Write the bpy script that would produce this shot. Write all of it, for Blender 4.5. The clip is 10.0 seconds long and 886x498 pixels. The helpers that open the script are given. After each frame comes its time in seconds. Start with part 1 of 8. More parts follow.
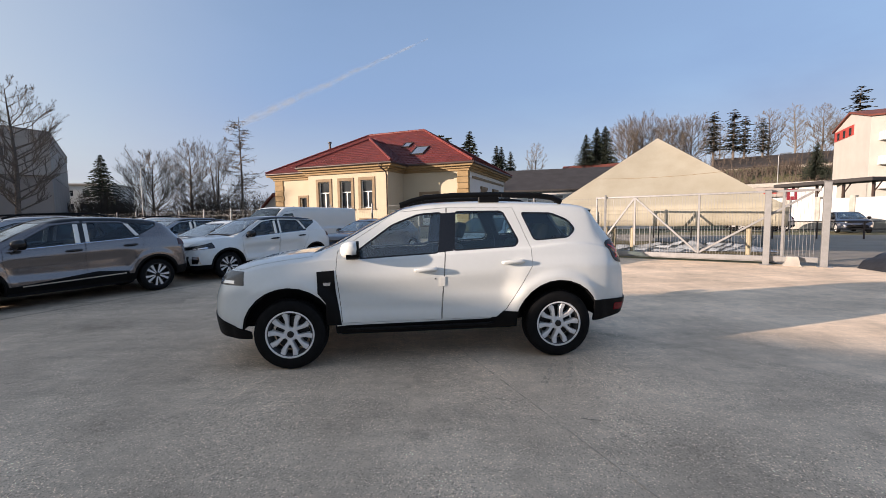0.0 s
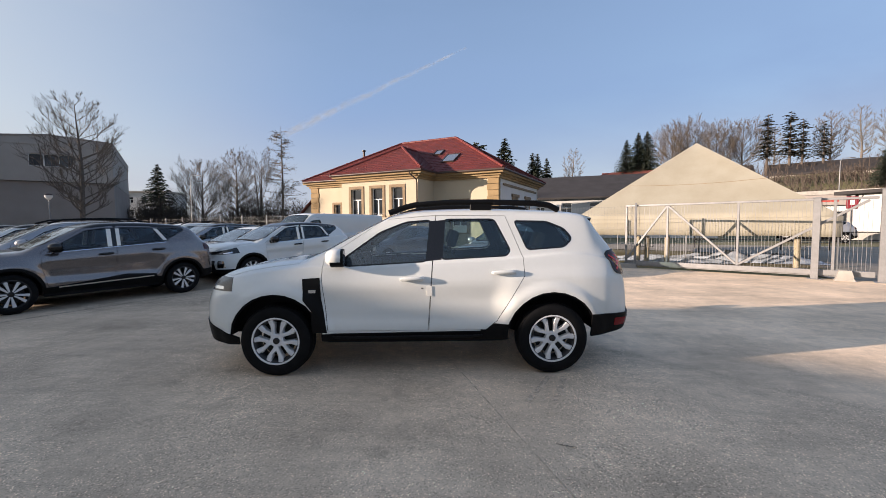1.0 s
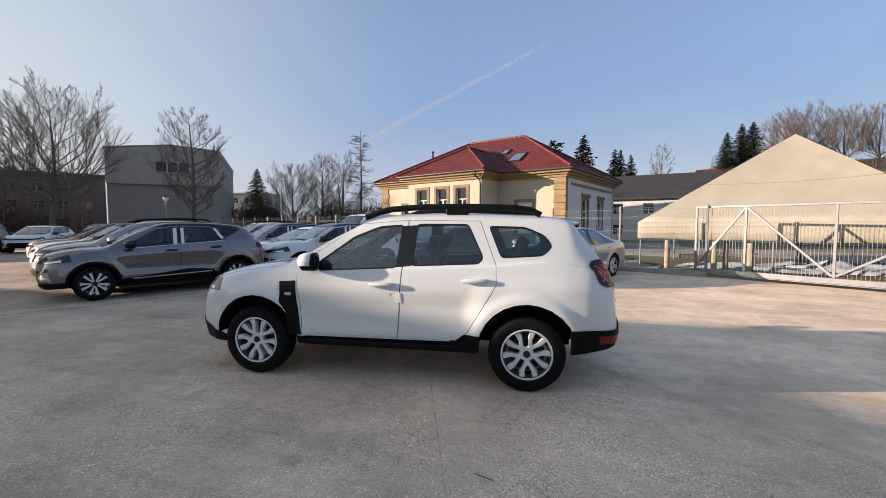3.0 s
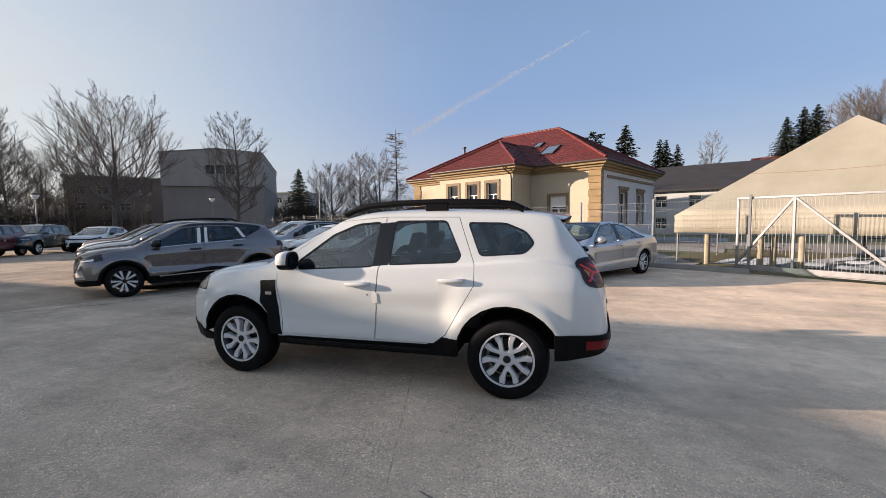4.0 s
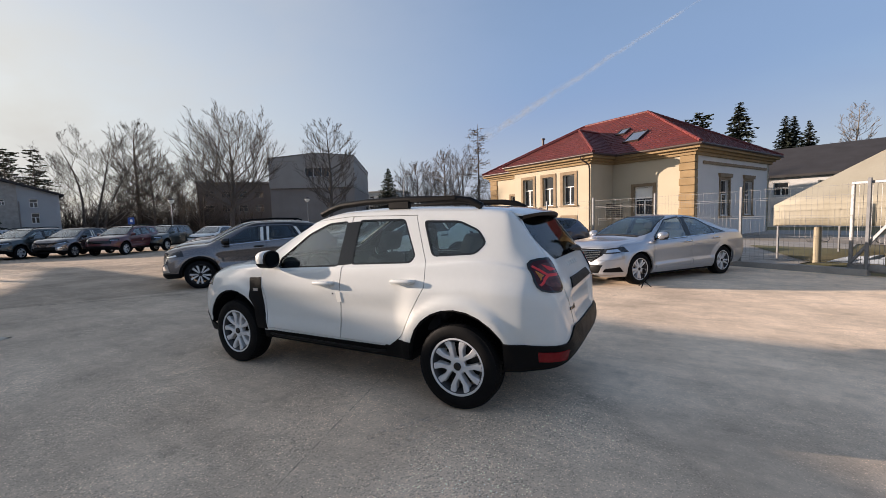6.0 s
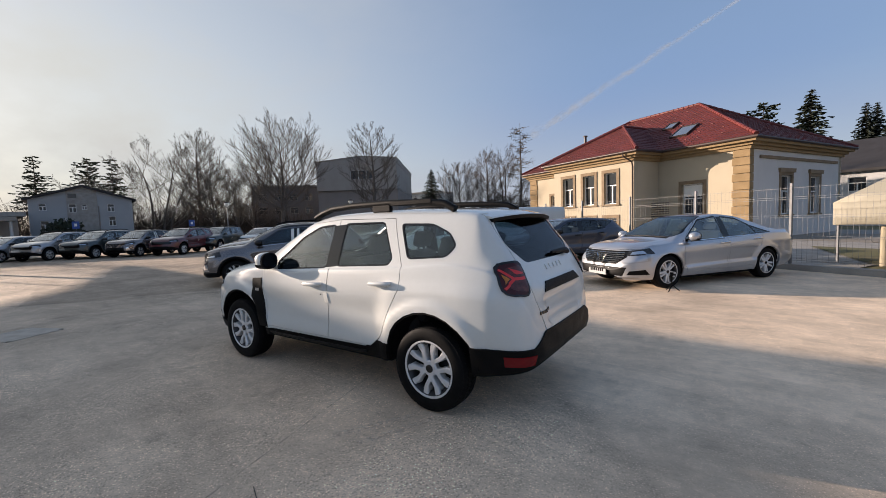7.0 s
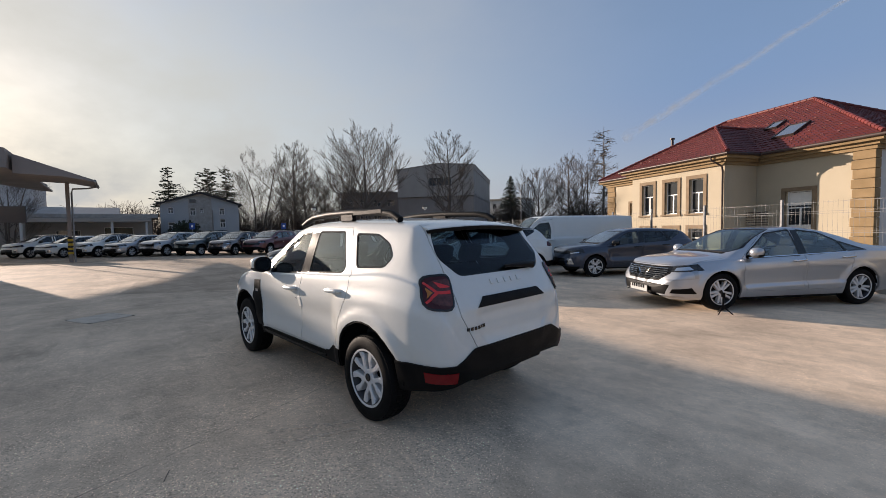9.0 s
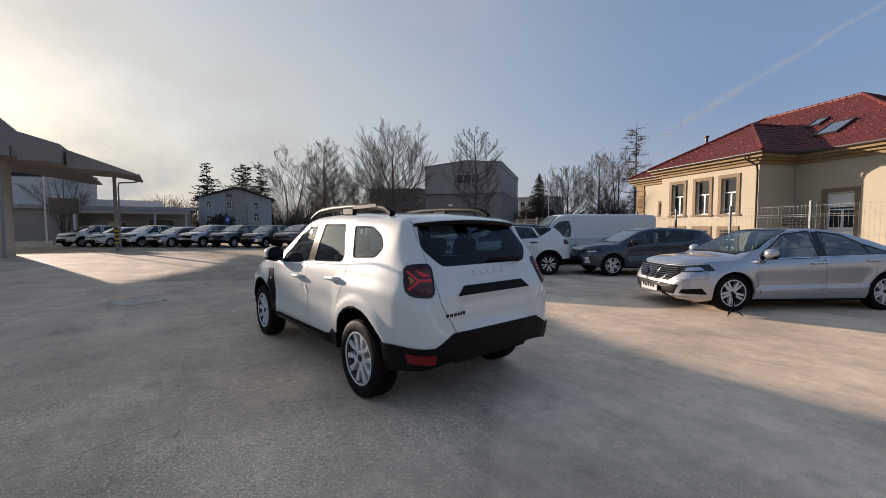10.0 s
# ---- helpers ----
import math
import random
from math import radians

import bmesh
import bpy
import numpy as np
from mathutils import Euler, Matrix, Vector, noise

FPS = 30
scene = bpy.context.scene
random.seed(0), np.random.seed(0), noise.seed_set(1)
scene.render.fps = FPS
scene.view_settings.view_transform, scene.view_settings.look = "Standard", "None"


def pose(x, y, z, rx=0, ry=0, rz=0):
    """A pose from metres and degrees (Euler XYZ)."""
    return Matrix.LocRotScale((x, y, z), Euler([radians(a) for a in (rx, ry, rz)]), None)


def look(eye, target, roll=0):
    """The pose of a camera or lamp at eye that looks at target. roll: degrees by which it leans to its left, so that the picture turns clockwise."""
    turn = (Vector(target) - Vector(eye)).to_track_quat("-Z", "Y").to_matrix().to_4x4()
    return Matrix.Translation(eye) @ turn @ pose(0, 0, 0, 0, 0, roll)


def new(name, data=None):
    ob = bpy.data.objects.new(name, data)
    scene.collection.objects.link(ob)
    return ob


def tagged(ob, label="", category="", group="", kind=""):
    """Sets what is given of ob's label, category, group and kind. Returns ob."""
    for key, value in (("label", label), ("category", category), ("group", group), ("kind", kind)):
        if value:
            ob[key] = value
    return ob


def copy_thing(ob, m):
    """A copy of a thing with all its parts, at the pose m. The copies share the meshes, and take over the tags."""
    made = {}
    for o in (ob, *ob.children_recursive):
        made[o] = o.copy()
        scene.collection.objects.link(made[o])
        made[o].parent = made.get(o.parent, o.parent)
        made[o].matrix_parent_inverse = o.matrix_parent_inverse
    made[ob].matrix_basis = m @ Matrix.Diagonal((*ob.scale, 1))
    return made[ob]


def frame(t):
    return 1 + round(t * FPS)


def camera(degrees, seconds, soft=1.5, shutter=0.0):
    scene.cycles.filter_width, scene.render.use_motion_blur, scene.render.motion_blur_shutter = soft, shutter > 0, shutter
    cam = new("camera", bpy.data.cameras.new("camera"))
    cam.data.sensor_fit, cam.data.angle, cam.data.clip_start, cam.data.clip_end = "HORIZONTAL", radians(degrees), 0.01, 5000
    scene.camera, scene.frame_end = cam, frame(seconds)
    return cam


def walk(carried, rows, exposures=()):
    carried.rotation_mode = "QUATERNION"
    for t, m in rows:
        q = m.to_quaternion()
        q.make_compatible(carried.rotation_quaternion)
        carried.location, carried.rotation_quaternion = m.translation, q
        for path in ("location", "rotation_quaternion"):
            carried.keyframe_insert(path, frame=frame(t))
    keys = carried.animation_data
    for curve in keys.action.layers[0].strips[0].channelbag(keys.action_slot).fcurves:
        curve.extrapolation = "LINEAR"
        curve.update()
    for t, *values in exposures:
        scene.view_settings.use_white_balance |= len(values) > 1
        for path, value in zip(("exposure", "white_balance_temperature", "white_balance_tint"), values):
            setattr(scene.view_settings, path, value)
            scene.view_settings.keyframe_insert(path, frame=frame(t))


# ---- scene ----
cam = camera(95.0, 10.0, soft=0.8)
METRES, EYE, TILT, LEAN, TURN = 5.44, 1.45, 0.0, 0.0, 0.0
ROWS = [
    (0.0, 0.0, 0.0, 0.0, -0.07, -4.46, 0.84),
    (0.5, 0.0451, 0.0044, 0.003, 2.09, -3.95, 0.76),
    (1.0, 0.086, 0.026, 0.0004, 5.05, -3.4, 0.43),
    (1.5, 0.1275, 0.0507, 0.0078, 8.19, -2.99, 0.13),
    (2.0, 0.1767, 0.0553, 0.0077, 10.96, -2.92, -0.05),
    (2.5, 0.2224, 0.0622, 0.0093, 13.47, -3.1, -0.18),
    (4.0, 0.3501, 0.1535, 0.0095, 21.41, -3.89, 0.67),
    (4.5, 0.3946, 0.1826, 0.008, 24.4, -4.02, 1.05),
    (5.0, 0.4339, 0.2243, 0.0091, 27.43, -4.15, 1.36),
    (5.5, 0.4789, 0.2491, 0.0096, 30.64, -4.28, 1.5),
    (7.0, 0.6084, 0.3353, 0.0107, 40.25, -4.04, 1.99),
    (7.5, 0.6557, 0.3635, 0.0094, 43.2, -3.81, 2.17),
    (8.0, 0.6958, 0.398, 0.0109, 46.21, -3.39, 2.03),
    (8.5, 0.7148, 0.4485, 0.0099, 49.13, -3.0, 1.6),
    (9.0, 0.7454, 0.4839, 0.0124, 51.76, -2.86, 0.97),
    (9.5, 0.7866, 0.507, 0.0122, 53.91, -2.94, 0.49),
    (10.0, 0.8167, 0.5079, 0.0067, 55.74, -3.22, 0.03),
]
walk(cam, [(t, pose(0, 0, EYE, TILT, LEAN, TURN) @ pose(METRES * x, METRES * y, METRES * z, 90 + pitch, roll, yaw)) for t, x, y, z, yaw, pitch, roll in ROWS],
     exposures=[(0.0, 1.53, 7050, 17), (5.5, 1.44, 7050, 17), (10.0, 1.11, 6950, 16)])

# ---- daylight: a low, warm afternoon sun and a clear sky ----
SUN_YAW, SUN_UP = 108.0, 11.0
SUN_WAY = Vector((-math.sin(radians(SUN_YAW)) * math.cos(radians(SUN_UP)), math.cos(radians(SUN_YAW)) * math.cos(radians(SUN_UP)), math.sin(radians(SUN_UP))))
sun = new("sun", bpy.data.lights.new("sun", "SUN"))
sun.data.energy, sun.data.angle, sun.data.color = 3.5, radians(0.55), (1.0, 0.875, 0.755)
sun.matrix_basis = look(SUN_WAY * 100, (0, 0, 0))
world = bpy.data.worlds.new("sky")
scene.world = world
world.use_nodes = True
wt = world.node_tree
sky = wt.nodes.new("ShaderNodeTexSky")
sky.sky_type, sky.sun_disc = "NISHITA", False
sky.sun_elevation, sky.sun_rotation = radians(SUN_UP), radians(-SUN_YAW)
sky.air_density, sky.dust_density, sky.ozone_density = 1.0, 0.6, 2.0
tc = wt.nodes.new("ShaderNodeTexCoord")
sep = wt.nodes.new("ShaderNodeSeparateXYZ")
wt.links.new(tc.outputs["Generated"], sep.inputs["Vector"])
# thin haze, thicker towards the horizon, and faint high cloud
veil = wt.nodes.new("ShaderNodeMapRange")
for key, value in (("From Min", 0.0), ("From Max", 0.55), ("To Min", 0.92), ("To Max", 0.46)):
    veil.inputs[key].default_value = value
wt.links.new(sep.outputs["Z"], veil.inputs["Value"])
cirrus, stretchy = wt.nodes.new("ShaderNodeTexNoise"), wt.nodes.new("ShaderNodeMapping")
stretchy.inputs["Scale"].default_value, stretchy.inputs["Rotation"].default_value = (1.2, 3.0, 5.0), (0.3, 0.2, 0.6)
cirrus.inputs["Scale"].default_value, cirrus.inputs["Detail"].default_value, cirrus.inputs["Roughness"].default_value = 1.1, 7, 0.55
wt.links.new(tc.outputs["Generated"], stretchy.inputs["Vector"])
wt.links.new(stretchy.outputs["Vector"], cirrus.inputs["Vector"])
wisp = wt.nodes.new("ShaderNodeMapRange")
for key, value in (("From Min", 0.42), ("From Max", 0.75), ("To Min", 0.0), ("To Max", 0.26)):
    wisp.inputs[key].default_value = value
wt.links.new(cirrus.outputs["Fac"], wisp.inputs["Value"])
both = wt.nodes.new("ShaderNodeMath")
both.operation, both.use_clamp = "ADD", True
wt.links.new(veil.outputs["Result"], both.inputs[0])
wt.links.new(wisp.outputs["Result"], both.inputs[1])
air = wt.nodes.new("ShaderNodeMix")
air.data_type = "RGBA"
aim, glow, tone = wt.nodes.new("ShaderNodeVectorMath"), wt.nodes.new("ShaderNodeMapRange"), wt.nodes.new("ShaderNodeMix")
aim.operation = "DOT_PRODUCT"
aim.inputs[1].default_value = SUN_WAY
wt.links.new(tc.outputs["Generated"], aim.inputs[0])
glow.interpolation_type = "SMOOTHSTEP"
for key, value in (("From Min", 0.02), ("From Max", 1.12), ("To Min", 0.0), ("To Max", 1.0)):
    glow.inputs[key].default_value = value
wt.links.new(aim.outputs["Value"], glow.inputs["Value"])
tone.data_type = "RGBA"
# the sky is brighter again opposite the sun
rear, pale = wt.nodes.new("ShaderNodeMapRange"), wt.nodes.new("ShaderNodeMix")
rear.interpolation_type = "SMOOTHSTEP"
for key, value in (("From Min", -0.84), ("From Max", -1.0), ("To Min", 0.0), ("To Max", 0.75)):
    rear.inputs[key].default_value = value
wt.links.new(aim.outputs["Value"], rear.inputs["Value"])
pale.data_type = "RGBA"
pale.inputs["B"].default_value = (3.0, 3.2, 3.3, 1)
wt.links.new(tone.outputs["Result"], pale.inputs["A"])
wt.links.new(rear.outputs["Result"], pale.inputs["Factor"])
tone.inputs["A"].default_value, tone.inputs["B"].default_value = (1.07, 1.76, 3.0, 1), (3.30, 3.45, 3.17, 1)
wt.links.new(glow.outputs["Result"], tone.inputs["Factor"])
# whitish haze low down on every side
low, mist = wt.nodes.new("ShaderNodeMapRange"), wt.nodes.new("ShaderNodeMix")
low.interpolation_type = "SMOOTHSTEP"
for key, value in (("From Min", 0.30), ("From Max", -0.02), ("To Min", 0.0), ("To Max", 0.72)):
    low.inputs[key].default_value = value
wt.links.new(sep.outputs["Z"], low.inputs["Value"])
mist.data_type = "RGBA"
mist.inputs["B"].default_value = (2.55, 2.80, 3.02, 1)
wt.links.new(pale.outputs["Result"], mist.inputs["A"])
wt.links.new(low.outputs["Result"], mist.inputs["Factor"])
wt.links.new(mist.outputs["Result"], air.inputs["B"])
wt.links.new(both.outputs["Value"], air.inputs["Factor"])
wt.links.new(sky.outputs["Color"], air.inputs["A"])
wt.links.new(air.outputs["Result"], wt.nodes["Background"].inputs["Color"])
wt.nodes["Background"].inputs["Strength"].default_value = 0.083


# ---- materials ----
def mat(name, col, rough=0.6, metal=0.0, vary=0.12, scale=3.0, bump=0.0, fine=60.0, coat=0.0, spec=0.5, col2=None, stretch=(1, 1, 1), rnd=0.0):
    m = bpy.data.materials.new(name)
    m.use_nodes = True
    nt = m.node_tree
    n, l = nt.nodes, nt.links
    p = n["Principled BSDF"]
    p.inputs["Metallic"].default_value = metal
    p.inputs["Coat Weight"].default_value = coat
    p.inputs["Coat Roughness"].default_value = 0.04
    p.inputs["Specular IOR Level"].default_value = spec
    tc, mp = n.new("ShaderNodeTexCoord"), n.new("ShaderNodeMapping")
    mp.inputs["Scale"].default_value = stretch
    l.new(tc.outputs["Object"], mp.inputs["Vector"])
    big, small = n.new("ShaderNodeTexNoise"), n.new("ShaderNodeTexNoise")
    big.inputs["Scale"].default_value, big.inputs["Detail"].default_value = scale, 6
    small.inputs["Scale"].default_value, small.inputs["Detail"].default_value = fine, 3
    l.new(mp.outputs["Vector"], big.inputs["Vector"])
    l.new(mp.outputs["Vector"], small.inputs["Vector"])
    ramp = n.new("ShaderNodeMapRange")
    ramp.inputs["From Min"].default_value, ramp.inputs["From Max"].default_value = 0.3, 0.7
    l.new(big.outputs["Fac"], ramp.inputs["Value"])
    mix = n.new("ShaderNodeMix")
    mix.data_type = "RGBA"
    second = col2 if col2 else tuple(c * (1 - 2 * vary) for c in col)
    mix.inputs["A"].default_value, mix.inputs["B"].default_value = (*col, 1), (*second, 1)
    l.new(ramp.outputs["Result"], mix.inputs["Factor"])
    hsv = n.new("ShaderNodeHueSaturation")
    val = n.new("ShaderNodeMapRange")
    val.inputs["To Min"].default_value, val.inputs["To Max"].default_value = 1 - vary, 1 + vary
    l.new(small.outputs["Fac"], val.inputs["Value"])
    last = val.outputs["Result"]
    if rnd:
        info, rr, mul = n.new("ShaderNodeObjectInfo"), n.new("ShaderNodeMapRange"), n.new("ShaderNodeMath")
        rr.inputs["To Min"].default_value, rr.inputs["To Max"].default_value = 1 - rnd, 1 + rnd
        mul.operation = "MULTIPLY"
        l.new(info.outputs["Random"], rr.inputs["Value"])
        l.new(rr.outputs["Result"], mul.inputs[0])
        l.new(last, mul.inputs[1])
        last = mul.outputs["Value"]
    l.new(last, hsv.inputs["Value"])
    l.new(mix.outputs["Result"], hsv.inputs["Color"])
    l.new(hsv.outputs["Color"], p.inputs["Base Color"])
    rg = n.new("ShaderNodeMapRange")
    rg.inputs["To Min"].default_value, rg.inputs["To Max"].default_value = rough * 0.85, min(1, rough * 1.15)
    l.new(big.outputs["Fac"], rg.inputs["Value"])
    l.new(rg.outputs["Result"], p.inputs["Roughness"])
    if bump:
        b = n.new("ShaderNodeBump")
        b.inputs["Strength"].default_value, b.inputs["Distance"].default_value = 1.0, bump
        l.new(small.outputs["Fac"], b.inputs["Height"])
        l.new(b.outputs["Normal"], p.inputs["Normal"])
    return m


def glass(name, tint, gloss=0.01, base=0.045, rise=0.85):
    """Clear thin glass: tinted see-through, more mirror-like at a slant."""
    m = bpy.data.materials.new(name)
    m.use_nodes = True
    nt = m.node_tree
    n, l = nt.nodes, nt.links
    n.remove(n["Principled BSDF"])
    tr, gl, lw, mx = n.new("ShaderNodeBsdfTransparent"), n.new("ShaderNodeBsdfGlossy"), n.new("ShaderNodeLayerWeight"), n.new("ShaderNodeMixShader")
    tr.inputs["Color"].default_value = (*tint, 1)
    gl.inputs["Roughness"].default_value = gloss
    pw, ml = n.new("ShaderNodeMath"), n.new("ShaderNodeMath")
    pw.operation, ml.operation = "POWER", "MULTIPLY_ADD"
    pw.inputs[1].default_value, ml.inputs[1].default_value, ml.inputs[2].default_value = 3.2, rise, base
    l.new(lw.outputs["Facing"], pw.inputs[0])
    l.new(pw.outputs["Value"], ml.inputs[0])
    l.new(ml.outputs["Value"], mx.inputs["Fac"])
    l.new(tr.outputs["BSDF"], mx.inputs[1])
    l.new(gl.outputs["BSDF"], mx.inputs[2])
    l.new(mx.outputs["Shader"], n["Material Output"].inputs["Surface"])
    return m


def paint(name, col, metal=0.0, rough=0.35):
    return mat(name, col, rough, metal, vary=0.025, scale=2.0, fine=25.0, coat=1.0)


WHITE = paint("white_paint", (0.655, 0.665, 0.64))
GREYBROWN = paint("grey_metallic_paint", (0.20, 0.178, 0.174), 0.75, 0.22)
SILVER = paint("silver_metallic_paint", (0.47, 0.485, 0.515), 0.65, 0.30)
DARKBLUE = paint("slate_metallic_paint", (0.026, 0.034, 0.058), 0.3, 0.30)
RED = paint("dark_red_paint", (0.085, 0.010, 0.018), 0.15, 0.30)
GREYSILVER = paint("pale_metallic_paint", (0.36, 0.36, 0.37), 0.6, 0.30)
BROWN = paint("copper_brown_paint", (0.20, 0.10, 0.065), 0.5, 0.30)
TEAL = paint("dark_green_grey_paint", (0.035, 0.05, 0.052), 0.4, 0.30)
BLACKPLASTIC = mat("black_plastic", (0.004, 0.004, 0.0045), 0.5, vary=0.15, scale=8, bump=0.0004, fine=500, spec=0.14)
GLOSSBLACK = mat("gloss_black", (0.008, 0.008, 0.009), 0.12, vary=0.1)
RUBBER = mat("tyre_rubber", (0.006, 0.006, 0.0065), 0.7, vary=0.2, scale=12, bump=0.0005, fine=300, spec=0.13)
ALLOY = mat("silver_alloy", (0.68, 0.675, 0.67), 0.32, 0.22, vary=0.05)
# rim barrel: the shade behind the spokes is put into this grey
RIMSHADE = mat("shaded_rim_well", (0.045, 0.045, 0.047), 0.5, 0.5, vary=0.10)
DARKALLOY = mat("dark_alloy", (0.03, 0.03, 0.032), 0.3, 0.6, vary=0.08)
# disc coloured darker as well, to stand for shade inside the wheel
DISC = mat("brake_disc", (0.035, 0.034, 0.033), 0.5, 0.7, vary=0.15)
CHROME = mat("chrome", (0.75, 0.75, 0.76), 0.08, 1.0, vary=0.03)
DARKTRIM = mat("dark_interior", (0.012, 0.012, 0.013), 0.8, vary=0.2, bump=0.0005, fine=300, spec=0.1)
CLOTH = mat("seat_cloth", (0.035, 0.034, 0.036), 0.9, vary=0.25, bump=0.001, fine=400)
GLASS = glass("clear_glass", (0.93, 0.96, 0.945), base=0.10)
TINT = glass("tinted_glass", (0.80, 0.87, 0.86), base=0.065)
SCREEN = glass("green_windscreen_glass", (0.70, 0.78, 0.76), base=0.05, rise=0.6)
CARGLASS = glass("dark_car_glass", (0.52, 0.58, 0.62), base=0.05)
DARKTINT = glass("dark_rear_glass", (0.46, 0.54, 0.60), base=0.025, rise=0.30)
REDLENS = mat("red_lens", (0.20, 0.005, 0.008), 0.25, vary=0.12, scale=30, coat=0.15, spec=0.3)
DARKRED = mat("smoked_red_lens", (0.05, 0.004, 0.007), 0.2, vary=0.1, scale=30, coat=0.15, spec=0.3)
AMBER = mat("amber_lens", (0.50, 0.18, 0.03), 0.15, vary=0.1)
REFLECTOR = mat("lamp_reflector", (0.22, 0.225, 0.23), 0.10, 0.9, vary=0.15, scale=4, fine=12, coat=1.0)
PAPER = mat("white_label", (0.78, 0.77, 0.72), 0.6, vary=0.04)
PLATE = mat("number_plate_white", (0.42, 0.42, 0.41), 0.6, vary=0.04)
DARKCHROME = mat("satin_chrome", (0.42, 0.42, 0.43), 0.28, 1.0, vary=0.05)
WIRE = mat("dull_zinc_wire", (0.20, 0.205, 0.21), 0.6, 0.3, vary=0.12, scale=6)
HEAP = mat("black_tarpaulin", (0.018, 0.018, 0.02), 0.45, vary=0.3, scale=4, bump=0.01, fine=9)
GALV = mat("galvanised_steel", (0.27, 0.27, 0.272), 0.5, 0.5, vary=0.10, scale=8, fine=80)
CONCRETE = mat("concrete", (0.36, 0.34, 0.31), 0.9, vary=0.15, scale=2.5, bump=0.003, fine=60)
RENDERY = mat("cream_render", (0.47, 0.405, 0.297), 0.9, vary=0.05, scale=0.7, bump=0.002, fine=70)
CHALK = mat("off_white_house_render", (0.60, 0.585, 0.56), 0.9, vary=0.05, scale=0.7, bump=0.002, fine=70)
STONE = mat("ochre_stone", (0.29, 0.195, 0.095), 0.85, vary=0.10, scale=2, bump=0.002, fine=50)
TRIMBROWN = mat("brown_surround", (0.24, 0.172, 0.105), 0.85, vary=0.10, scale=3, bump=0.001, fine=60)
ROOFTILE = mat("red_roof_tile", (0.175, 0.027, 0.022), 0.6, vary=0.18, scale=1.2, fine=30, bump=0.002, rnd=0.12)
DARKROOF = mat("dark_roof", (0.032, 0.029, 0.030), 0.8, vary=0.15, scale=1.0, fine=20)
REDROOF = mat("brick_red_roof", (0.17, 0.045, 0.03), 0.8, vary=0.18, scale=1.0, fine=20)
GUTTER = mat("dark_brown_gutter", (0.05, 0.03, 0.025), 0.45, 0.2, vary=0.1)
WINWHITE = mat("white_window_frame", (0.75, 0.75, 0.73), 0.45, vary=0.04)
CANVAS = mat("cream_canvas", (0.335, 0.308, 0.242), 0.75, vary=0.05, scale=1.1, fine=12, bump=0.004, col2=(0.29, 0.262, 0.198), stretch=(1.3, 1.3, 0.3))
TIMBER = mat("pale_timber", (0.36, 0.305, 0.21), 0.8, vary=0.12, scale=2, stretch=(6, 6, 0.6), bump=0.001)
GREYWALL = mat("grey_render", (0.38, 0.345, 0.31), 0.9, vary=0.07, scale=0.4, bump=0.002, fine=20)
LOWWALL = mat("brown_grey_render", (0.31, 0.27, 0.245), 0.9, vary=0.08, scale=0.4, bump=0.002, fine=20)
DARKWALL = mat("dark_grey_render", (0.13, 0.12, 0.115), 0.9, vary=0.1, scale=0.4)
PALEWALL = mat("pale_render", (0.31, 0.285, 0.255), 0.9, vary=0.06, scale=0.5)
BLUEWALL = mat("pale_bluish_render", (0.36, 0.375, 0.385), 0.9, vary=0.07, scale=0.5)
ROOFGREY = mat("grey_sheet_roof", (0.30, 0.295, 0.29), 0.7, vary=0.08, scale=0.6)
WHITEWALL = mat("off_white_render", (0.52, 0.52, 0.51), 0.9, vary=0.06, scale=0.5)
REDWALL = mat("red_cladding", (0.36, 0.04, 0.03), 0.7, vary=0.1, scale=1)
BARK = mat("bark", (0.15, 0.122, 0.10), 0.95, vary=0.25, scale=6, fine=40)
BIRCHBARK = mat("pale_bark", (0.20, 0.175, 0.15), 0.95, vary=0.25, scale=6, fine=40)
NEEDLE = mat("conifer_needles", (0.040, 0.056, 0.034), 0.9, vary=0.3, scale=1.5, fine=15)
DRYNEEDLE = mat("brownish_needles", (0.060, 0.055, 0.036), 0.9, vary=0.3, scale=1.5, fine=15)
PINE = mat("pine_needles", (0.062, 0.080, 0.048), 0.9, vary=0.3, scale=1.5, fine=15)
BRUSH = mat("bare_brush", (0.095, 0.072, 0.058), 0.95, vary=0.3, scale=1.5, fine=15)
GRASS = mat("winter_grass", (0.13, 0.125, 0.050), 0.95, vary=0.25, scale=0.3, fine=6, col2=(0.17, 0.14, 0.075))
SNOW = mat("old_snow", (0.40, 0.46, 0.54), 0.75, vary=0.08, scale=2, bump=0.02, fine=6)
YELLOW = mat("yellow_paint", (0.62, 0.40, 0.03), 0.6, vary=0.1)
MARK = mat("worn_white_marking", (0.66, 0.6, 0.52), 0.85, vary=0.3, scale=6, fine=90)
TAR = mat("bitumen_joint", (0.05, 0.047, 0.044), 0.7, vary=0.2, scale=5)
MANHOLE = mat("weathered_concrete_fill", (0.56, 0.48, 0.39), 0.9, vary=0.15, scale=5, bump=0.002, fine=70)
FAINT = mat("faint_white_marking", (0.74, 0.615, 0.48), 0.85, vary=0.10, scale=9, fine=120)
SEAM = mat("dark_asphalt_seam", (0.60, 0.485, 0.36), 0.85, vary=0.08, scale=9, bump=0.002, fine=120)
SIGNBLUE = mat("blue_sign", (0.02, 0.08, 0.32), 0.4, vary=0.05)
SIGNRED = mat("red_sign", (0.22, 0.02, 0.03), 0.4, vary=0.05)
HALLWALL = mat("hall_wall", (0.42, 0.40, 0.37), 0.85, vary=0.06, scale=0.5)
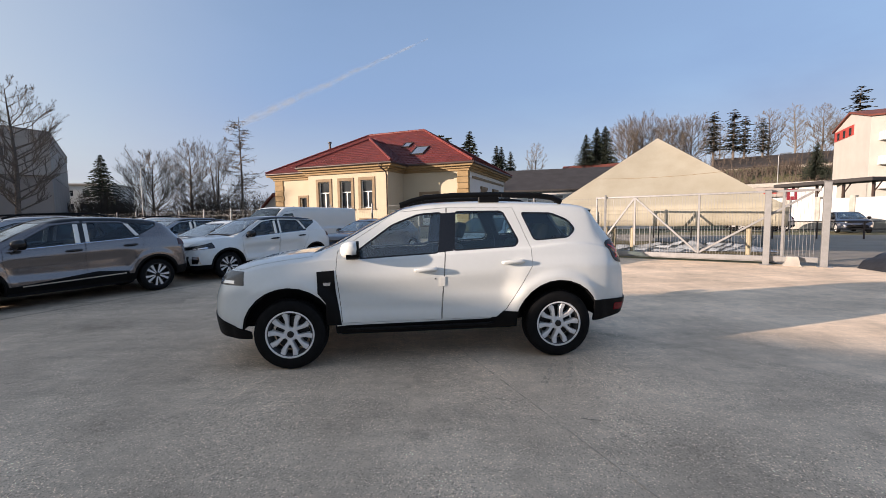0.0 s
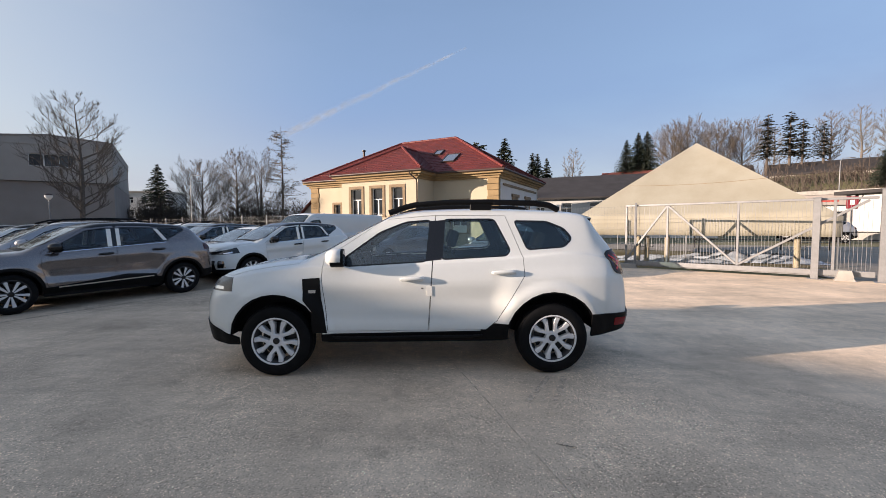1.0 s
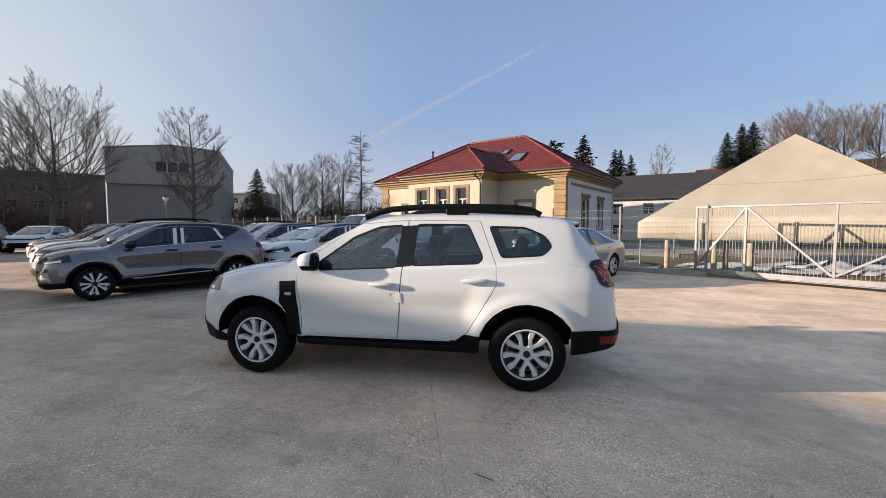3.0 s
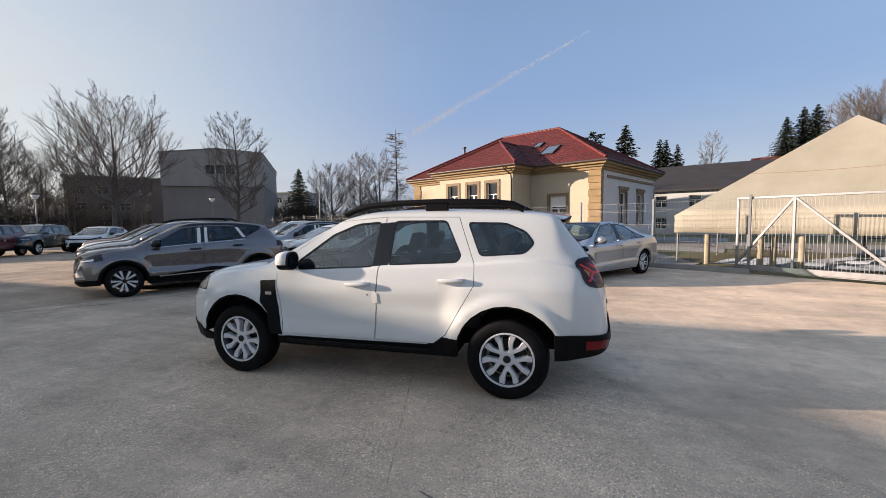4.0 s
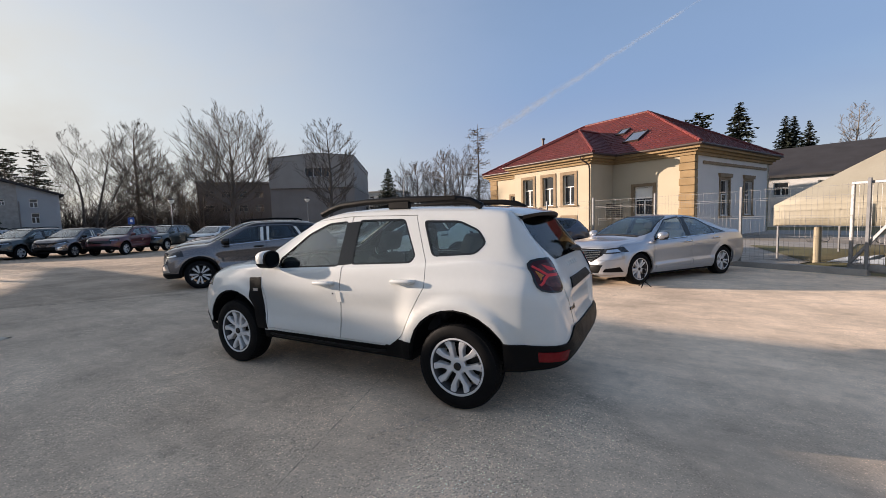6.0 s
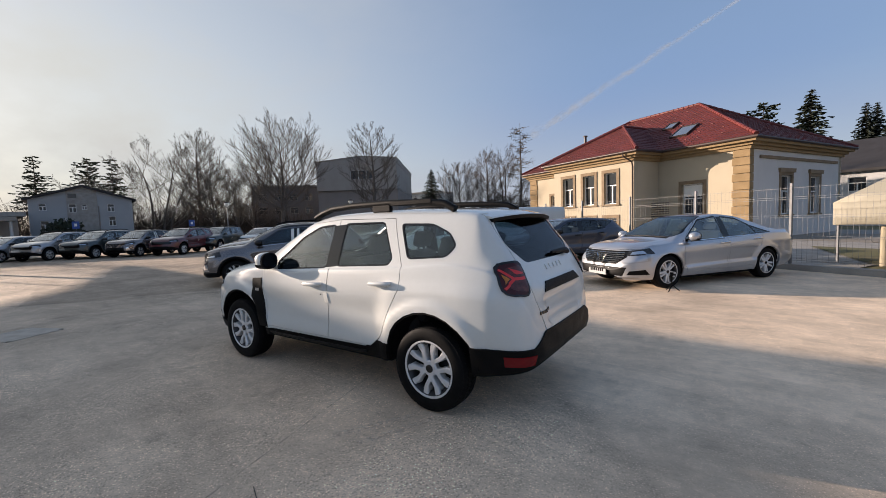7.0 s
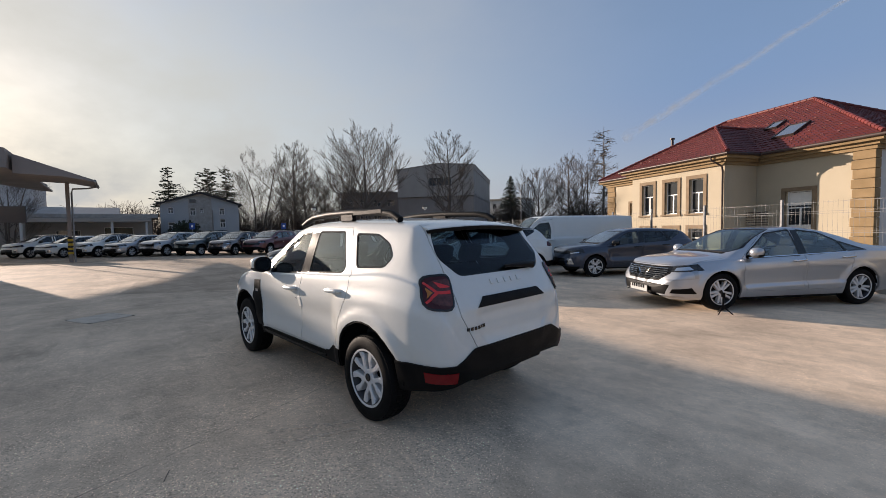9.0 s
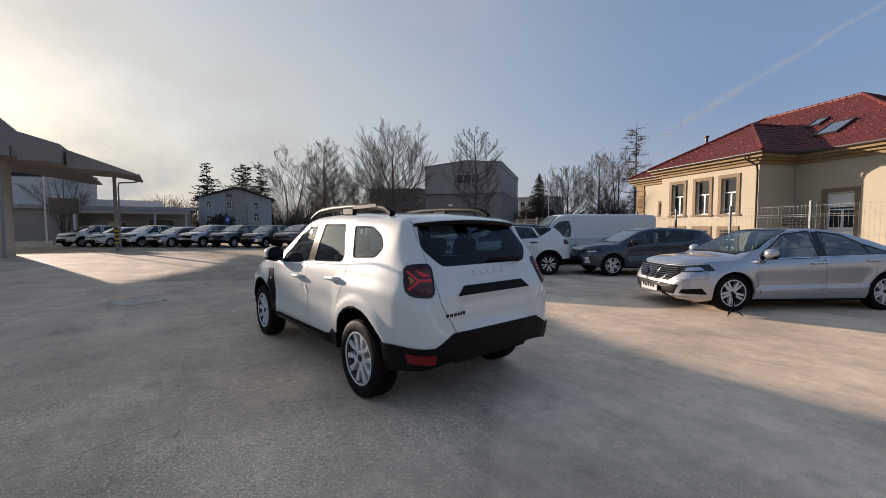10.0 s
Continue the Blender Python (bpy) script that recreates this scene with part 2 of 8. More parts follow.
FASCIA = mat("brown_grey_fascia", (0.27, 0.235, 0.215), 0.7, vary=0.08, scale=0.7)


def asphalt():
    """Old pale asphalt: dusty base, dark and light stains, tyre-polished streaks, sparse bright stones."""
    m = mat("worn_asphalt", (0.605, 0.464, 0.338), 0.85, vary=0.06, scale=0.30, bump=0.0, fine=1.6, col2=(0.65, 0.506, 0.372))
    nt = m.node_tree
    n, l = nt.nodes, nt.links
    p = n["Principled BSDF"]
    p.inputs["Specular IOR Level"].default_value = 0.15
    tc = n.new("ShaderNodeTexCoord")
    src = p.inputs["Base Color"].links[0].from_socket

    def fit(sock, a, b, c, d):
        q = n.new("ShaderNodeMapRange")
        for key, value in (("From Min", a), ("From Max", b), ("To Min", c), ("To Max", d)):
            q.inputs[key].default_value = value
        l.new(sock, q.inputs["Value"])
        return q.outputs["Result"]

    def times(a, b):
        q = n.new("ShaderNodeMath")
        q.operation = "MULTIPLY"
        l.new(a, q.inputs[0]), l.new(b, q.inputs[1])
        return q.outputs["Value"]

    def cloud(scale, detail, rough, stretch=(1, 1, 1), turn=0.0):
        mp, q = n.new("ShaderNodeMapping"), n.new("ShaderNodeTexNoise")
        mp.inputs["Scale"].default_value, mp.inputs["Rotation"].default_value = stretch, (0, 0, turn)
        q.inputs["Scale"].default_value, q.inputs["Detail"].default_value, q.inputs["Roughness"].default_value = scale, detail, rough
        l.new(tc.outputs["Object"], mp.inputs["Vector"]), l.new(mp.outputs["Vector"], q.inputs["Vector"])
        return q.outputs["Fac"]
    stones = n.new("ShaderNodeTexVoronoi")
    stones.inputs["Scale"].default_value = 115.0
    stones.inputs["Randomness"].default_value = 1.0
    l.new(tc.outputs["Object"], stones.inputs["Vector"])
    bw = n.new("ShaderNodeRGBToBW")
    l.new(stones.outputs["Color"], bw.inputs["Color"])
    # a smoother, dustier lane begins beyond a ragged edge; the coarse old surface shows its stones
    axes = n.new("ShaderNodeSeparateXYZ")
    l.new(tc.outputs["Object"], axes.inputs["Vector"])

    def blend(a, b, k):
        q = n.new("ShaderNodeMath")
        q.operation = "MULTIPLY_ADD"
        q.inputs[1].default_value = k
        l.new(a, q.inputs[0]), l.new(b, q.inputs[2])
        return q.outputs["Value"]
    across = blend(cloud(1.4, 6, 0.6), blend(axes.outputs["X"], axes.outputs["Y"], 0.96), 0.55)
    smooth = fit(across, 7.0, 7.36, 0.0, 1.0)
    coarse = fit(smooth, 0.0, 1.0, 1.0, 0.34)
    patch = times(coarse, fit(cloud(0.9, 7, 0.6), 0.40, 0.60, 0.45, 1.0))

    def eased(value, k):
        """1 + (value - 1) * k"""
        q, s = n.new("ShaderNodeMath"), n.new("ShaderNodeMath")
        q.operation, s.operation = "SUBTRACT", "MULTIPLY_ADD"
        q.inputs[1].default_value = s.inputs[2].default_value = 1.0
        l.new(value, q.inputs[0]), l.new(q.outputs["Value"], s.inputs[0]), l.new(k, s.inputs[1])
        return s.outputs["Value"]
    bright = eased(fit(times(fit(bw.outputs["Val"], 0.70, 0.86, 0.0, 1.0), fit(stones.outputs["Distance"], 0.25, 0.6, 1.0, 0.0)), 0.0, 1.0, 1.0, 2.7), patch)
    dark = eased(fit(bw.outputs["Val"], 0.16, 0.36, 0.52, 1.0), patch)
    value = times(bright, dark)
    value = times(value, eased(fit(cloud(190, 3, 0.75), 0.3, 0.7, 0.74, 1.24), patch))
    value = times(value, fit(cloud(9, 6, 0.65), 0.3, 0.7, 0.91, 1.09))
    value = times(value, fit(cloud(0.75, 10, 0.68), 0.36, 0.64, 0.77, 1.20))
    value = times(value, fit(cloud(0.55, 5, 0.55, (0.25, 2.2, 1), 0.45), 0.35, 0.65, 0.92, 1.08))
    value = times(value, fit(cloud(1.7, 7, 0.65, (0.4, 2.4, 1), 0.25), 0.50, 0.68, 1.0, 0.87))
    value = times(value, fit(cloud(2.6, 4, 0.5), 0.60, 0.72, 1.0, 0.82))
    value = times(value, fit(smooth, 0.0, 1.0, 1.06, 1.20))
    # a dark line of tar and dirt where the two surfaces meet
    value = times(value, fit(times(fit(across, 6.98, 7.08, 0.0, 1.0), fit(across, 7.12, 7.25, 1.0, 0.0)), 0.0, 1.0, 1.0, 0.90))
    # a darker stretch with a ragged edge on one side and a straight joint on the other

    def line(a, b, noise, k):
        q, s = n.new("ShaderNodeVectorMath"), n.new("ShaderNodeMath")
        q.operation, s.operation = "DOT_PRODUCT", "MULTIPLY_ADD"
        q.inputs[1].default_value = (a, b, 0)
        s.inputs[1].default_value = k
        l.new(tc.outputs["Object"], q.inputs[0]), l.new(noise, s.inputs[0]), l.new(q.outputs["Value"], s.inputs[2])
        return s.outputs["Value"]
    fringe = cloud(0.42, 6, 0.5, (0.45, 1.9, 1), 0.35)
    pale_zone = times(fit(line(0.413, 0.911, fringe, 4.2), 0.15, 0.35, 1.0, 0.0), fit(line(0.552, -0.834, fringe, 3.0), -13.0, -12.7, 0.0, 1.0))
    dark_zone = times(fit(pale_zone, 0.0, 1.0, 1.0, 0.0), fit(line(0.899, -0.438, fringe, 0.15), -9.15, -9.0, 1.0, 0.0))
    value = times(value, fit(dark_zone, 0.0, 1.0, 1.0, 0.78))
    # brighter light on the gate side, put into the colour as a noisy gradient
    lit_side = n.new("ShaderNodeMath")
    lit_side.operation = "MULTIPLY_ADD"
    lit_side.inputs[1].default_value = 9.0
    l.new(cloud(0.22, 5, 0.6), lit_side.inputs[0]), l.new(axes.outputs["X"], lit_side.inputs[2])
    value = times(value, fit(lit_side.outputs["Value"], -1.0, 9.0, 0.88, 1.06))
    hs = n.new("ShaderNodeHueSaturation")
    l.new(src, hs.inputs["Color"]), l.new(value, hs.inputs["Value"])
    l.new(hs.outputs["Color"], p.inputs["Base Color"])
    b = n.new("ShaderNodeBump")
    b.inputs["Strength"].default_value, b.inputs["Distance"].default_value = 0.6, 0.003
    l.new(times(bright, fit(cloud(60, 4, 0.7), 0, 1, 0.5, 1.5)), b.inputs["Height"])
    l.new(b.outputs["Normal"], p.inputs["Normal"])
    return m


def worn(m, scale, low, high):
    """Wear a thin layer away in patches, down to what lies under it."""
    n, l = m.node_tree.nodes, m.node_tree.links
    tc, nz, rg, tr, mx = n.new("ShaderNodeTexCoord"), n.new("ShaderNodeTexNoise"), n.new("ShaderNodeMapRange"), n.new("ShaderNodeBsdfTransparent"), n.new("ShaderNodeMixShader")
    nz.inputs["Scale"].default_value, nz.inputs["Detail"].default_value, nz.inputs["Roughness"].default_value = scale, 6, 0.7
    for key, value in (("From Min", low), ("From Max", high), ("To Min", 0.0), ("To Max", 0.75)):
        rg.inputs[key].default_value = value
    l.new(tc.outputs["Object"], nz.inputs["Vector"]), l.new(nz.outputs["Fac"], rg.inputs["Value"]), l.new(rg.outputs["Result"], mx.inputs["Fac"])
    l.new(tr.outputs["BSDF"], mx.inputs[1]), l.new(n["Principled BSDF"].outputs["BSDF"], mx.inputs[2])
    l.new(mx.outputs["Shader"], n["Material Output"].inputs["Surface"])


worn(FAINT, 22.0, 0.42, 0.72)
worn(SEAM, 6.0, 0.40, 0.75)
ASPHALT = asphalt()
ROADASPHALT = mat("road_asphalt", (0.30, 0.26, 0.21), 0.85, vary=0.12, scale=0.5, bump=0.002, fine=40)


# ---- mesh helpers ----
def mesh_of(name, verts, faces, smooth=False):
    me = bpy.data.meshes.new(name)
    me.from_pydata([tuple(v) for v in verts], [], [tuple(f) for f in faces])
    me.update()
    if smooth:
        me.shade_smooth()
    return me


def obj(name, me, mats, parent=None, label="", m=None):
    if not isinstance(me, bpy.types.Mesh):
        bm, me = me, bpy.data.meshes.new(name)
        bm.to_mesh(me)
        bm.free()
    ob = new(name, me)
    if not me.materials:
        for x in (mats if isinstance(mats, (list, tuple)) else [mats]):
            me.materials.append(x)
    if parent:
        ob.parent = parent
    if m is not None:
        ob.matrix_basis = m
    if label:
        tagged(ob, label)
    return ob


def thing(name, m, label, category, group="", kind=""):
    ob = new(name)
    ob.empty_display_size = 0.2
    ob.matrix_basis = m
    return tagged(ob, label, category, group, kind)


def box(x0, y0, z0, x1, y1, z1, bevel=0.0, bm=None, m=None, seg=1):
    own = bm is None
    bm = bm or bmesh.new()
    r = bmesh.ops.create_cube(bm, size=1.0)
    bmesh.ops.transform(bm, matrix=Matrix.Translation(((x0 + x1) / 2, (y0 + y1) / 2, (z0 + z1) / 2)) @ Matrix.Diagonal((x1 - x0, y1 - y0, z1 - z0, 1)), verts=r["verts"])
    vs = r["verts"]
    if bevel:
        es = list({e for v in vs for e in v.link_edges})
        g = bmesh.ops.bevel(bm, geom=es, offset=bevel, segments=seg, profile=0.6, affect="EDGES")
        vs = list({v for f in g["faces"] for v in f.verts} | {v for v in vs if v.is_valid})
        vs = list({v for v0 in vs for f in v0.link_faces for v in f.verts})
    if m is not None:
        bmesh.ops.transform(bm, matrix=m, verts=vs)
    return bm


def tube(points, radii, sides=8, verts=None, faces=None, cap=True):
    """A tube along points; adds to verts and faces."""
    verts = [] if verts is None else verts
    faces = [] if faces is None else faces
    pts = [Vector(p) for p in points]
    if not isinstance(radii, (list, tuple)):
        radii = [radii] * len(pts)
    rings = []
    up = Vector((0, 0, 1))
    for i, p in enumerate(pts):
        d = (pts[min(i + 1, len(pts) - 1)] - pts[max(i - 1, 0)]).normalized()
        s = d.cross(up if abs(d.z) < 0.95 else Vector((1, 0, 0))).normalized()
        t = s.cross(d)
        ring = []
        for k in range(sides):
            a = 2 * math.pi * (k + 0.5) / sides
            verts.append(p + (s * math.cos(a) + t * math.sin(a)) * radii[i])
            ring.append(len(verts) - 1)
        rings.append(ring)
    for r0, r1 in zip(rings, rings[1:]):
        for k in range(sides):
            faces.append((r0[k], r0[(k + 1) % sides], r1[(k + 1) % sides], r1[k]))
    if cap:
        faces.append(tuple(reversed(rings[0])))
        faces.append(tuple(rings[-1]))
    return verts, faces


def lathe(profile, n=32, axis="Y", closed=False):
    """Turn (radius, along) about an axis."""
    verts, faces = [], []
    for r, h in profile:
        for k in range(n):
            a = 2 * math.pi * k / n
            c, s = r * math.cos(a), r * math.sin(a)
            verts.append((c, h, s) if axis == "Y" else (c, s, h))
    m = len(profile)
    for i in range(m if closed else m - 1):
        j = (i + 1) % m
        for k in range(n):
            q = (k + 1) % n
            f = (i * n + k, i * n + q, j * n + q, j * n + k)
            faces.append(f if axis == "Y" else f)
    return verts, faces


def fixed(me):
    """Faces turned outwards."""
    bm = bmesh.new()
    bm.from_mesh(me)
    bmesh.ops.recalc_face_normals(bm, faces=bm.faces)
    bm.to_mesh(me)
    bm.free()
    return me


def soft(me, deg=35):
    me.shade_smooth()
    me.set_sharp_from_angle(angle=radians(deg))
    return me


def prism(pts, lo, hi, axis="z"):
    """A polygon drawn out along an axis: pts are (x, y) for z, (x, z) for y, (y, z) for x."""
    n = len(pts)
    put = {"z": lambda a, b, c: (a, b, c), "y": lambda a, b, c: (a, c, b), "x": lambda a, b, c: (c, a, b)}[axis]
    verts = [put(a, b, lo) for a, b in pts] + [put(a, b, hi) for a, b in pts]
    faces = [tuple(range(n))[::-1], tuple(range(n, 2 * n))] + [(i, (i + 1) % n, n + (i + 1) % n, n + i) for i in range(n)]
    return verts, faces


def solid(name, vf, mats, parent=None, label="", m=None, smooth=0):
    me = fixed(mesh_of(name, *vf))
    if smooth:
        soft(me, smooth)
    return obj(name, me, mats, parent, label, m)


def rounded(pts, r, n=3):
    """A convex polygon with its corners rounded."""
    out = []
    k = len(pts)
    for i in range(k):
        p, a, b = Vector(pts[i]), Vector(pts[i - 1]), Vector(pts[(i + 1) % k])
        ra = min(r, (a - p).length * 0.45, (b - p).length * 0.45)
        p0, p1 = p + (a - p).normalized() * ra, p + (b - p).normalized() * ra
        for j in range(n + 1):
            t = j / n
            q = p0 * (1 - t) ** 2 + p * 2 * t * (1 - t) + p1 * t * t
            out.append((q.x, q.y))
    return out


def grown(pts, d):
    """A convex polygon grown by d on all sides."""
    k = len(pts)
    c = Vector((sum(p[0] for p in pts) / k, sum(p[1] for p in pts) / k))
    lines = []
    for i in range(k):
        p, q = Vector(pts[i]), Vector(pts[(i + 1) % k])
        if (q - p).length < 1e-5:
            continue
        nrm = Vector((q.y - p.y, p.x - q.x)).normalized()
        if nrm.dot(c - p) > 0:
            nrm = -nrm
        lines.append((nrm, nrm.dot(p) + d))
    out = []
    for i in range(len(lines)):
        (a, u), (b, v) = lines[i - 1], lines[i]
        det = a.x * b.y - a.y * b.x
        if abs(det) < 1e-4:
            continue
        out.append(((u * b.y - v * a.y) / det, (a.x * v - b.x * u) / det))
    return out


# ---- vehicles: one skin of cross-sections, cut into panels, panes and lamps ----
def curve(keys):
    """A smooth, never overshooting line through (x, value) pairs."""
    k = sorted(keys)
    x, y = np.array([a for a, _ in k], float), np.array([b for _, b in k], float)
    h, d = np.diff(x), np.diff(y) / np.diff(x)
    s = np.zeros(len(x))
    for i in range(1, len(x) - 1):
        if d[i - 1] * d[i] > 0:
            w1, w2 = 2 * h[i] + h[i - 1], h[i] + 2 * h[i - 1]
            s[i] = (w1 + w2) / (w1 / d[i - 1] + w2 / d[i])
    s[0], s[-1] = d[0], d[-1]

    def at(q):
        i = int(min(max(np.searchsorted(x, q) - 1, 0), len(x) - 2))
        t = min(max((q - x[i]) / h[i], 0.0), 1.0)
        a, b = t * t * (3 - 2 * t), t * (1 - t) ** 2
        return float(y[i] * (1 - a) + y[i + 1] * a + h[i] * (s[i] * b - s[i + 1] * t * t * (1 - t)))
    return at


class Skin:
    """The sheet of a vehicle's outside, from sill over roof to sill, that is cut into numbered regions."""

    def __init__(self, spec):
        f = {k: curve(spec[k]) for k in ("top", "belt", "sill", "wide", "shoulder", "edge", "crown")}
        x0, x1 = spec["wide"][0][0], spec["wide"][-1][0]
        x0, x1 = min(x0, x1), max(x0, x1)
        near = [0, 0.006, 0.014, 0.024, 0.036, 0.05, 0.068, 0.09, 0.115, 0.145, 0.18, 0.22, 0.27, 0.33]
        if "form" in spec:
            near = [0, 0.002, 0.0045, 0.0075, 0.011, 0.015, 0.02, 0.026, 0.033, 0.041, 0.05, 0.06, 0.072, 0.085, 0.10, 0.12, 0.142, 0.165, 0.19, 0.215, 0.245, 0.275, 0.31, 0.35]
        mid = list(np.linspace(x0 + 0.39, x1 - 0.39, int((x1 - x0) / (0.036 if "form" in spec else 0.075))))
        xs = [x0 + a for a in near] + mid + [x1 - a for a in reversed(near)]
        segs = (3, 7, 7, 6, 2, 8, 4, 8) if "form" in spec else (2, 3, 3, 3, 1, 6, 3, 4)
        rows = []
        for x in xs:
            zt, zb, zs, wm, wb, we, c = (f[k](x) for k in ("top", "belt", "sill", "wide", "shoulder", "edge", "crown"))
            zb = min(zb, zt - c - 0.012)
            h = zb - zs
            wb, we = min(wb, wm), min(we, wm - 0.005)
            P = [(wm - spec["tuck"], zs), (wm - spec.get("under", 0.3) * spec["tuck"], zs + 0.14 * h), (wm, zs + 0.42 * h), (wm - 0.006, zs + 0.72 * h), (wb, zb),
                 (wb - min(0.018, max(0.002, wb - we)), zb + min(0.012, (zt - c - zb) * 0.3)), (we, zt - c), (we * 0.80, zt - 0.42 * c), (0.0, zt)]
            ky, kz = curve(list(enumerate(p[0] for p in P))), curve(list(enumerate(p[1] for p in P)))
            us = []
            for i, s in enumerate(segs):
                us += [i + j / s for j in range(s)]
            us.append(len(segs))
            rows.append([spec["form"](x, ky(u), kz(u)) if "form" in spec else (x, ky(u), kz(u)) for u in us])
        self.n = len(rows[0])
        bm = self.bm = bmesh.new()
        grid = []
        for r in rows:
            left = [bm.verts.new(p) for p in r]
            right = [bm.verts.new((p[0], -p[1], p[2])) for p in r[:-1]]
            grid.append(left + right[::-1])
        for a, b in zip(grid, grid[1:]):
            for i in range(len(a) - 1):
                bm.faces.new((a[i], a[i + 1], b[i + 1], b[i]))
        for ring in (grid[0], grid[-1]):
            half = len(ring) // 2
            for i in range(half):
                v = [ring[i], ring[i + 1], ring[len(ring) - 2 - i], ring[len(ring) - 1 - i]]
                if len(set(v)) == 4:
                    bm.faces.new(v)
                elif len(set(v)) == 3:
                    bm.faces.new([ring[i], ring[i + 1], ring[len(ring) - 1 - i]])
        bmesh.ops.recalc_face_normals(bm, faces=bm.faces)
        top = max(bm.faces, key=lambda q: q.calc_center_median().z)
        if top.normal.z < 0:
            bmesh.ops.reverse_faces(bm, faces=bm.faces)
        self.reg = bm.faces.layers.int.new("region")
        self.cand = bm.faces.layers.int.new("cand")
        self.k = 0
        self.names = {0: "body"}
        self.ids = {"body": 0}

    def cut(self, name, planes, where):
        """Faces within all the planes (point, outward normal) and where(centre) go to the region of that name."""
        if name not in self.ids:
            self.ids[name] = len(self.ids)
            self.names[self.ids[name]] = name
        bm, cand, rid = self.bm, self.cand, self.ids[name]
        self.k += 1
        for f in bm.faces:
            if where(f.calc_center_median()):
                vs = [v.co for v in f.verts]
                if all(min((c - co).dot(no) for c in vs) < 1e-5 for co, no in planes):
                    f[cand] = self.k
        for co, no in planes:
            fs = [f for f in bm.faces if f[cand] == self.k]
            fs = [f for f in fs if min((v.co - co).dot(no) for v in f.verts) < -1e-5 and max((v.co - co).dot(no) for v in f.verts) > 1e-5]
            if fs:
                es = list({e for f in fs for e in f.edges})
                vs = list({v for f in fs for v in f.verts})
                bmesh.ops.bisect_plane(bm, geom=vs + es + fs, dist=1e-5, plane_co=co, plane_no=no)
        for f in bm.faces:
            if f[cand] == self.k:
                c = f.calc_center_median()
                if all((c - co).dot(no) < 1e-4 for co, no in planes):
                    f[self.reg] = rid

    def poly(self, name, pts, axis, where):
        """Cut by a convex polygon, drawn in the (x, z) plane for axis y or in (y, z) for axis x."""
        cx, cz = sum(p[0] for p in pts) / len(pts), sum(p[1] for p in pts) / len(pts)
        planes = []
        for i in range(len(pts)):
            (a, b), (c, d) = pts[i], pts[(i + 1) % len(pts)]
            if math.hypot(c - a, d - b) < 1e-4:
                continue
            nx, nz = d - b, a - c
            if nx * (cx - a) + nz * (cz - b) > 0:
                nx, nz = -nx, -nz
            if axis == "y":
                planes.append((Vector((a, 0, b)), Vector((nx, 0, nz)).normalized()))
            else:
                planes.append((Vector((0, a, b)), Vector((0, nx, nz)).normalized()))
        self.cut(name, planes, where)

    def done(self):
        self.bm.normal_update()
        self.nrm = {v.index: v.normal.copy() for v in self.bm.verts}
        self.bm.verts.index_update()
        self.bm.faces.index_update()
        self.nrm = [v.normal.copy() for v in self.bm.verts]

    def piece(self, name, out=0.0, thick=0.02, where=None, only=None):
        """The region as a solid panel: (vertices, faces, loop normals, inner faces flagged)."""
        rid = self.ids.get(name, -1)
        fs = [f for f in self.bm.faces if f[self.reg] == rid and (only is None or f.index in only) and (where is None or where(f.calc_center_median()))]
        if not fs:
            return None
        ids, verts, nv = {}, [], []
        for f in fs:
            for v in f.verts:
                if v.index not in ids:
                    ids[v.index] = len(verts)
                    verts.append(v.co + self.nrm[v.index] * out)
                    nv.append(self.nrm[v.index])
        n = len(verts)
        verts = verts + [verts[i] - nv[i] * thick for i in range(n)]
        faces, normals, slot = [], [], []
        inside = {f.index for f in fs}
        for f in fs:
            ring = [ids[v.index] for v in f.verts]
            faces.append(ring)
            normals += [nv[i] for i in ring]
            slot.append(0)
            faces.append([i + n for i in reversed(ring)])
            normals += [-nv[i] for i in reversed(ring)]
            slot.append(1)
            for lp in f.loops:
                e = lp.edge
                if sum(1 for g in e.link_faces if g.index in inside) == 1:
                    a, b = ids[lp.vert.index], ids[lp.link_loop_next.vert.index]
                    q = [b, a, a + n, b + n]
                    d = (verts[a] - verts[b]).cross(verts[a + n] - verts[a])
                    d = d.normalized() if d.length > 1e-9 else Vector((0, 0, 1))
                    faces.append(q)
                    normals += [d] * 4
                    slot.append(0)
        me = mesh_of(name, verts, faces, True)
        if len(me.polygons) == len(faces):
            me.polygons.foreach_set("material_index", slot)
            me.normals_split_custom_set([tuple(x) for x in normals])
        return me

    def add_each(self, name, region, mats, parent, out=0.0, thick=0.02, label=""):
        """Every island of the region as a part of its own."""
        rid = self.ids.get(region, -1)
        left = {f.index: f for f in self.bm.faces if f[self.reg] == rid}
        made = []
        while left:
            todo, isle = [left.pop(next(iter(left)))], []
            while todo:
                f = todo.pop()
                isle.append(f.index)
                for e in f.edges:
                    for g in e.link_faces:
                        if g.index in left:
                            todo.append(left.pop(g.index))
            if len(isle) < 1:
                continue
            ids = set(isle)
            made.append(self.add(name, region, mats, parent, out, thick, None, label, ids))
        return made

    def add(self, name, region, mats, parent, out=0.0, thick=0.02, where=None, label="", only=None):
        me = self.piece(region, out, thick, where, only)
        if me is None:
            return None
        me.name = name
        mats = mats if isinstance(mats, (list, tuple)) else [mats, mats]
        return obj(name, me, mats, parent, label)


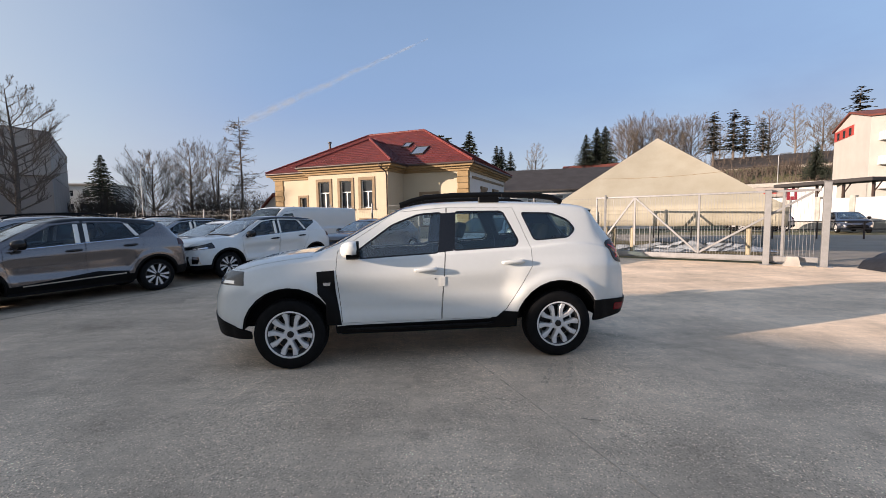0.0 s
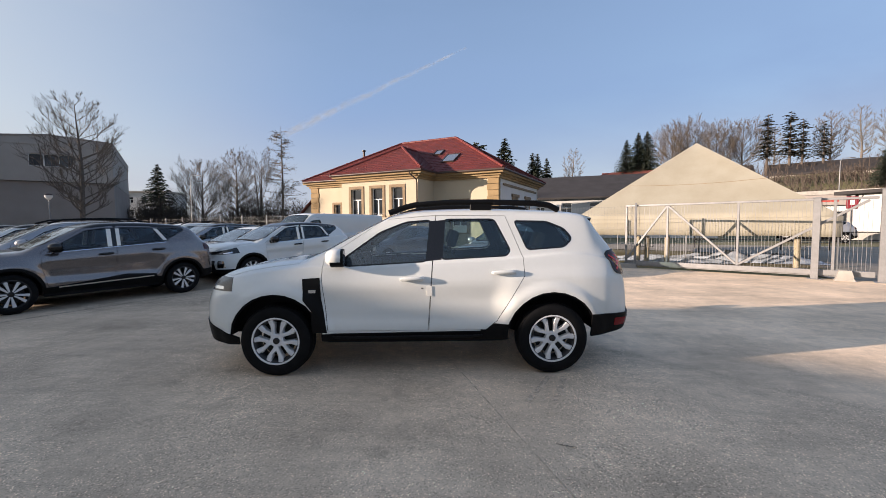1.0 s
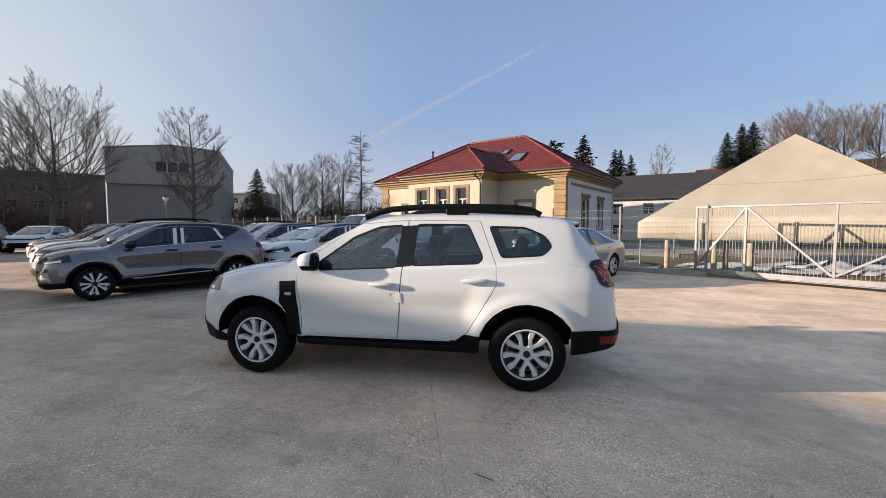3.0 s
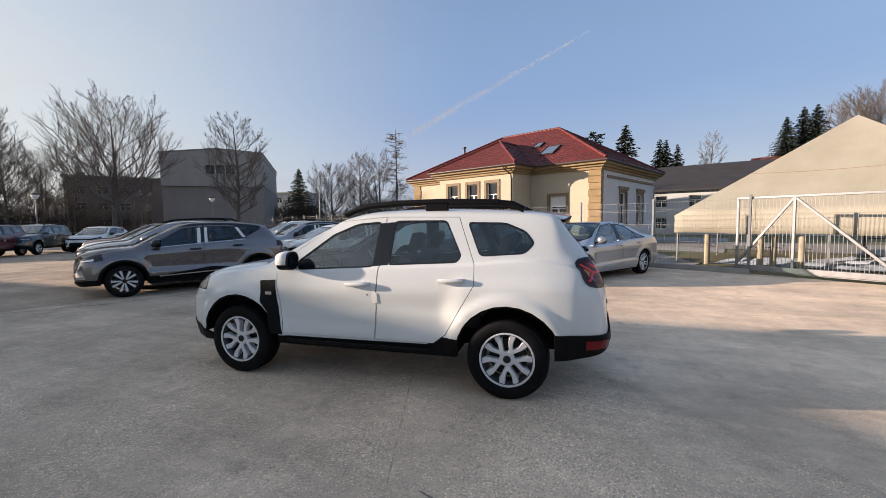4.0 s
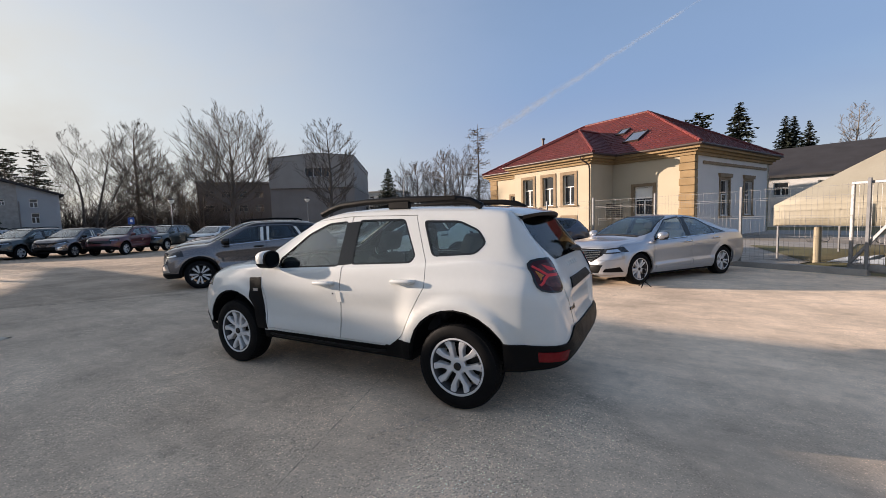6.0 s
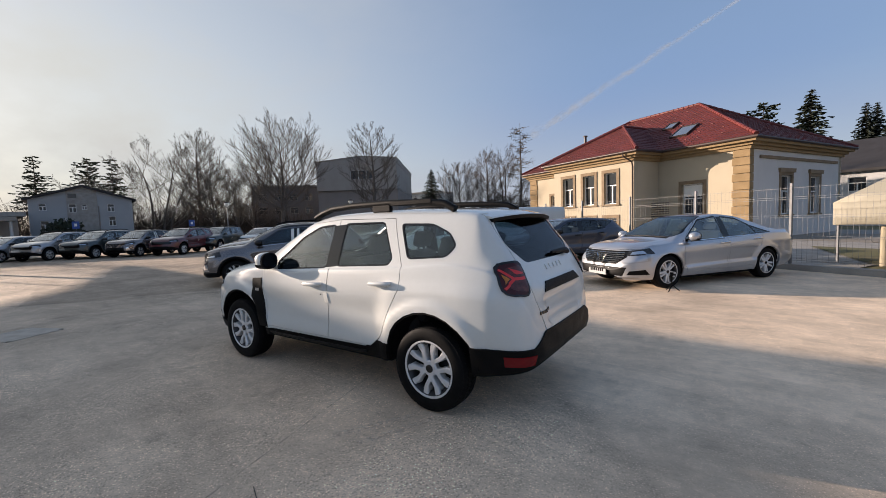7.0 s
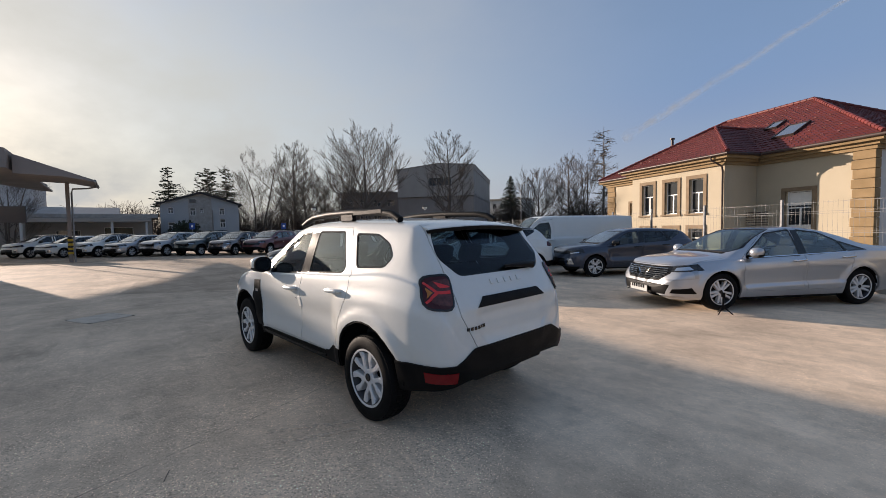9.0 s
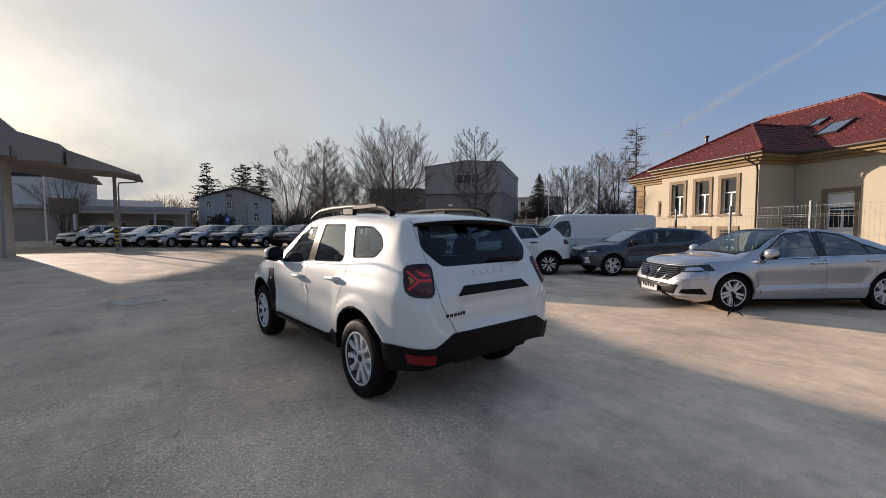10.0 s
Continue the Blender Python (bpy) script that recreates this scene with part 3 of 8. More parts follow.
LAMPGREY = mat("clear_red_lens", (0.13, 0.035, 0.032), 0.2, 0.2, vary=0.3, scale=40, coat=0.2)
SMOKED = mat("smoked_headlight", (0.030, 0.031, 0.033), 0.25, 0.0, vary=0.4, scale=14, fine=30, coat=0.35)
REDBRIGHT = mat("red_light_bar", (0.70, 0.03, 0.03), 0.2, vary=0.05, coat=0.2)
MIRROR = mat("dim_mirror", (0.04, 0.042, 0.045), 0.05, 1.0, vary=0.02)


def disc_poly(cx, cz, r, n=26):
    return [(cx + r * math.cos(2 * math.pi * (k + 0.5) / n), cz + r * math.sin(2 * math.pi * (k + 0.5) / n)) for k in range(n)]


def arm(r0, a0, w0, r1, a1, w1, y0, y1, y2, y3):
    """A spoke from radius r0 at angle a0 to r1 at a1, front from y1 to y3, back from y0 to y2."""
    p, q = Vector((r0 * math.cos(a0), r0 * math.sin(a0))), Vector((r1 * math.cos(a1), r1 * math.sin(a1)))
    s = Vector((-(q - p).y, (q - p).x)).normalized()
    A = [p - s * w0 / 2, p + s * w0 / 2, q + s * w1 / 2, q - s * w1 / 2]
    B = [p - s * w0 * 0.36, p + s * w0 * 0.36, q + s * w1 * 0.36, q - s * w1 * 0.36]
    fy = (y1, y1, y3, y3)
    verts = [(a.x, (y0, y0, y2, y2)[i], a.y) for i, a in enumerate(A)] + [(a.x, fy[i] - 0.008, a.y) for i, a in enumerate(A)] + [(b.x, fy[i], b.y) for i, b in enumerate(B)]
    faces = [(3, 2, 1, 0), (8, 9, 10, 11)]
    for i in range(4):
        j = (i + 1) % 4
        faces += [(i, j, 4 + j, 4 + i), (4 + i, 4 + j, 8 + j, 8 + i)]
    return verts, faces


def joined(parts):
    verts, faces = [], []
    for v, f in parts:
        b = len(verts)
        verts += [tuple(p) for p in v]
        faces += [tuple(i + b for i in g) for g in f]
    return verts, faces


WHEELS, LIPS = {}, {}


def wheel_meshes(style, R, rim, wid):
    key = (style, R, rim, wid)
    if key in WHEELS:
        return WHEELS[key]
    h = wid / 2
    detail = style == "five_y"
    n = 72 if detail else 40
    tr = R - 0.006
    prof = [(rim - 0.012, -h * 0.80), (rim + 0.012, -h * 0.92), (rim + 0.045, -h), (tr - 0.045, -h * 0.985), (tr - 0.014, -h * 0.90), (tr, -h * 0.74), (tr, h * 0.74), (tr - 0.014, h * 0.90), (tr - 0.045, h * 0.985),
            (rim + 0.045, h), (rim + 0.030, h * 0.985), (rim + 0.012, h * 0.93), (rim - 0.012, h * 0.80)]
    ty = fixed(mesh_of("tyre", *lathe(prof, n)))
    soft(ty, 40)
    tread = None
    if True:
        bits = []
        cnt = 60 if detail else 40
        for k in range(cnt):
            for row, (ya, yb, off, sk) in enumerate(((-0.90, -0.52, 0.0, 0.10), (-0.46, -0.04, 0.5, 0.25), (0.04, 0.46, 0.0, -0.25), (0.52, 0.90, 0.5, -0.10))):
                a = 2 * math.pi * (k + off) / cnt
                da = 2 * math.pi / cnt * 0.34
                v = []
                for rr in (tr - 0.004, R):
                    for yy, s in ((ya * h, -1), (yb * h, 1)):
                        drop = 0.014 if abs(yy) > h * 0.8 else 0.0
                        for w in (-1, 1):
                            aa = a + w * da + s * sk * da * 2
                            q = rr - drop
                            v.append((q * math.cos(aa), yy, q * math.sin(aa)))
                bits.append((v, [(0, 1, 3, 2), (4, 6, 7, 5), (0, 4, 5, 1), (2, 3, 7, 6), (0, 2, 6, 4), (1, 5, 7, 3)]))
        tread = fixed(mesh_of("tread", *joined(bits)))
    barrel = [(rim - 0.004, -h * 0.8), (rim - 0.010, -h * 0.5), (rim - 0.028, -h * 0.2), (rim - 0.028, h * 0.55), (rim - 0.012, h * 0.74), (rim + 0.004, h * 0.84), (rim + 0.008, h * 0.90), (rim + 0.001, h * 0.93), (rim - 0.010, h * 0.88), (rim - 0.020, h * 0.72),
              (rim - 0.034, h * 0.5), (rim - 0.034, -h * 0.2), (rim - 0.020, -h * 0.55), (rim - 0.012, -h * 0.8)]
    ba = soft(fixed(mesh_of("rim", *lathe(barrel, n, closed=True))), 50)
    bits, faceb = [], []
    yb, yf = h * 0.25, h * 0.72
    if style == "five_y":
        for k in range(5):
            a = 2 * math.pi * (k + 0.25) / 5
            bits.append(arm(0.030, a, 0.050, rim * 0.46, a, 0.056, yb, yf * 0.97, yb, yf * 1.06))
            for s in (-1, 1):
                bits.append(arm(rim * 0.34, a + s * 0.10, 0.034, rim * 0.68, a + s * 0.325, 0.038, yb, yf * 1.02, yb, yf * 1.12))
                bits.append(arm(rim * 0.63, a + s * 0.325, 0.039, rim + 0.002, a + s * 0.285, 0.058, yb, yf * 1.09, yb, yf * 1.16))
                bits.append(arm(rim * 0.60, a + s * 0.36, 0.014, rim * 0.82, a + s * 0.45, 0.012, yb, yf * 0.90, yb, yf * 0.98))
    elif style == "blades":
        for k in range(5):
            a = 2 * math.pi * (k + 0.25) / 5
            for s in (-1, 1):
                bits.append(arm(0.04, a + s * 0.25, 0.035, rim - 0.012, a + s * 0.30, 0.05, yb, yf, yb, yf * 1.12))
                faceb.append(arm(0.045, a + s * 0.22, 0.022, rim - 0.004, a + s * 0.26, 0.062, yf * 0.8, yf + 0.004, yf * 0.8, yf * 1.12 + 0.004))
    else:
        for k in range(5):
            a = 2 * math.pi * (k + 0.25) / 5
            for s in (-1, 1):
                bits.append(arm(0.04, a + s * 0.30, 0.042, rim - 0.010, a + s * 0.19, 0.040, yb, yf, yb, yf * 1.12))
    bits.append(lathe([(0.0, yb), (0.062, yb), (0.066, yf * 0.9), (0.058, yf), (0.0, yf)], 24))
    for k in range(5):
        a = 2 * math.pi * (k + 0.75) / 5
        v, f = lathe([(0.0, yf), (0.009, yf), (0.009, yf + 0.003), (0.0, yf + 0.003)], 6)
        bits.append(([(x + 0.046 * math.cos(a), y, z + 0.046 * math.sin(a)) for x, y, z in v], f))
    sp = soft(fixed(mesh_of("spokes", *joined(bits))), 30)
    fc = [soft(fixed(mesh_of("blade", *q)), 30) for q in faceb]
    cap = soft(fixed(mesh_of("hub_cap", *lathe([(0.0, yf - 0.004), (0.032, yf - 0.004), (0.032, yf + 0.006), (0.026, yf + 0.010), (0.0, yf + 0.010)], 24))), 30)
    di = soft(fixed(mesh_of("brake_disc", *lathe([(0.0, 0.0), (rim - 0.06, 0.0), (rim - 0.06, -0.02), (0.0, -0.02)], 32))), 30)
    WHEELS[key] = (ty, tread, ba, sp, fc, cap, di)
    return WHEELS[key]


def add_wheel(car_ob, x, y, R, rim, wid, style, dark):
    side = 1 if y > 0 else -1
    w = new("wheel")
    w.parent = car_ob
    w.matrix_basis = pose(x, y, R, 0, 23 * x, 0 if side > 0 else 180)
    ty, tread, ba, sp, fc, cap, di = wheel_meshes(style, R, rim, wid)
    obj("tyre", ty, RUBBER, w)
    if tread:
        obj("tread", tread, RUBBER, w)
    obj("rim", ba, DARKALLOY if dark else RIMSHADE, w)
    lip = soft(fixed(mesh_of("rim_lip", *lathe([(rim - 0.014, wid * 0.40), (rim + 0.006, wid * 0.43), (rim + 0.009, wid * 0.468), (rim - 0.004, wid * 0.475)], 48, closed=True))), 50) if (R, rim) not in LIPS else LIPS[R, rim]
    LIPS[R, rim] = lip
    obj("rim_lip", lip, DARKALLOY if dark else ALLOY, w)
    obj("spokes", sp, DARKALLOY if dark else ALLOY, w)
    for q in fc:
        obj("blade", q, ALLOY, w)
    obj("hub_cap", cap, GLOSSBLACK, w, "black hub cap")
    obj("brake_disc", di, DISC, w)
    return w


def add_seat(car_ob, x, y, w=0.50, floor_z=0.45, back=0.58, lean=-18, heads=1):
    bm = box(-0.26, -w / 2, 0, 0.26, w / 2, 0.16, 0.05, seg=2)
    box(-0.07, -w / 2 + 0.01, 0, 0.07, w / 2 - 0.01, back, 0.045, bm, pose(-0.22, 0, 0.12, 0, lean, 0), 2)
    for k in range(heads):
        yy = 0 if heads == 1 else (k - (heads - 1) / 2) * w / heads
        box(-0.05, -0.13, back + 0.05, 0.05, 0.13, back + 0.23, 0.04, bm, pose(-0.22, yy, 0.12, 0, lean, 0), 2)
        for s in (-0.05, 0.05):
            box(-0.008, s - 0.006, back - 0.02, 0.008, s + 0.006, back + 0.08, 0, bm, pose(-0.22, yy, 0.12, 0, lean, 0))
    me = bpy.data.meshes.new("seat")
    bm.to_mesh(me)
    bm.free()
    soft(me, 40)
    return obj("seat", me, CLOTH, car_ob, "", pose(x, y, floor_z))


def make_car(name, spec, m, label, category, paint_mat, group="", far=False):
    """A vehicle from its spec: x ahead, y to its left, origin on the ground between the axles."""
    S = spec
    c = thing(name, m, label, category, group)
    sk = Skin(S)
    xr, xf, R = S["rear_axle"], S["front_axle"], S["tyre"]
    if "roof_z" in S:
        sk.cut("roof", [(Vector((0, 0, S["roof_z"])), Vector((0, 0, -1)))], lambda p: p.z > 1.2)
    for s in (1, -1):
        side = lambda p, s=s: p.y * s > 0.25
        for pts in S.get("cladding", ()):
            sk.poly("cladding", pts, "y", side)
        for ax in (xr, xf):
            if S.get("arch_trim"):
                sk.poly("cladding", disc_poly(ax, R + 0.01, S["arch"] + S["arch_trim"]), "y", lambda p, s=s: p.y * s > 0.45)
            sk.poly("lip", disc_poly(ax, R + 0.01, S["arch"] + 0.014), "y", lambda p, s=s: p.y * s > 0.45)
            sk.poly("hole", disc_poly(ax, R + 0.01, S["arch"]), "y", lambda p, s=s: p.y * s > 0.45)
            sk.poly("hole", [(ax - S["arch"] + 0.005, R), (ax + S["arch"] - 0.005, R), (ax + S["arch"] - 0.005, 0), (ax - S["arch"] + 0.005, 0)], "y", lambda p, s=s: p.y * s > 0.45)
        for dn, pts in S["doors"].items():
            low = lambda p, s=s: p.y * s > 0.35
            sk.poly("gap", grown(pts, 0.005), "y", low)
            sk.poly(dn + str(s), pts, "y", low)
        if S.get("door_clad"):
            for pts in S["door_clad"]:
                sk.poly("cladding", pts, "y", side)
        for pts in S.get("pillars", ()):
            sk.poly("pillar", pts, "y", side)
        for wn, pts in S["windows"].items():
            wide = grown(pts, S.get("win_trim", 0.014))
            sk.poly("wintrim", rounded(wide, 0.042), "y", lambda p, s=s: p.y * s > 0.35 and p.z > S["win_low"])
            sk.poly(wn + str(s), rounded(pts, 0.032), "y", lambda p, s=s: p.y * s > 0.35 and p.z > S["win_low"])
        if s > 0 or S.get("both_sides"):
            for nm, pts in S.get("side_cuts", ()):
                sk.poly(nm, pts, "y", side)
        if "chrome" in S:
            for pts in S["chrome"]:
                sk.poly("chrome", pts, "y", side)
    front, rear = (lambda p: p.x > S["ws_x"][0] and p.x < S["ws_x"][1]), (lambda p: p.x < S["rw_x"])
    if "bonnet" in S:
        sk.poly("gap", grown(S["bonnet"], 0.005), "x", lambda p: p.x > S["bonnet_x"] and p.z > S["bonnet_z"])
        sk.poly("bonnet", S["bonnet"], "x", lambda p: p.x > S["bonnet_x"] and p.z > S["bonnet_z"])
        sk.cut("scuttle", [(Vector((S["ws_x"][1] + 0.07, 0, 0)), Vector((1, 0, 0))), (Vector((S["ws_x"][1] - 0.10, 0, 0)), Vector((-1, 0, 0))), (Vector((0, 0.62, 0)), Vector((0, 1, 0))), (Vector((0, -0.62, 0)), Vector((0, -1, 0)))], lambda p: p.z > S["win_low"] + 0.03)
    sk.poly("wintrim", rounded(grown(S["windscreen"], 0.02), 0.08), "x", front)
    sk.poly("windscreen", rounded(S["windscreen"], 0.07), "x", front)
    if "tailgate" in S:
        sk.poly("gap", grown(S["tailgate"], 0.005), "x", rear)
        sk.poly("tailgate", S["tailgate"], "x", rear)
    if "rear_window" in S:
        sk.poly("rear_window", rounded(S["rear_window"], 0.05), "x", rear)
    for nm, pts, x in S.get("rear_cuts", ()):
        sk.cut_x = x
        sk.poly(nm, pts, "x", lambda p, x=x: p.x < x)
    for nm, pts, x in S.get("front_cuts", ()):
        sk.poly(nm, pts, "x", lambda p, x=x: p.x > x)
    for nm, planes in S.get("blocks", ()):
        for s in (1, -1):
            pl = [(Vector((co[0], co[1] * s, co[2])), Vector((no[0], no[1] * s, no[2])).normalized()) for co, no in planes]
            sk.cut(nm, pl, lambda p, s=s: p.y * s > 0.1)
    for nm, pts in S.get("light_cuts", ()):
        # drawn on the slanting corner: u runs inwards round the rear corner
        ox, oy, oz, ux, uy = S["light_frame"]
        pts = [(u if u < 0 else u * 0.8, w) for u, w in pts]
        cu, cz = sum(p[0] for p in pts) / len(pts), sum(p[1] for p in pts) / len(pts)
        for s in (1, -1):
            planes = []
            for (a, b), (c2, d) in zip(pts, pts[1:] + pts[:1]):
                nu, nz = d - b, a - c2
                if nu * (cu - a) + nz * (cz - b) > 0:
                    nu, nz = -nu, -nz
                planes.append((Vector((ox + ux * a, (oy + uy * a) * s, oz + b)), Vector((nu * ux, nu * uy * s, nz)).normalized()))
            sk.cut(nm, planes, lambda p, s=s: p.x < -1.75 and p.y * s > 0.4)
    sk.done()
    pm = [paint_mat, DARKTRIM]
    sk.add("body", "body", pm, c, 0, 0.025)
    sk.add("bonnet", "bonnet", pm, c, 0.002, 0.02)
    gate = sk.add("tailgate", "tailgate", pm, c, 0.002, 0.02)
    sk.add("roof", "roof", [GLOSSBLACK, DARKTRIM], c, 0.0, 0.025)
    sk.add("panel_gaps", "gap", GLOSSBLACK, c, -0.012, 0.004)
    sk.add_each("arch_lip", "lip", BLACKPLASTIC if S.get("arch_trim") or S.get("black_lip") else pm, c, -0.004, 0.03)
    sk.add_each("cladding", "cladding", BLACKPLASTIC, c, 0.006, 0.03, label="black plastic cladding")
    sk.add("scuttle", "scuttle", BLACKPLASTIC, c, -0.015, 0.01)
    sk.add_each("window_trim", "wintrim", GLOSSBLACK, c, 0.001, 0.02)
    sk.add_each("pillar_trim", "pillar", GLOSSBLACK, c, 0.001, 0.02)
    sk.add_each("chrome_strip", "chrome", CHROME, c, 0.004, 0.015)
    sk.add("windscreen", "windscreen", S.get("screen_glass", GLASS), c, -0.004, 0.005)
    doors = {}
    for s in (1, -1):
        for dn in S["doors"]:
            d = sk.add("door", dn + str(s), pm, c, 0.001, 0.03)
            doors[dn + str(s)] = d
        for wn, pts in S["windows"].items():
            host = doors.get("f" + str(s)) if wn == "wf" else doors.get("r" + str(s)) if wn == "wr" else c
            sk.add("window", wn + str(s), S.get("front_glass", GLASS) if wn == "wf" else S.get("side_glass", TINT), host or c, -0.004, 0.005)
        for dn, (hx, hz, hy) in S.get("handles", {}).items():
            v, f = tube([(hx + 0.105, (hy - 0.015) * s, hz), (hx + 0.095, (hy + 0.022) * s, hz + 0.002), (hx + 0.03, (hy + 0.026) * s, hz + 0.006), (hx - 0.07, (hy + 0.026) * s, hz + 0.009), (hx - 0.10, (hy + 0.022) * s, hz + 0.011), (hx - 0.11, (hy - 0.015) * s, hz + 0.012)], [0.014, 0.019, 0.021, 0.021, 0.019, 0.014], 10)
            solid("door_handle", (v, f), S.get("handle_mat", paint_mat), doors.get(dn + str(s)) or c, smooth=50)
    if "rear_window" in S:
        sk.add("rear_window", "rear_window", DARKTINT, gate or c, -0.001, 0.005)
    for nm, mt, out in S.get("extra", ()):
        sk.add_each(nm, nm, mt, c, out, 0.02)
    sk.bm.free()
    # wheels, liners, underbody
    for ax in (xf, xr):
        for s in (1, -1):
            add_wheel(c, ax, S["track"] * s, R, S["rim"], S["tyre_w"], S["style"], S.get("dark_rim", False))
            a = S["arch"] + 0.012
            v, f = [], []
            n = 16
            for k in range(n + 1):
                t = math.pi * (0.03 + 0.94 * k / n)
                for yy in (S["track"] - 0.30, S["halfw"] - 0.035):
                    v.append((ax + a * math.cos(t), yy * s, R + 0.01 + a * math.sin(t)))
            for k in range(n):
                f.append((2 * k, 2 * k + 1, 2 * k + 3, 2 * k + 2))
            b = len(v)
            v2 = [(x + 0, y, z) for x, y, z in v]
            f.append(tuple(range(0, b, 2)))
            me = mesh_of("wheel_liner", v2, f)
            obj("wheel_liner", me, DARKTRIM, c)
    x0, x1 = S["floor"]
    bm = box(xr + S["arch"] + 0.02, -S["halfw"] + 0.10, S["floor_z"] - 0.10, xf - S["arch"] - 0.02, S["halfw"] - 0.10, S["floor_z"], 0.02)
    box(x0, -S["track"] + 0.31, S["floor_z"] - 0.06, x1, S["track"] - 0.31, S["floor_z"] + 0.02, 0.0, bm)
    obj("floor_pan", bm, DARKTRIM, c)
    z0 = S["floor_z"]
    bm = box(S["dash_x"] - 0.05, -S["halfw"] + 0.14, z0 + 0.25, S["dash_x"] + 0.42, S["halfw"] - 0.14, S["dash_z"], 0.06, seg=2)
    obj("dashboard", bm, DARKTRIM, c)
    bm = box(S["dash_x"] + 0.30, -S["halfw"] + 0.25, z0, x1 - 0.15, S["halfw"] - 0.25, S["dash_z"] - 0.22, 0.05)
    obj("engine_bay", bm, DARKTRIM, c)
    if not far:
        v, f = lathe([(0.175 + 0.016 * math.cos(t), 0.016 * math.sin(t)) for t in np.linspace(0, 2 * math.pi, 8, endpoint=False)], 28, "Z", True)
        solid("steering_wheel", (v, f), DARKTRIM, c, m=pose(S["dash_x"] - 0.16, 0.36, S["dash_z"] - 0.10, 0, -62, 0), smooth=60)
    for s in (1, -1):
        add_seat(c, S["seat_x"], 0.36 * s, 0.50, z0 + 0.10)
    if S.get("bench", True):
        add_seat(c, S["seat_x"] - 0.86, 0, 1.25, z0 + 0.12, 0.55, -22, 3)
    bm = box(x0 + 0.1, -S["track"] + 0.25, z0, S["seat_x"] - 1.2, S["track"] - 0.25, z0 + 0.38, 0.03)
    obj("boot_floor", bm, DARKTRIM, c)
    # mirrors
    if "mirror" in S:
        mx, mz, my = S["mirror"]
        for s in (1, -1):
            mir = new("door_mirror")
            mir.parent = c
            bm = bmesh.new()
            bmesh.ops.create_uvsphere(bm, u_segments=16, v_segments=10, radius=1)
            for v in bm.verts:
                q = v.co
                v.co = Vector((max(q.x, -0.45) * 0.115, q.y * 0.105 * (1 + 0.15 * q.z), math.copysign(abs(q.z) ** 0.75, q.z) * 0.088))
            me = bpy.data.meshes.new("mirror_shell")
            bm.to_mesh(me)
            bm.free()
            soft(me, 50)
            hold = pose(mx, (my + 0.10) * s, mz, 0, 0, 5 * s)
            obj("mirror_shell", me, S.get("mirror_mat", paint_mat), mir, m=hold)
            solid("mirror_foot", tube([(mx + 0.02, (my - 0.09) * s, mz - 0.07), (mx + 0.02, (my + 0.02) * s, mz - 0.065), (mx, (my + 0.08) * s, mz - 0.05)], [0.024, 0.022, 0.026], 8), BLACKPLASTIC, mir, smooth=60)
            oval = [(0.098 * math.cos(t), 0.086 * math.copysign(abs(math.sin(t)) ** 0.75, math.sin(t))) for t in np.linspace(0, 2 * math.pi, 24, endpoint=False)]
            solid("mirror_frame", prism(oval, -0.062, -0.040, "x"), BLACKPLASTIC, mir, m=hold, smooth=40)
            solid("mirror_glass", prism([(a * 0.86, b * 0.84) for a, b in oval], -0.065, -0.0621, "x"), MIRROR, mir, m=hold)
            solid("mirror_skirt", prism([(a * 1.03, b * 1.04 if b < -0.035 else -0.036) for a, b in oval if b < 0.0], -0.05, 0.055, "x"), BLACKPLASTIC, mir, "black lower mirror cover", m=hold, smooth=40)
    return c


def rails(car_ob, pts, y, r, mt, foot=()):
    for s in (1, -1):
        v, f = tube([(x, y * s, z) for x, z in pts], [r] * len(pts), 8)
        ra = solid("roof_rail", (v, f), mt, car_ob, smooth=50)
        for x0, x1, z0, z1 in foot:
            bm = box(x0, y * s - 0.022, z0, x1, y * s + 0.022, z1, 0.008)
            obj("rail_foot", bm, mt, ra)


def ease(t):
    t = min(1.0, max(0.0, t))
    return t * t * (3 - 2 * t)


def suv_form(x, y, z):
    """The relief of the SUV's sheet metal: flared arches, rear haunch, hollowed doors, bumper step and plate recess."""
    side = ease((y - 0.45) / 0.2)
    o = 0.0
    for ax in (-1.337, 1.337):
        d = math.hypot(x - ax, z - 0.355) - 0.435
        o = max(o, 0.020 * ease((0.115 - d) / 0.055))
    o += 0.017 * ease((-x - 0.72 - 0.25 * (z - 0.6)) / 0.22) * ease((2.0 + x) / 0.14) * ease((1.035 - z) / 0.075) * ease((z - 0.55) / 0.2)
    o += 0.012 * ease((x - 0.95) / 0.25) * ease((1.95 - x) / 0.25) * ease((0.985 - z) / 0.05) * ease((z - 0.6) / 0.2)
    o -= 0.036 * ease((x + 0.98) / 0.26) * ease((1.0 - x) / 0.2) * ease((z - 0.43) / 0.17) * ease((0.90 - z) / 0.20)
    back = ease((-1.88 - x) / 0.1)
    step = 0.0
    if y < 0.70:
        step -= 0.006 * ease((0.675 - z) / 0.02) * ease((z - 0.47) / 0.05) * ease((0.66 - y) / 0.08)
        step += 0.022 * ease((0.43 - y) / 0.025) * ease((0.925 - z) / 0.02) * ease((z - 0.69) / 0.02)
    step -= 0.012 * ease((z - 0.90) / 0.03) * ease((1.04 - z) / 0.06) * ease((0.60 - y) / 0.1)
    return (x + step * back, y + o * side, z)


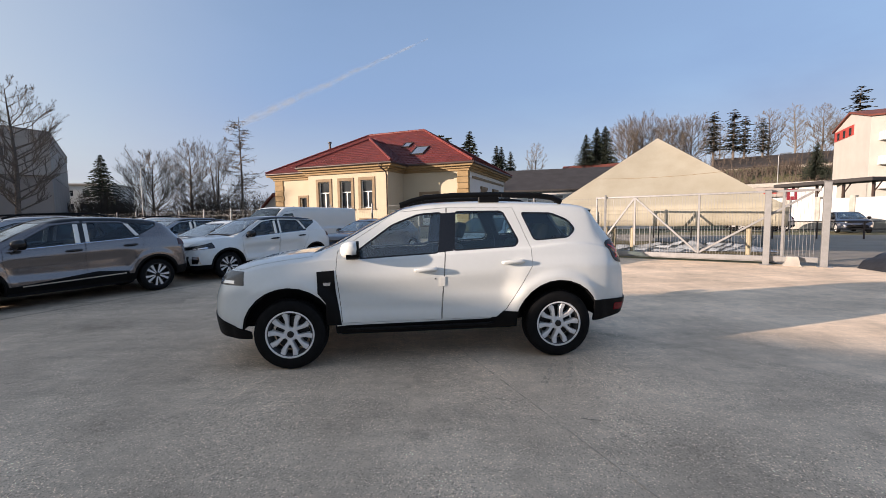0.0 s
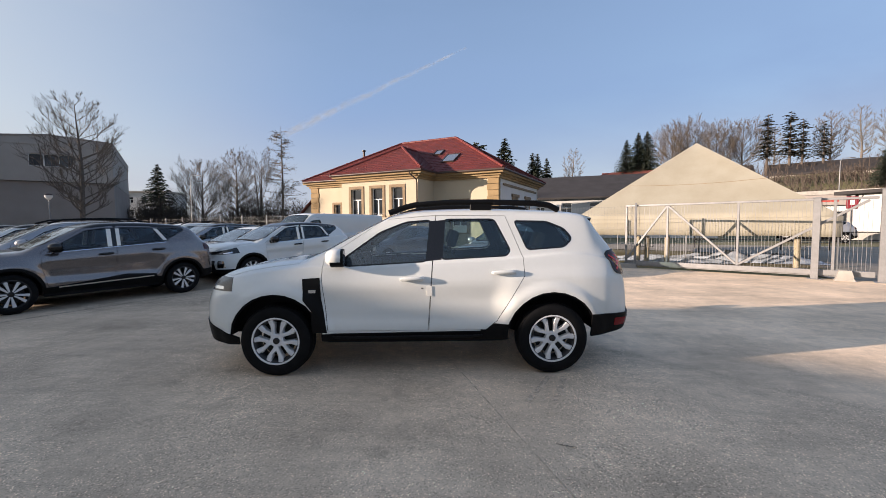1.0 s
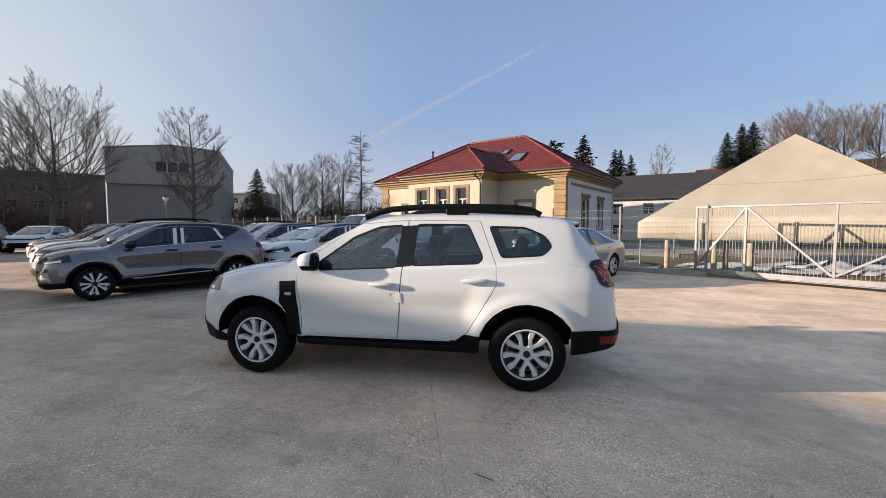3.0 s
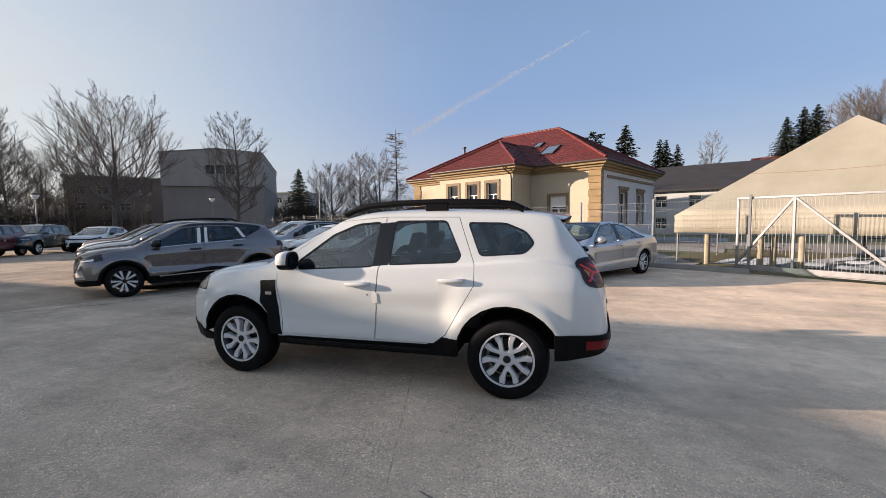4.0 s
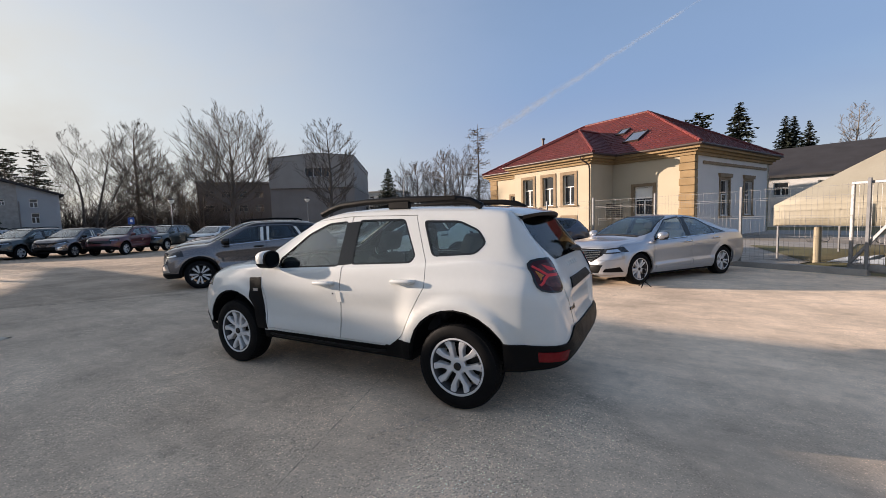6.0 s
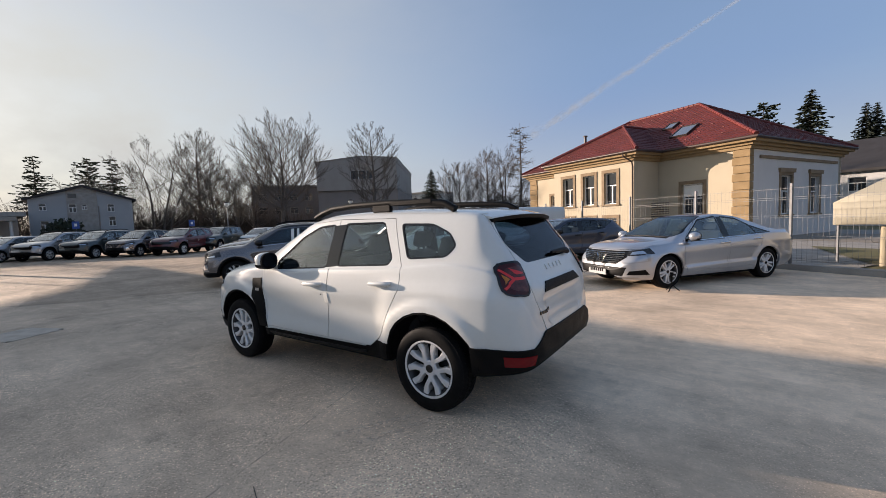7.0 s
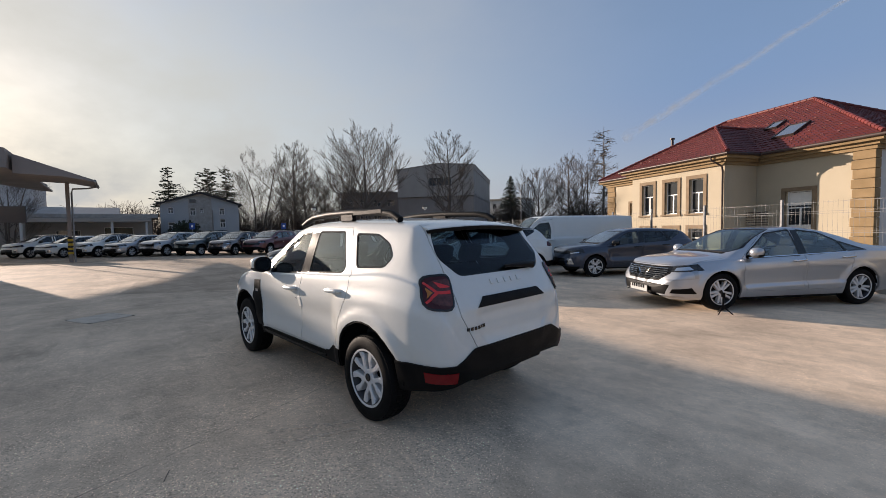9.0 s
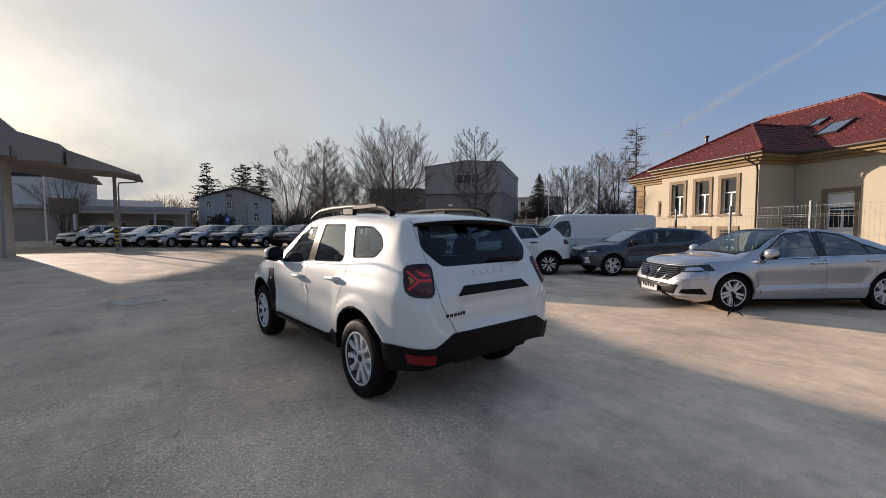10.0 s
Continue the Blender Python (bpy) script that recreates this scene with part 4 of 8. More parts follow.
DUSTER = dict(
    top=[(-2.17, .60), (-2.15, .80), (-2.11, .96), (-2.04, 1.12), (-1.95, 1.27), (-1.82, 1.44), (-1.755, 1.535), (-1.70, 1.575), (-1.3, 1.615), (-0.6, 1.638), (-0.1, 1.625), (.22, 1.575), (.45, 1.475), (.80, 1.295), (1.02, 1.175), (1.10, 1.14), (1.4, 1.105), (1.75, 1.05), (1.95, 0.985), (2.05, .92), (2.13, .80), (2.17, .66), (2.18, .60)],
    belt=[(-2.17, .52), (-2.1, .85), (-2.0, 1.02), (-1.85, 1.12), (-1.5, 1.165), (-1, 1.125), (0, 1.075), (.6, 1.04), (.9, 1.06), (1.2, 1.035), (1.7, .965), (1.95, .88), (2.1, .75), (2.18, .52)],
    sill=[(-2.17, .47), (-2.1, .42), (-1.95, .385), (-1.75, .36), (-1, .33), (0, .33), (1, .33), (1.75, .31), (2.0, .33), (2.12, .38), (2.18, .46)],
    wide=[(-2.17, .36), (-2.16, .56), (-2.13, .69), (-2.07, .775), (-1.98, .82), (-1.85, .852), (-1.6, .875), (-1.2, .882), (0, .884), (1, .88), (1.45, .882), (1.75, .865), (1.95, .805), (2.06, .70), (2.13, .55), (2.17, .36), (2.18, .22)],
    shoulder=[(-2.17, .32), (-2.13, .66), (-2.05, .755), (-1.85, .80), (-1.5, .815), (-1, .838), (0, .845), (.9, .845), (1.2, .84), (1.6, .81), (1.9, .74), (2.1, .58), (2.18, .2)],
    edge=[(-2.17, .28), (-2.12, .63), (-2.0, .665), (-1.8, .655), (-1.6, .655), (0, .655), (.25, .65), (.8, .70), (1.1, .74), (1.6, .71), (1.9, .64), (2.05, .56), (2.18, .15)],
    crown=[(-2.17, .01), (-2.0, .03), (-1.7, .045), (-0.6, .055), (.3, .05), (1.0, .05), (1.3, .05), (1.9, .04), (2.18, .02)],
    form=suv_form, tuck=0.055, rear_axle=-1.337, front_axle=1.337, tyre=0.345, rim=0.222, tyre_w=0.215, track=0.785, halfw=0.895, arch=0.435, style="five_y", black_lip=True, under=0.55,
    cladding=[[(.98, .20), (.98, .405), (-.92, .425), (-.92, .20)], [(-.60, .30), (-.64, .43), (-.74, .495), (-.94, .485), (-.94, .30)]],
    doors={"f": [(.835, .435), (.885, .94), (.875, 1.13), (.30, 1.505), (-.205, 1.545), (-.175, 1.11), (-.125, .435)], "r": [(-.135, .435), (-.185, 1.11), (-.215, 1.545), (-.90, 1.535), (-1.055, 1.13), (-1.06, .96), (-.80, .52), (-.69, .435)]},
    door_clad=[[(1.07, .945), (.905, .955), (.895, .74), (.97, .62), (1.06, .74)], [(.895, .745), (.845, .42), (.99, .42), (.985, .66)]],
    pillars=[[(-.115, 1.10), (-.155, 1.49), (-.295, 1.50), (-.265, 1.115)]],
    windows={"wf": [(.665, 1.065), (.68, 1.13), (.34, 1.375), (.08, 1.475), (-.15, 1.492), (-.11, 1.105)], "wr": [(-.275, 1.125), (-.305, 1.50), (-.785, 1.498), (-.93, 1.20), (-.895, 1.155)], "wq": [(-1.0, 1.48), (-1.31, 1.472), (-1.48, 1.40), (-1.545, 1.31), (-1.47, 1.235), (-1.11, 1.212)]},
    win_low=0.98, ws_x=(0.12, 1.06), windscreen=[(-.60, 1.535), (.60, 1.535), (.70, 1.20), (.66, 1.165), (-.66, 1.165), (-.70, 1.20)], rw_x=-1.45,
    tailgate=[(-.47, .668), (.47, .668), (.60, .90), (.625, 1.20), (.60, 1.545), (-.60, 1.545), (-.625, 1.20), (-.60, .90)],
    rear_window=[(-.56, 1.515), (.56, 1.515), (.625, 1.30), (.50, 1.165), (-.50, 1.165), (-.625, 1.30)],
    bonnet=[(-.74, .97), (.74, .97), (.74, 1.3), (-.74, 1.3)], bonnet_x=1.13, bonnet_z=0.97,
    rear_cuts=[("rear_bumper", [(-1, .30), (1, .30), (1, .575), (-1, .575)], -1.72), ("rear_bumper", [(-.68, .57), (.68, .57), (.50, .665), (-.50, .665)], -1.72), ("gate_bar", [(.43, .940), (.35, 1.008), (-.35, 1.008), (-.43, .940)], -1.9)] + [("model_badge", [(.565 - .036 * k, .795), (.565 - .036 * k, .817), (.543 - .036 * k, .817), (.543 - .036 * k, .795)], -1.9) for k in range(6)]
    + [("maker_badge", [(.20 - .085 * k, 1.085), (.20 - .085 * k, 1.12), (.145 - .085 * k, 1.12), (.145 - .085 * k, 1.085)], -1.9) for k in range(5)],
    light_frame=(-2.0, .715, 1.072, -.42, -.907),
    light_cuts=[("lamp_rim", rounded([(-.112, -.110), (-.106, .116), (.130, .126), (.134, -.132)], 0.075)), ("tail_light", rounded([(-.098, -.098), (-.092, .102), (.116, .112), (.120, -.118)], 0.065)),
                ("lamp_inner", rounded([(-.045, -.075), (-.07, .0), (-.04, .080), (.112, .090), (.114, -.095)], 0.03)), ("light_bar", [(.0, -.010), (.0, .010), (.105, .010), (.105, -.010)]), ("light_bar", [(.008, .0), (-.004, .014), (-.075, .072), (-.085, .060), (-.012, -.004)]), ("light_bar", [(.008, .0), (-.004, -.014), (-.075, -.072), (-.085, -.060), (-.012, .004)]),
                ("light_bar", [(.020, .030), (.012, .038), (-.045, .085), (.105, .036), (.105, .030)]), ("indicator", [(-.030, .0), (-.072, .034), (-.072, -.034)])],
    side_cuts=[("door_label", [(-.118, .77), (-.118, .865), (-.172, .865), (-.172, .77)]), ("side_badge", [(1.01, .81), (.945, .81), (.94, .84), (1.01, .84)])],
    front_cuts=[("front_bumper", [(-.2, .28), (.2, .28), (.2, .56), (-.2, .56)], 1.86), ("grille", [(-.62, .68), (.62, .68), (.64, .84), (-.64, .84)], 1.9)],
    blocks=[("front_bumper", [((1.70, 0, 0), (-1, 0, 0)), ((2.17, 0, .565), (-.40, 0, 1))]), ("reflector", [((0, .66, 0), (0, -1, 0)), ((-1.96, 0, 0), (1, 0, 0)), ((0, 0, .455), (0, 0, -1)), ((0, 0, .53), (0, 0, 1))]),
            ("headlight", [((1.76, 0, .93), (-1, 0, 0.12)), ((0, .50, 0), (0, -1, 0)), ((0, 0, .83), (0, 0, -1)), ((0, 0, .955), (0, 0, 1))]), ("lamp_glow", [((1.86, 0, .93), (-1, 0, 0.12)), ((0, .56, 0), (0, -1, 0)), ((0, 0, .845), (0, 0, -1)), ((0, 0, .872), (0, 0, 1))])],
    extra=[("rear_bumper", BLACKPLASTIC, 0.014), ("front_bumper", BLACKPLASTIC, 0.008), ("gate_bar", BLACKPLASTIC, 0.012), ("grille", GLOSSBLACK, -0.02), ("lamp_rim", GLOSSBLACK, 0.012), ("tail_light", DARKRED, 0.010), ("lamp_inner", LAMPGREY, 0.0125), ("reflector", REDLENS, 0.018), ("headlight", SMOKED, 0.002), ("lamp_glow", CHROME, 0.004), ("model_badge", GLOSSBLACK, 0.008), ("maker_badge", WHITE, 0.010), ("door_label", PAPER, 0.006), ("side_badge", CHROME, 0.012), ("light_bar", REDBRIGHT, 0.014), ("indicator", AMBER, 0.013)],
    handles={"f": (.02, .935, .888), "r": (-.86, .99, .885)}, mirror=(.72, 1.15, .82),
    floor=(-1.75, 2.0), floor_z=0.40, dash_x=0.72, dash_z=1.10, seat_x=0.05)


def crossover_form(x, y, z):
    """The relief of the crossover's sides: arches, a high shoulder and a deep hollow in the doors."""
    side = ease((y - 0.5) / 0.2)
    o = 0.0
    for ax in (-1.32, 1.32):
        d = math.hypot(x - ax, z - 0.348) - 0.385
        o = max(o, 0.018 * ease((0.16 - d) / 0.07))
    o += 0.014 * ease((-x - 0.55) / 0.35) * ease((1.95 + x) / 0.2) * ease((1.00 - z) / 0.07) * ease((z - 0.6) / 0.2)
    line = 0.90 - 0.03 * x
    o -= 0.044 * ease((x + 1.0) / 0.3) * ease((1.02 - x) / 0.2) * ease((z - 0.44) / 0.16) * ease((line - z) / 0.16)
    return (x, y + o * side, z)


CAPTUR = dict(
    top=[(-2.06, .60), (-2.04, .84), (-1.99, 1.00), (-1.92, 1.09), (-1.82, 1.20), (-1.64, 1.40), (-1.52, 1.475), (-1.2, 1.53), (-.5, 1.572), (0, 1.56), (.28, 1.50), (.55, 1.385), (.95, 1.175), (1.12, 1.085), (1.22, 1.06), (1.5, 1.045), (1.8, 1.0), (1.98, .94), (2.08, .85), (2.14, .69), (2.16, .58)],
    belt=[(-2.06, .5), (-1.98, .92), (-1.85, 1.06), (-1.5, 1.17), (-1.1, 1.135), (-.5, 1.08), (.2, 1.03), (.7, .995), (1.0, .985), (1.35, .965), (1.8, .89), (2.0, .78), (2.16, .5)],
    sill=[(-2.06, .46), (-1.98, .36), (-1.7, .32), (-1, .30), (1, .30), (1.75, .28), (2.0, .27), (2.1, .32), (2.16, .44)],
    wide=[(-2.06, .35), (-2.05, .52), (-2.01, .68), (-1.94, .78), (-1.8, .855), (-1.5, .893), (-1.2, .898), (-.5, .885), (.3, .88), (1, .885), (1.4, .897), (1.7, .87), (1.9, .80), (2.03, .70), (2.11, .56), (2.15, .38), (2.16, .2)],
    shoulder=[(-2.06, .3), (-2.0, .64), (-1.85, .76), (-1.5, .83), (-1, .84), (0, .835), (.9, .83), (1.3, .82), (1.7, .77), (1.95, .66), (2.16, .15)],
    edge=[(-2.06, .25), (-1.98, .56), (-1.8, .60), (-1.5, .60), (-.5, .62), (.2, .61), (.8, .68), (1.15, .74), (1.6, .70), (1.9, .60), (2.05, .5), (2.16, .1)],
    crown=[(-2.06, .01), (-1.8, .03), (-1.5, .045), (-.5, .05), (.5, .05), (1.0, .05), (1.3, .045), (1.9, .04), (2.16, .02)],
    form=crossover_form, side_glass=CARGLASS, front_glass=CARGLASS, tuck=0.07, rear_axle=-1.32, front_axle=1.32, tyre=0.338, rim=0.236, tyre_w=0.21, track=0.775, halfw=0.89, arch=0.385, arch_trim=0.05, style="blades", dark_rim=True,
    cladding=[[(1.0, .1), (1.0, .40), (-1.0, .43), (-1.0, .1)], [(-1.5, .1), (-1.5, .48), (-2.1, .52), (-2.1, .1)], [(1.5, .1), (1.5, .40), (2.2, .38), (2.2, .1)]],
    doors={"f": [(.86, .42), (.93, .80), (.92, 1.02), (.30, 1.43), (-.16, 1.485), (-.155, 1.03), (-.10, .42)], "r": [(-.11, .42), (-.165, 1.03), (-.17, 1.485), (-.80, 1.47), (-1.10, 1.13), (-1.12, .98), (-.93, .68), (-.80, .42)]},
    door_clad=[[(.88, .30), (.80, .40), (-.30, .53), (-.80, .485), (-.86, .30)]],
    chrome=[[(.72, .378), (.72, .402), (-.76, .455), (-.76, .432)]],
    pillars=[[(-.07, 1.075), (-.10, 1.44), (-.24, 1.445), (-.22, 1.09)], [(-.86, 1.44), (-1.00, 1.14), (-1.08, 1.16), (-.96, 1.44)]], both_sides=True,
    side_cuts=[("film", [(-.03, 1.08), (-.045, 1.42), (-.115, 1.425), (-.10, 1.08)]), ("film", [(-.175, 1.09), (-.19, 1.43), (-.25, 1.43), (-.235, 1.095)]), ("film", [(-.84, 1.42), (-.985, 1.175), (-1.055, 1.175), (-.91, 1.415)]), ("window_line", [(.80, .998), (.80, 1.012), (-1.03, 1.138), (-1.03, 1.124)])],
    windows={"wf": [(.80, 1.02), (.80, 1.06), (.26, 1.39), (-.08, 1.44), (-.06, 1.072)], "wr": [(-.23, 1.085), (-.25, 1.442), (-.80, 1.432), (-1.0, 1.19), (-.98, 1.14)], "wq": [(-.93, 1.43), (-1.42, 1.425), (-1.41, 1.375), (-1.07, 1.20)]},
    win_low=0.94, ws_x=(0.16, 1.10), windscreen=[(-.56, 1.455), (.56, 1.455), (.70, 1.14), (.66, 1.10), (-.66, 1.10), (-.70, 1.14)], rw_x=-1.3, roof_z=1.448,
    tailgate=[(-.50, .62), (.50, .62), (.62, .95), (.58, 1.42), (-.58, 1.42), (-.62, .95)],
    rear_window=[(-.50, 1.40), (.50, 1.40), (.58, 1.22), (.54, 1.13), (-.54, 1.13), (-.58, 1.22)],
    bonnet=[(-.74, .90), (.74, .90), (.74, 1.3), (-.74, 1.3)], bonnet_x=1.17, bonnet_z=0.90,
    rear_cuts=[("rear_bumper", [(-1, .2), (1, .2), (1, .50), (-1, .50)], -1.75)],
    front_cuts=[("grille", [(-.46, .74), (.46, .74), (.56, .82), (-.56, .82)], 1.9), ("lower_grille", [(-.58, .36), (.58, .36), (.5, .60), (-.5, .60)], 1.95), ("front_lip", [(-1, .2), (1, .2), (1, .35), (-1, .35)], 1.8)],
    blocks=[("tail_light", [((0, .42, 0), (0, -1, 0)), ((-1.78, 0, 0), (1, 0, 0)), ((0, 0, .94), (0, 0, -1)), ((0, 0, 1.08), (0, 0, 1)), ((-1.74, 0, 1.08), (1, 0, .8))]),
            ("headlight", [((1.66, 0, .88), (-1, 0, .25)), ((0, .50, 0), (0, -1, 0)), ((1.9, 0, .76), (-.10, 0, -1)), ((1.9, 0, .865), (.25, 0, 1))]),
            ("lamp_glow", [((1.80, 0, .86), (-1, 0, .25)), ((0, .56, 0), (0, -1, 0)), ((1.9, 0, .772), (-.10, 0, -1)), ((1.9, 0, .800), (.25, 0, 1))]),
            ("fog_lamp", [((0, .62, 0), (0, -1, 0)), ((1.86, 0, 0), (-1, 0, 0)), ((0, 0, .42), (0, 0, -1)), ((0, 0, .60), (0, 0, 1)), ((0, .76, .5), (0, 1, .2))])],
    extra=[("rear_bumper", BLACKPLASTIC, 0.01), ("grille", GLOSSBLACK, -0.01), ("lower_grille", BLACKPLASTIC, -0.015), ("front_lip", BLACKPLASTIC, 0.006), ("tail_light", DARKRED, 0.006), ("headlight", SMOKED, 0.002), ("lamp_glow", CHROME, 0.004), ("fog_lamp", CHROME, 0.003), ("film", PAPER, 0.004), ("window_line", CHROME, 0.004)],
    handles={"f": (.02, .945, .885), "r": (-.86, .99, .880)}, handle_mat=GLOSSBLACK, mirror=(.74, 1.10, .84), mirror_mat=GLOSSBLACK,
    floor=(-1.9, 1.95), floor_z=0.33, dash_x=0.74, dash_z=1.02, seat_x=0.02)

def saloon_form(x, y, z):
    """The relief of the saloon's sides: flared arches, a shoulder crease and a hollow above the sill."""
    side = ease((y - 0.5) / 0.2)
    o = 0.0
    for ax in (-1.404, 1.404):
        d = math.hypot(x - ax, z - 0.343) - 0.365
        o = max(o, 0.016 * ease((0.10 - d) / 0.06))
    run = ease((x + 1.15) / 0.2) * ease((1.1 - x) / 0.2)
    crease = 0.40 + 0.035 * (0.9 - x) / 1.8
    o -= 0.040 * run * ease((z - crease) / 0.025) * ease((0.78 - z) / 0.26)
    o += 0.010 * ease((z - 0.795) / 0.02) * ease((0.90 - z) / 0.06)
    return (x, y + o * side, z)


TALISMAN = dict(
    top=[(-2.51, .60), (-2.49, .85), (-2.46, .98), (-2.38, 1.045), (-2.0, 1.085), (-1.78, 1.13), (-1.3, 1.295), (-.8, 1.42), (-.3, 1.463), (.1, 1.44), (.42, 1.35), (.8, 1.18), (1.15, 1.005), (1.28, .97), (1.7, .935), (2.0, .895), (2.17, .845), (2.265, .775), (2.32, .62), (2.34, .48)],
    belt=[(-2.51, .5), (-2.45, .88), (-2.2, .97), (-1.6, .995), (-.8, .955), (0, .92), (.8, .89), (1.15, .90), (1.7, .855), (2.05, .765), (2.22, .65), (2.34, .40)],
    sill=[(-2.51, .44), (-2.4, .32), (-2.0, .25), (-1, .22), (1, .22), (1.9, .20), (2.2, .20), (2.34, .30)],
    wide=[(-2.51, .40), (-2.50, .58), (-2.45, .74), (-2.35, .83), (-2.1, .90), (-1.6, .93), (-.8, .932), (.6, .93), (1.4, .932), (1.8, .90), (2.05, .835), (2.18, .75), (2.27, .62), (2.32, .44), (2.34, .25)],
    shoulder=[(-2.51, .35), (-2.4, .72), (-2.1, .82), (-1.5, .86), (-.5, .865), (.6, .86), (1.2, .85), (1.8, .78), (2.1, .64), (2.34, .15)],
    edge=[(-2.51, .3), (-2.4, .66), (-2.0, .70), (-1.7, .64), (-1.0, .57), (-.3, .585), (.2, .59), (.8, .67), (1.2, .75), (1.7, .70), (2.1, .55), (2.34, .1)],
    crown=[(-2.51, .01), (-2.0, .03), (-1.6, .04), (-.5, .05), (.5, .05), (1.1, .05), (1.9, .05), (2.34, .02)],
    form=saloon_form, screen_glass=SCREEN, tuck=0.07, rear_axle=-1.404, front_axle=1.404, tyre=0.333, rim=0.222, tyre_w=0.225, track=0.80, halfw=0.92, arch=0.365, style="five",
    doors={"f": [(.92, .33), (.98, .60), (.96, .90), (.34, 1.36), (-.24, 1.42), (-.26, .95), (-.20, .33)], "r": [(-.21, .33), (-.27, .95), (-.25, 1.42), (-.80, 1.365), (-1.27, 1.12), (-1.30, .98), (-1.10, .58), (-.98, .33)]},
    pillars=[[(-.19, .94), (-.20, 1.385), (-.33, 1.38), (-.33, .95)]],
    chrome=[[(.90, .902), (.90, .915), (-1.18, .985), (-1.18, .972)]],
    windows={"wf": [(.86, .915), (.84, .96), (.30, 1.325), (-.17, 1.385), (-.18, .945)], "wr": [(-.34, .955), (-.33, 1.378), (-.78, 1.325), (-1.10, 1.17), (-1.14, 1.0)], "wq": [(-1.17, 1.005), (-1.13, 1.155), (-1.50, 1.02)]},
    win_low=0.86, ws_x=(0.12, 1.10), windscreen=[(-.52, 1.405), (.52, 1.405), (.70, 1.07), (.66, 1.03), (-.66, 1.03), (-.70, 1.07)], rw_x=-1.0, win_trim=0.02,
    rear_window=[(-.48, 1.37), (.48, 1.37), (.58, 1.18), (-.58, 1.18)],
    bonnet=[(-.78, .80), (.78, .80), (.78, 1.3), (-.78, 1.3)], bonnet_x=1.24, bonnet_z=0.78,
    front_cuts=[("grille_frame", [(-.44, .505), (.44, .505), (.62, .65), (.62, .775), (-.62, .775), (-.62, .66)], 2.0), ("grille", [(-.42, .53), (.42, .53), (.595, .668), (.60, .762), (-.60, .762), (-.595, .668)], 2.0), ("lower_grille", [(-.60, .275), (.60, .275), (.68, .455), (-.68, .455)], 1.95), ("chrome_lip", [(-.8, .232), (.8, .232), (.8, .258), (-.8, .258)], 1.95)],
    blocks=[("tail_light", [((0, .30, 0), (0, -1, 0)), ((-2.25, 0, 0), (1, 0, .2)), ((0, 0, .82), (0, 0, -1)), ((0, 0, .93), (0, 0, 1))]),
            ("headlight", [((1.74, 0, .74), (-1, 0, .6)), ((0, .60, 0), (0, -1, 0)), ((2.1, 0, .680), (-.10, 0, -1)), ((2.1, 0, .775), (.16, 0, 1))]), ("lamp_glow", [((1.90, 0, .74), (-1, 0, .6)), ((2.12, .66, 0), (0, -1, 0)), ((2.1, 0, .702), (-.10, 0, -1)), ((2.1, 0, .748), (.16, 0, 1))]),
            ("light_blade", [((1.84, 0, .6), (-1, 0, 0)), ((0, .56, 0), (0, -1, 0)), ((2.0, 0, .556), (-.1, 0, -1)), ((2.0, 0, .574), (.1, 0, 1))]), ("light_blade", [((1.84, 0, .6), (-1, 0, 0)), ((1.90, 0, .6), (1, 0, -.2)), ((0, .56, 0), (0, -1, 0)), ((2.0, 0, .56), (-.1, 0, -1)), ((2.0, 0, .70), (.1, 0, 1))]),
            ("fog_lamp", [((2.1, .70, .35), (0, -1, .6)), ((1.90, 0, .36), (-1, 0, .9)), ((0, 0, .305), (0, 0, -1)), ((2.1, 0, .395), (.12, 0, 1))])],
    extra=[("grille_frame", BLACKPLASTIC, 0.004), ("lamp_glow", CHROME, 0.004), ("grille", GLOSSBLACK, -0.006), ("lower_grille", BLACKPLASTIC, -0.012), ("tail_light", DARKRED, 0.006), ("headlight", SMOKED, 0.002), ("light_blade", DARKCHROME, 0.004), ("fog_lamp", BLACKPLASTIC, -0.006), ("chrome_lip", DARKCHROME, 0.006)],
    handles={"f": (-.10, .845, .928), "r": (-1.12, .885, .915)}, handle_mat=CHROME, mirror=(.80, 1.01, .87),
    floor=(-2.3, 2.1), floor_z=0.27, dash_x=0.80, dash_z=0.95, seat_x=-0.02)

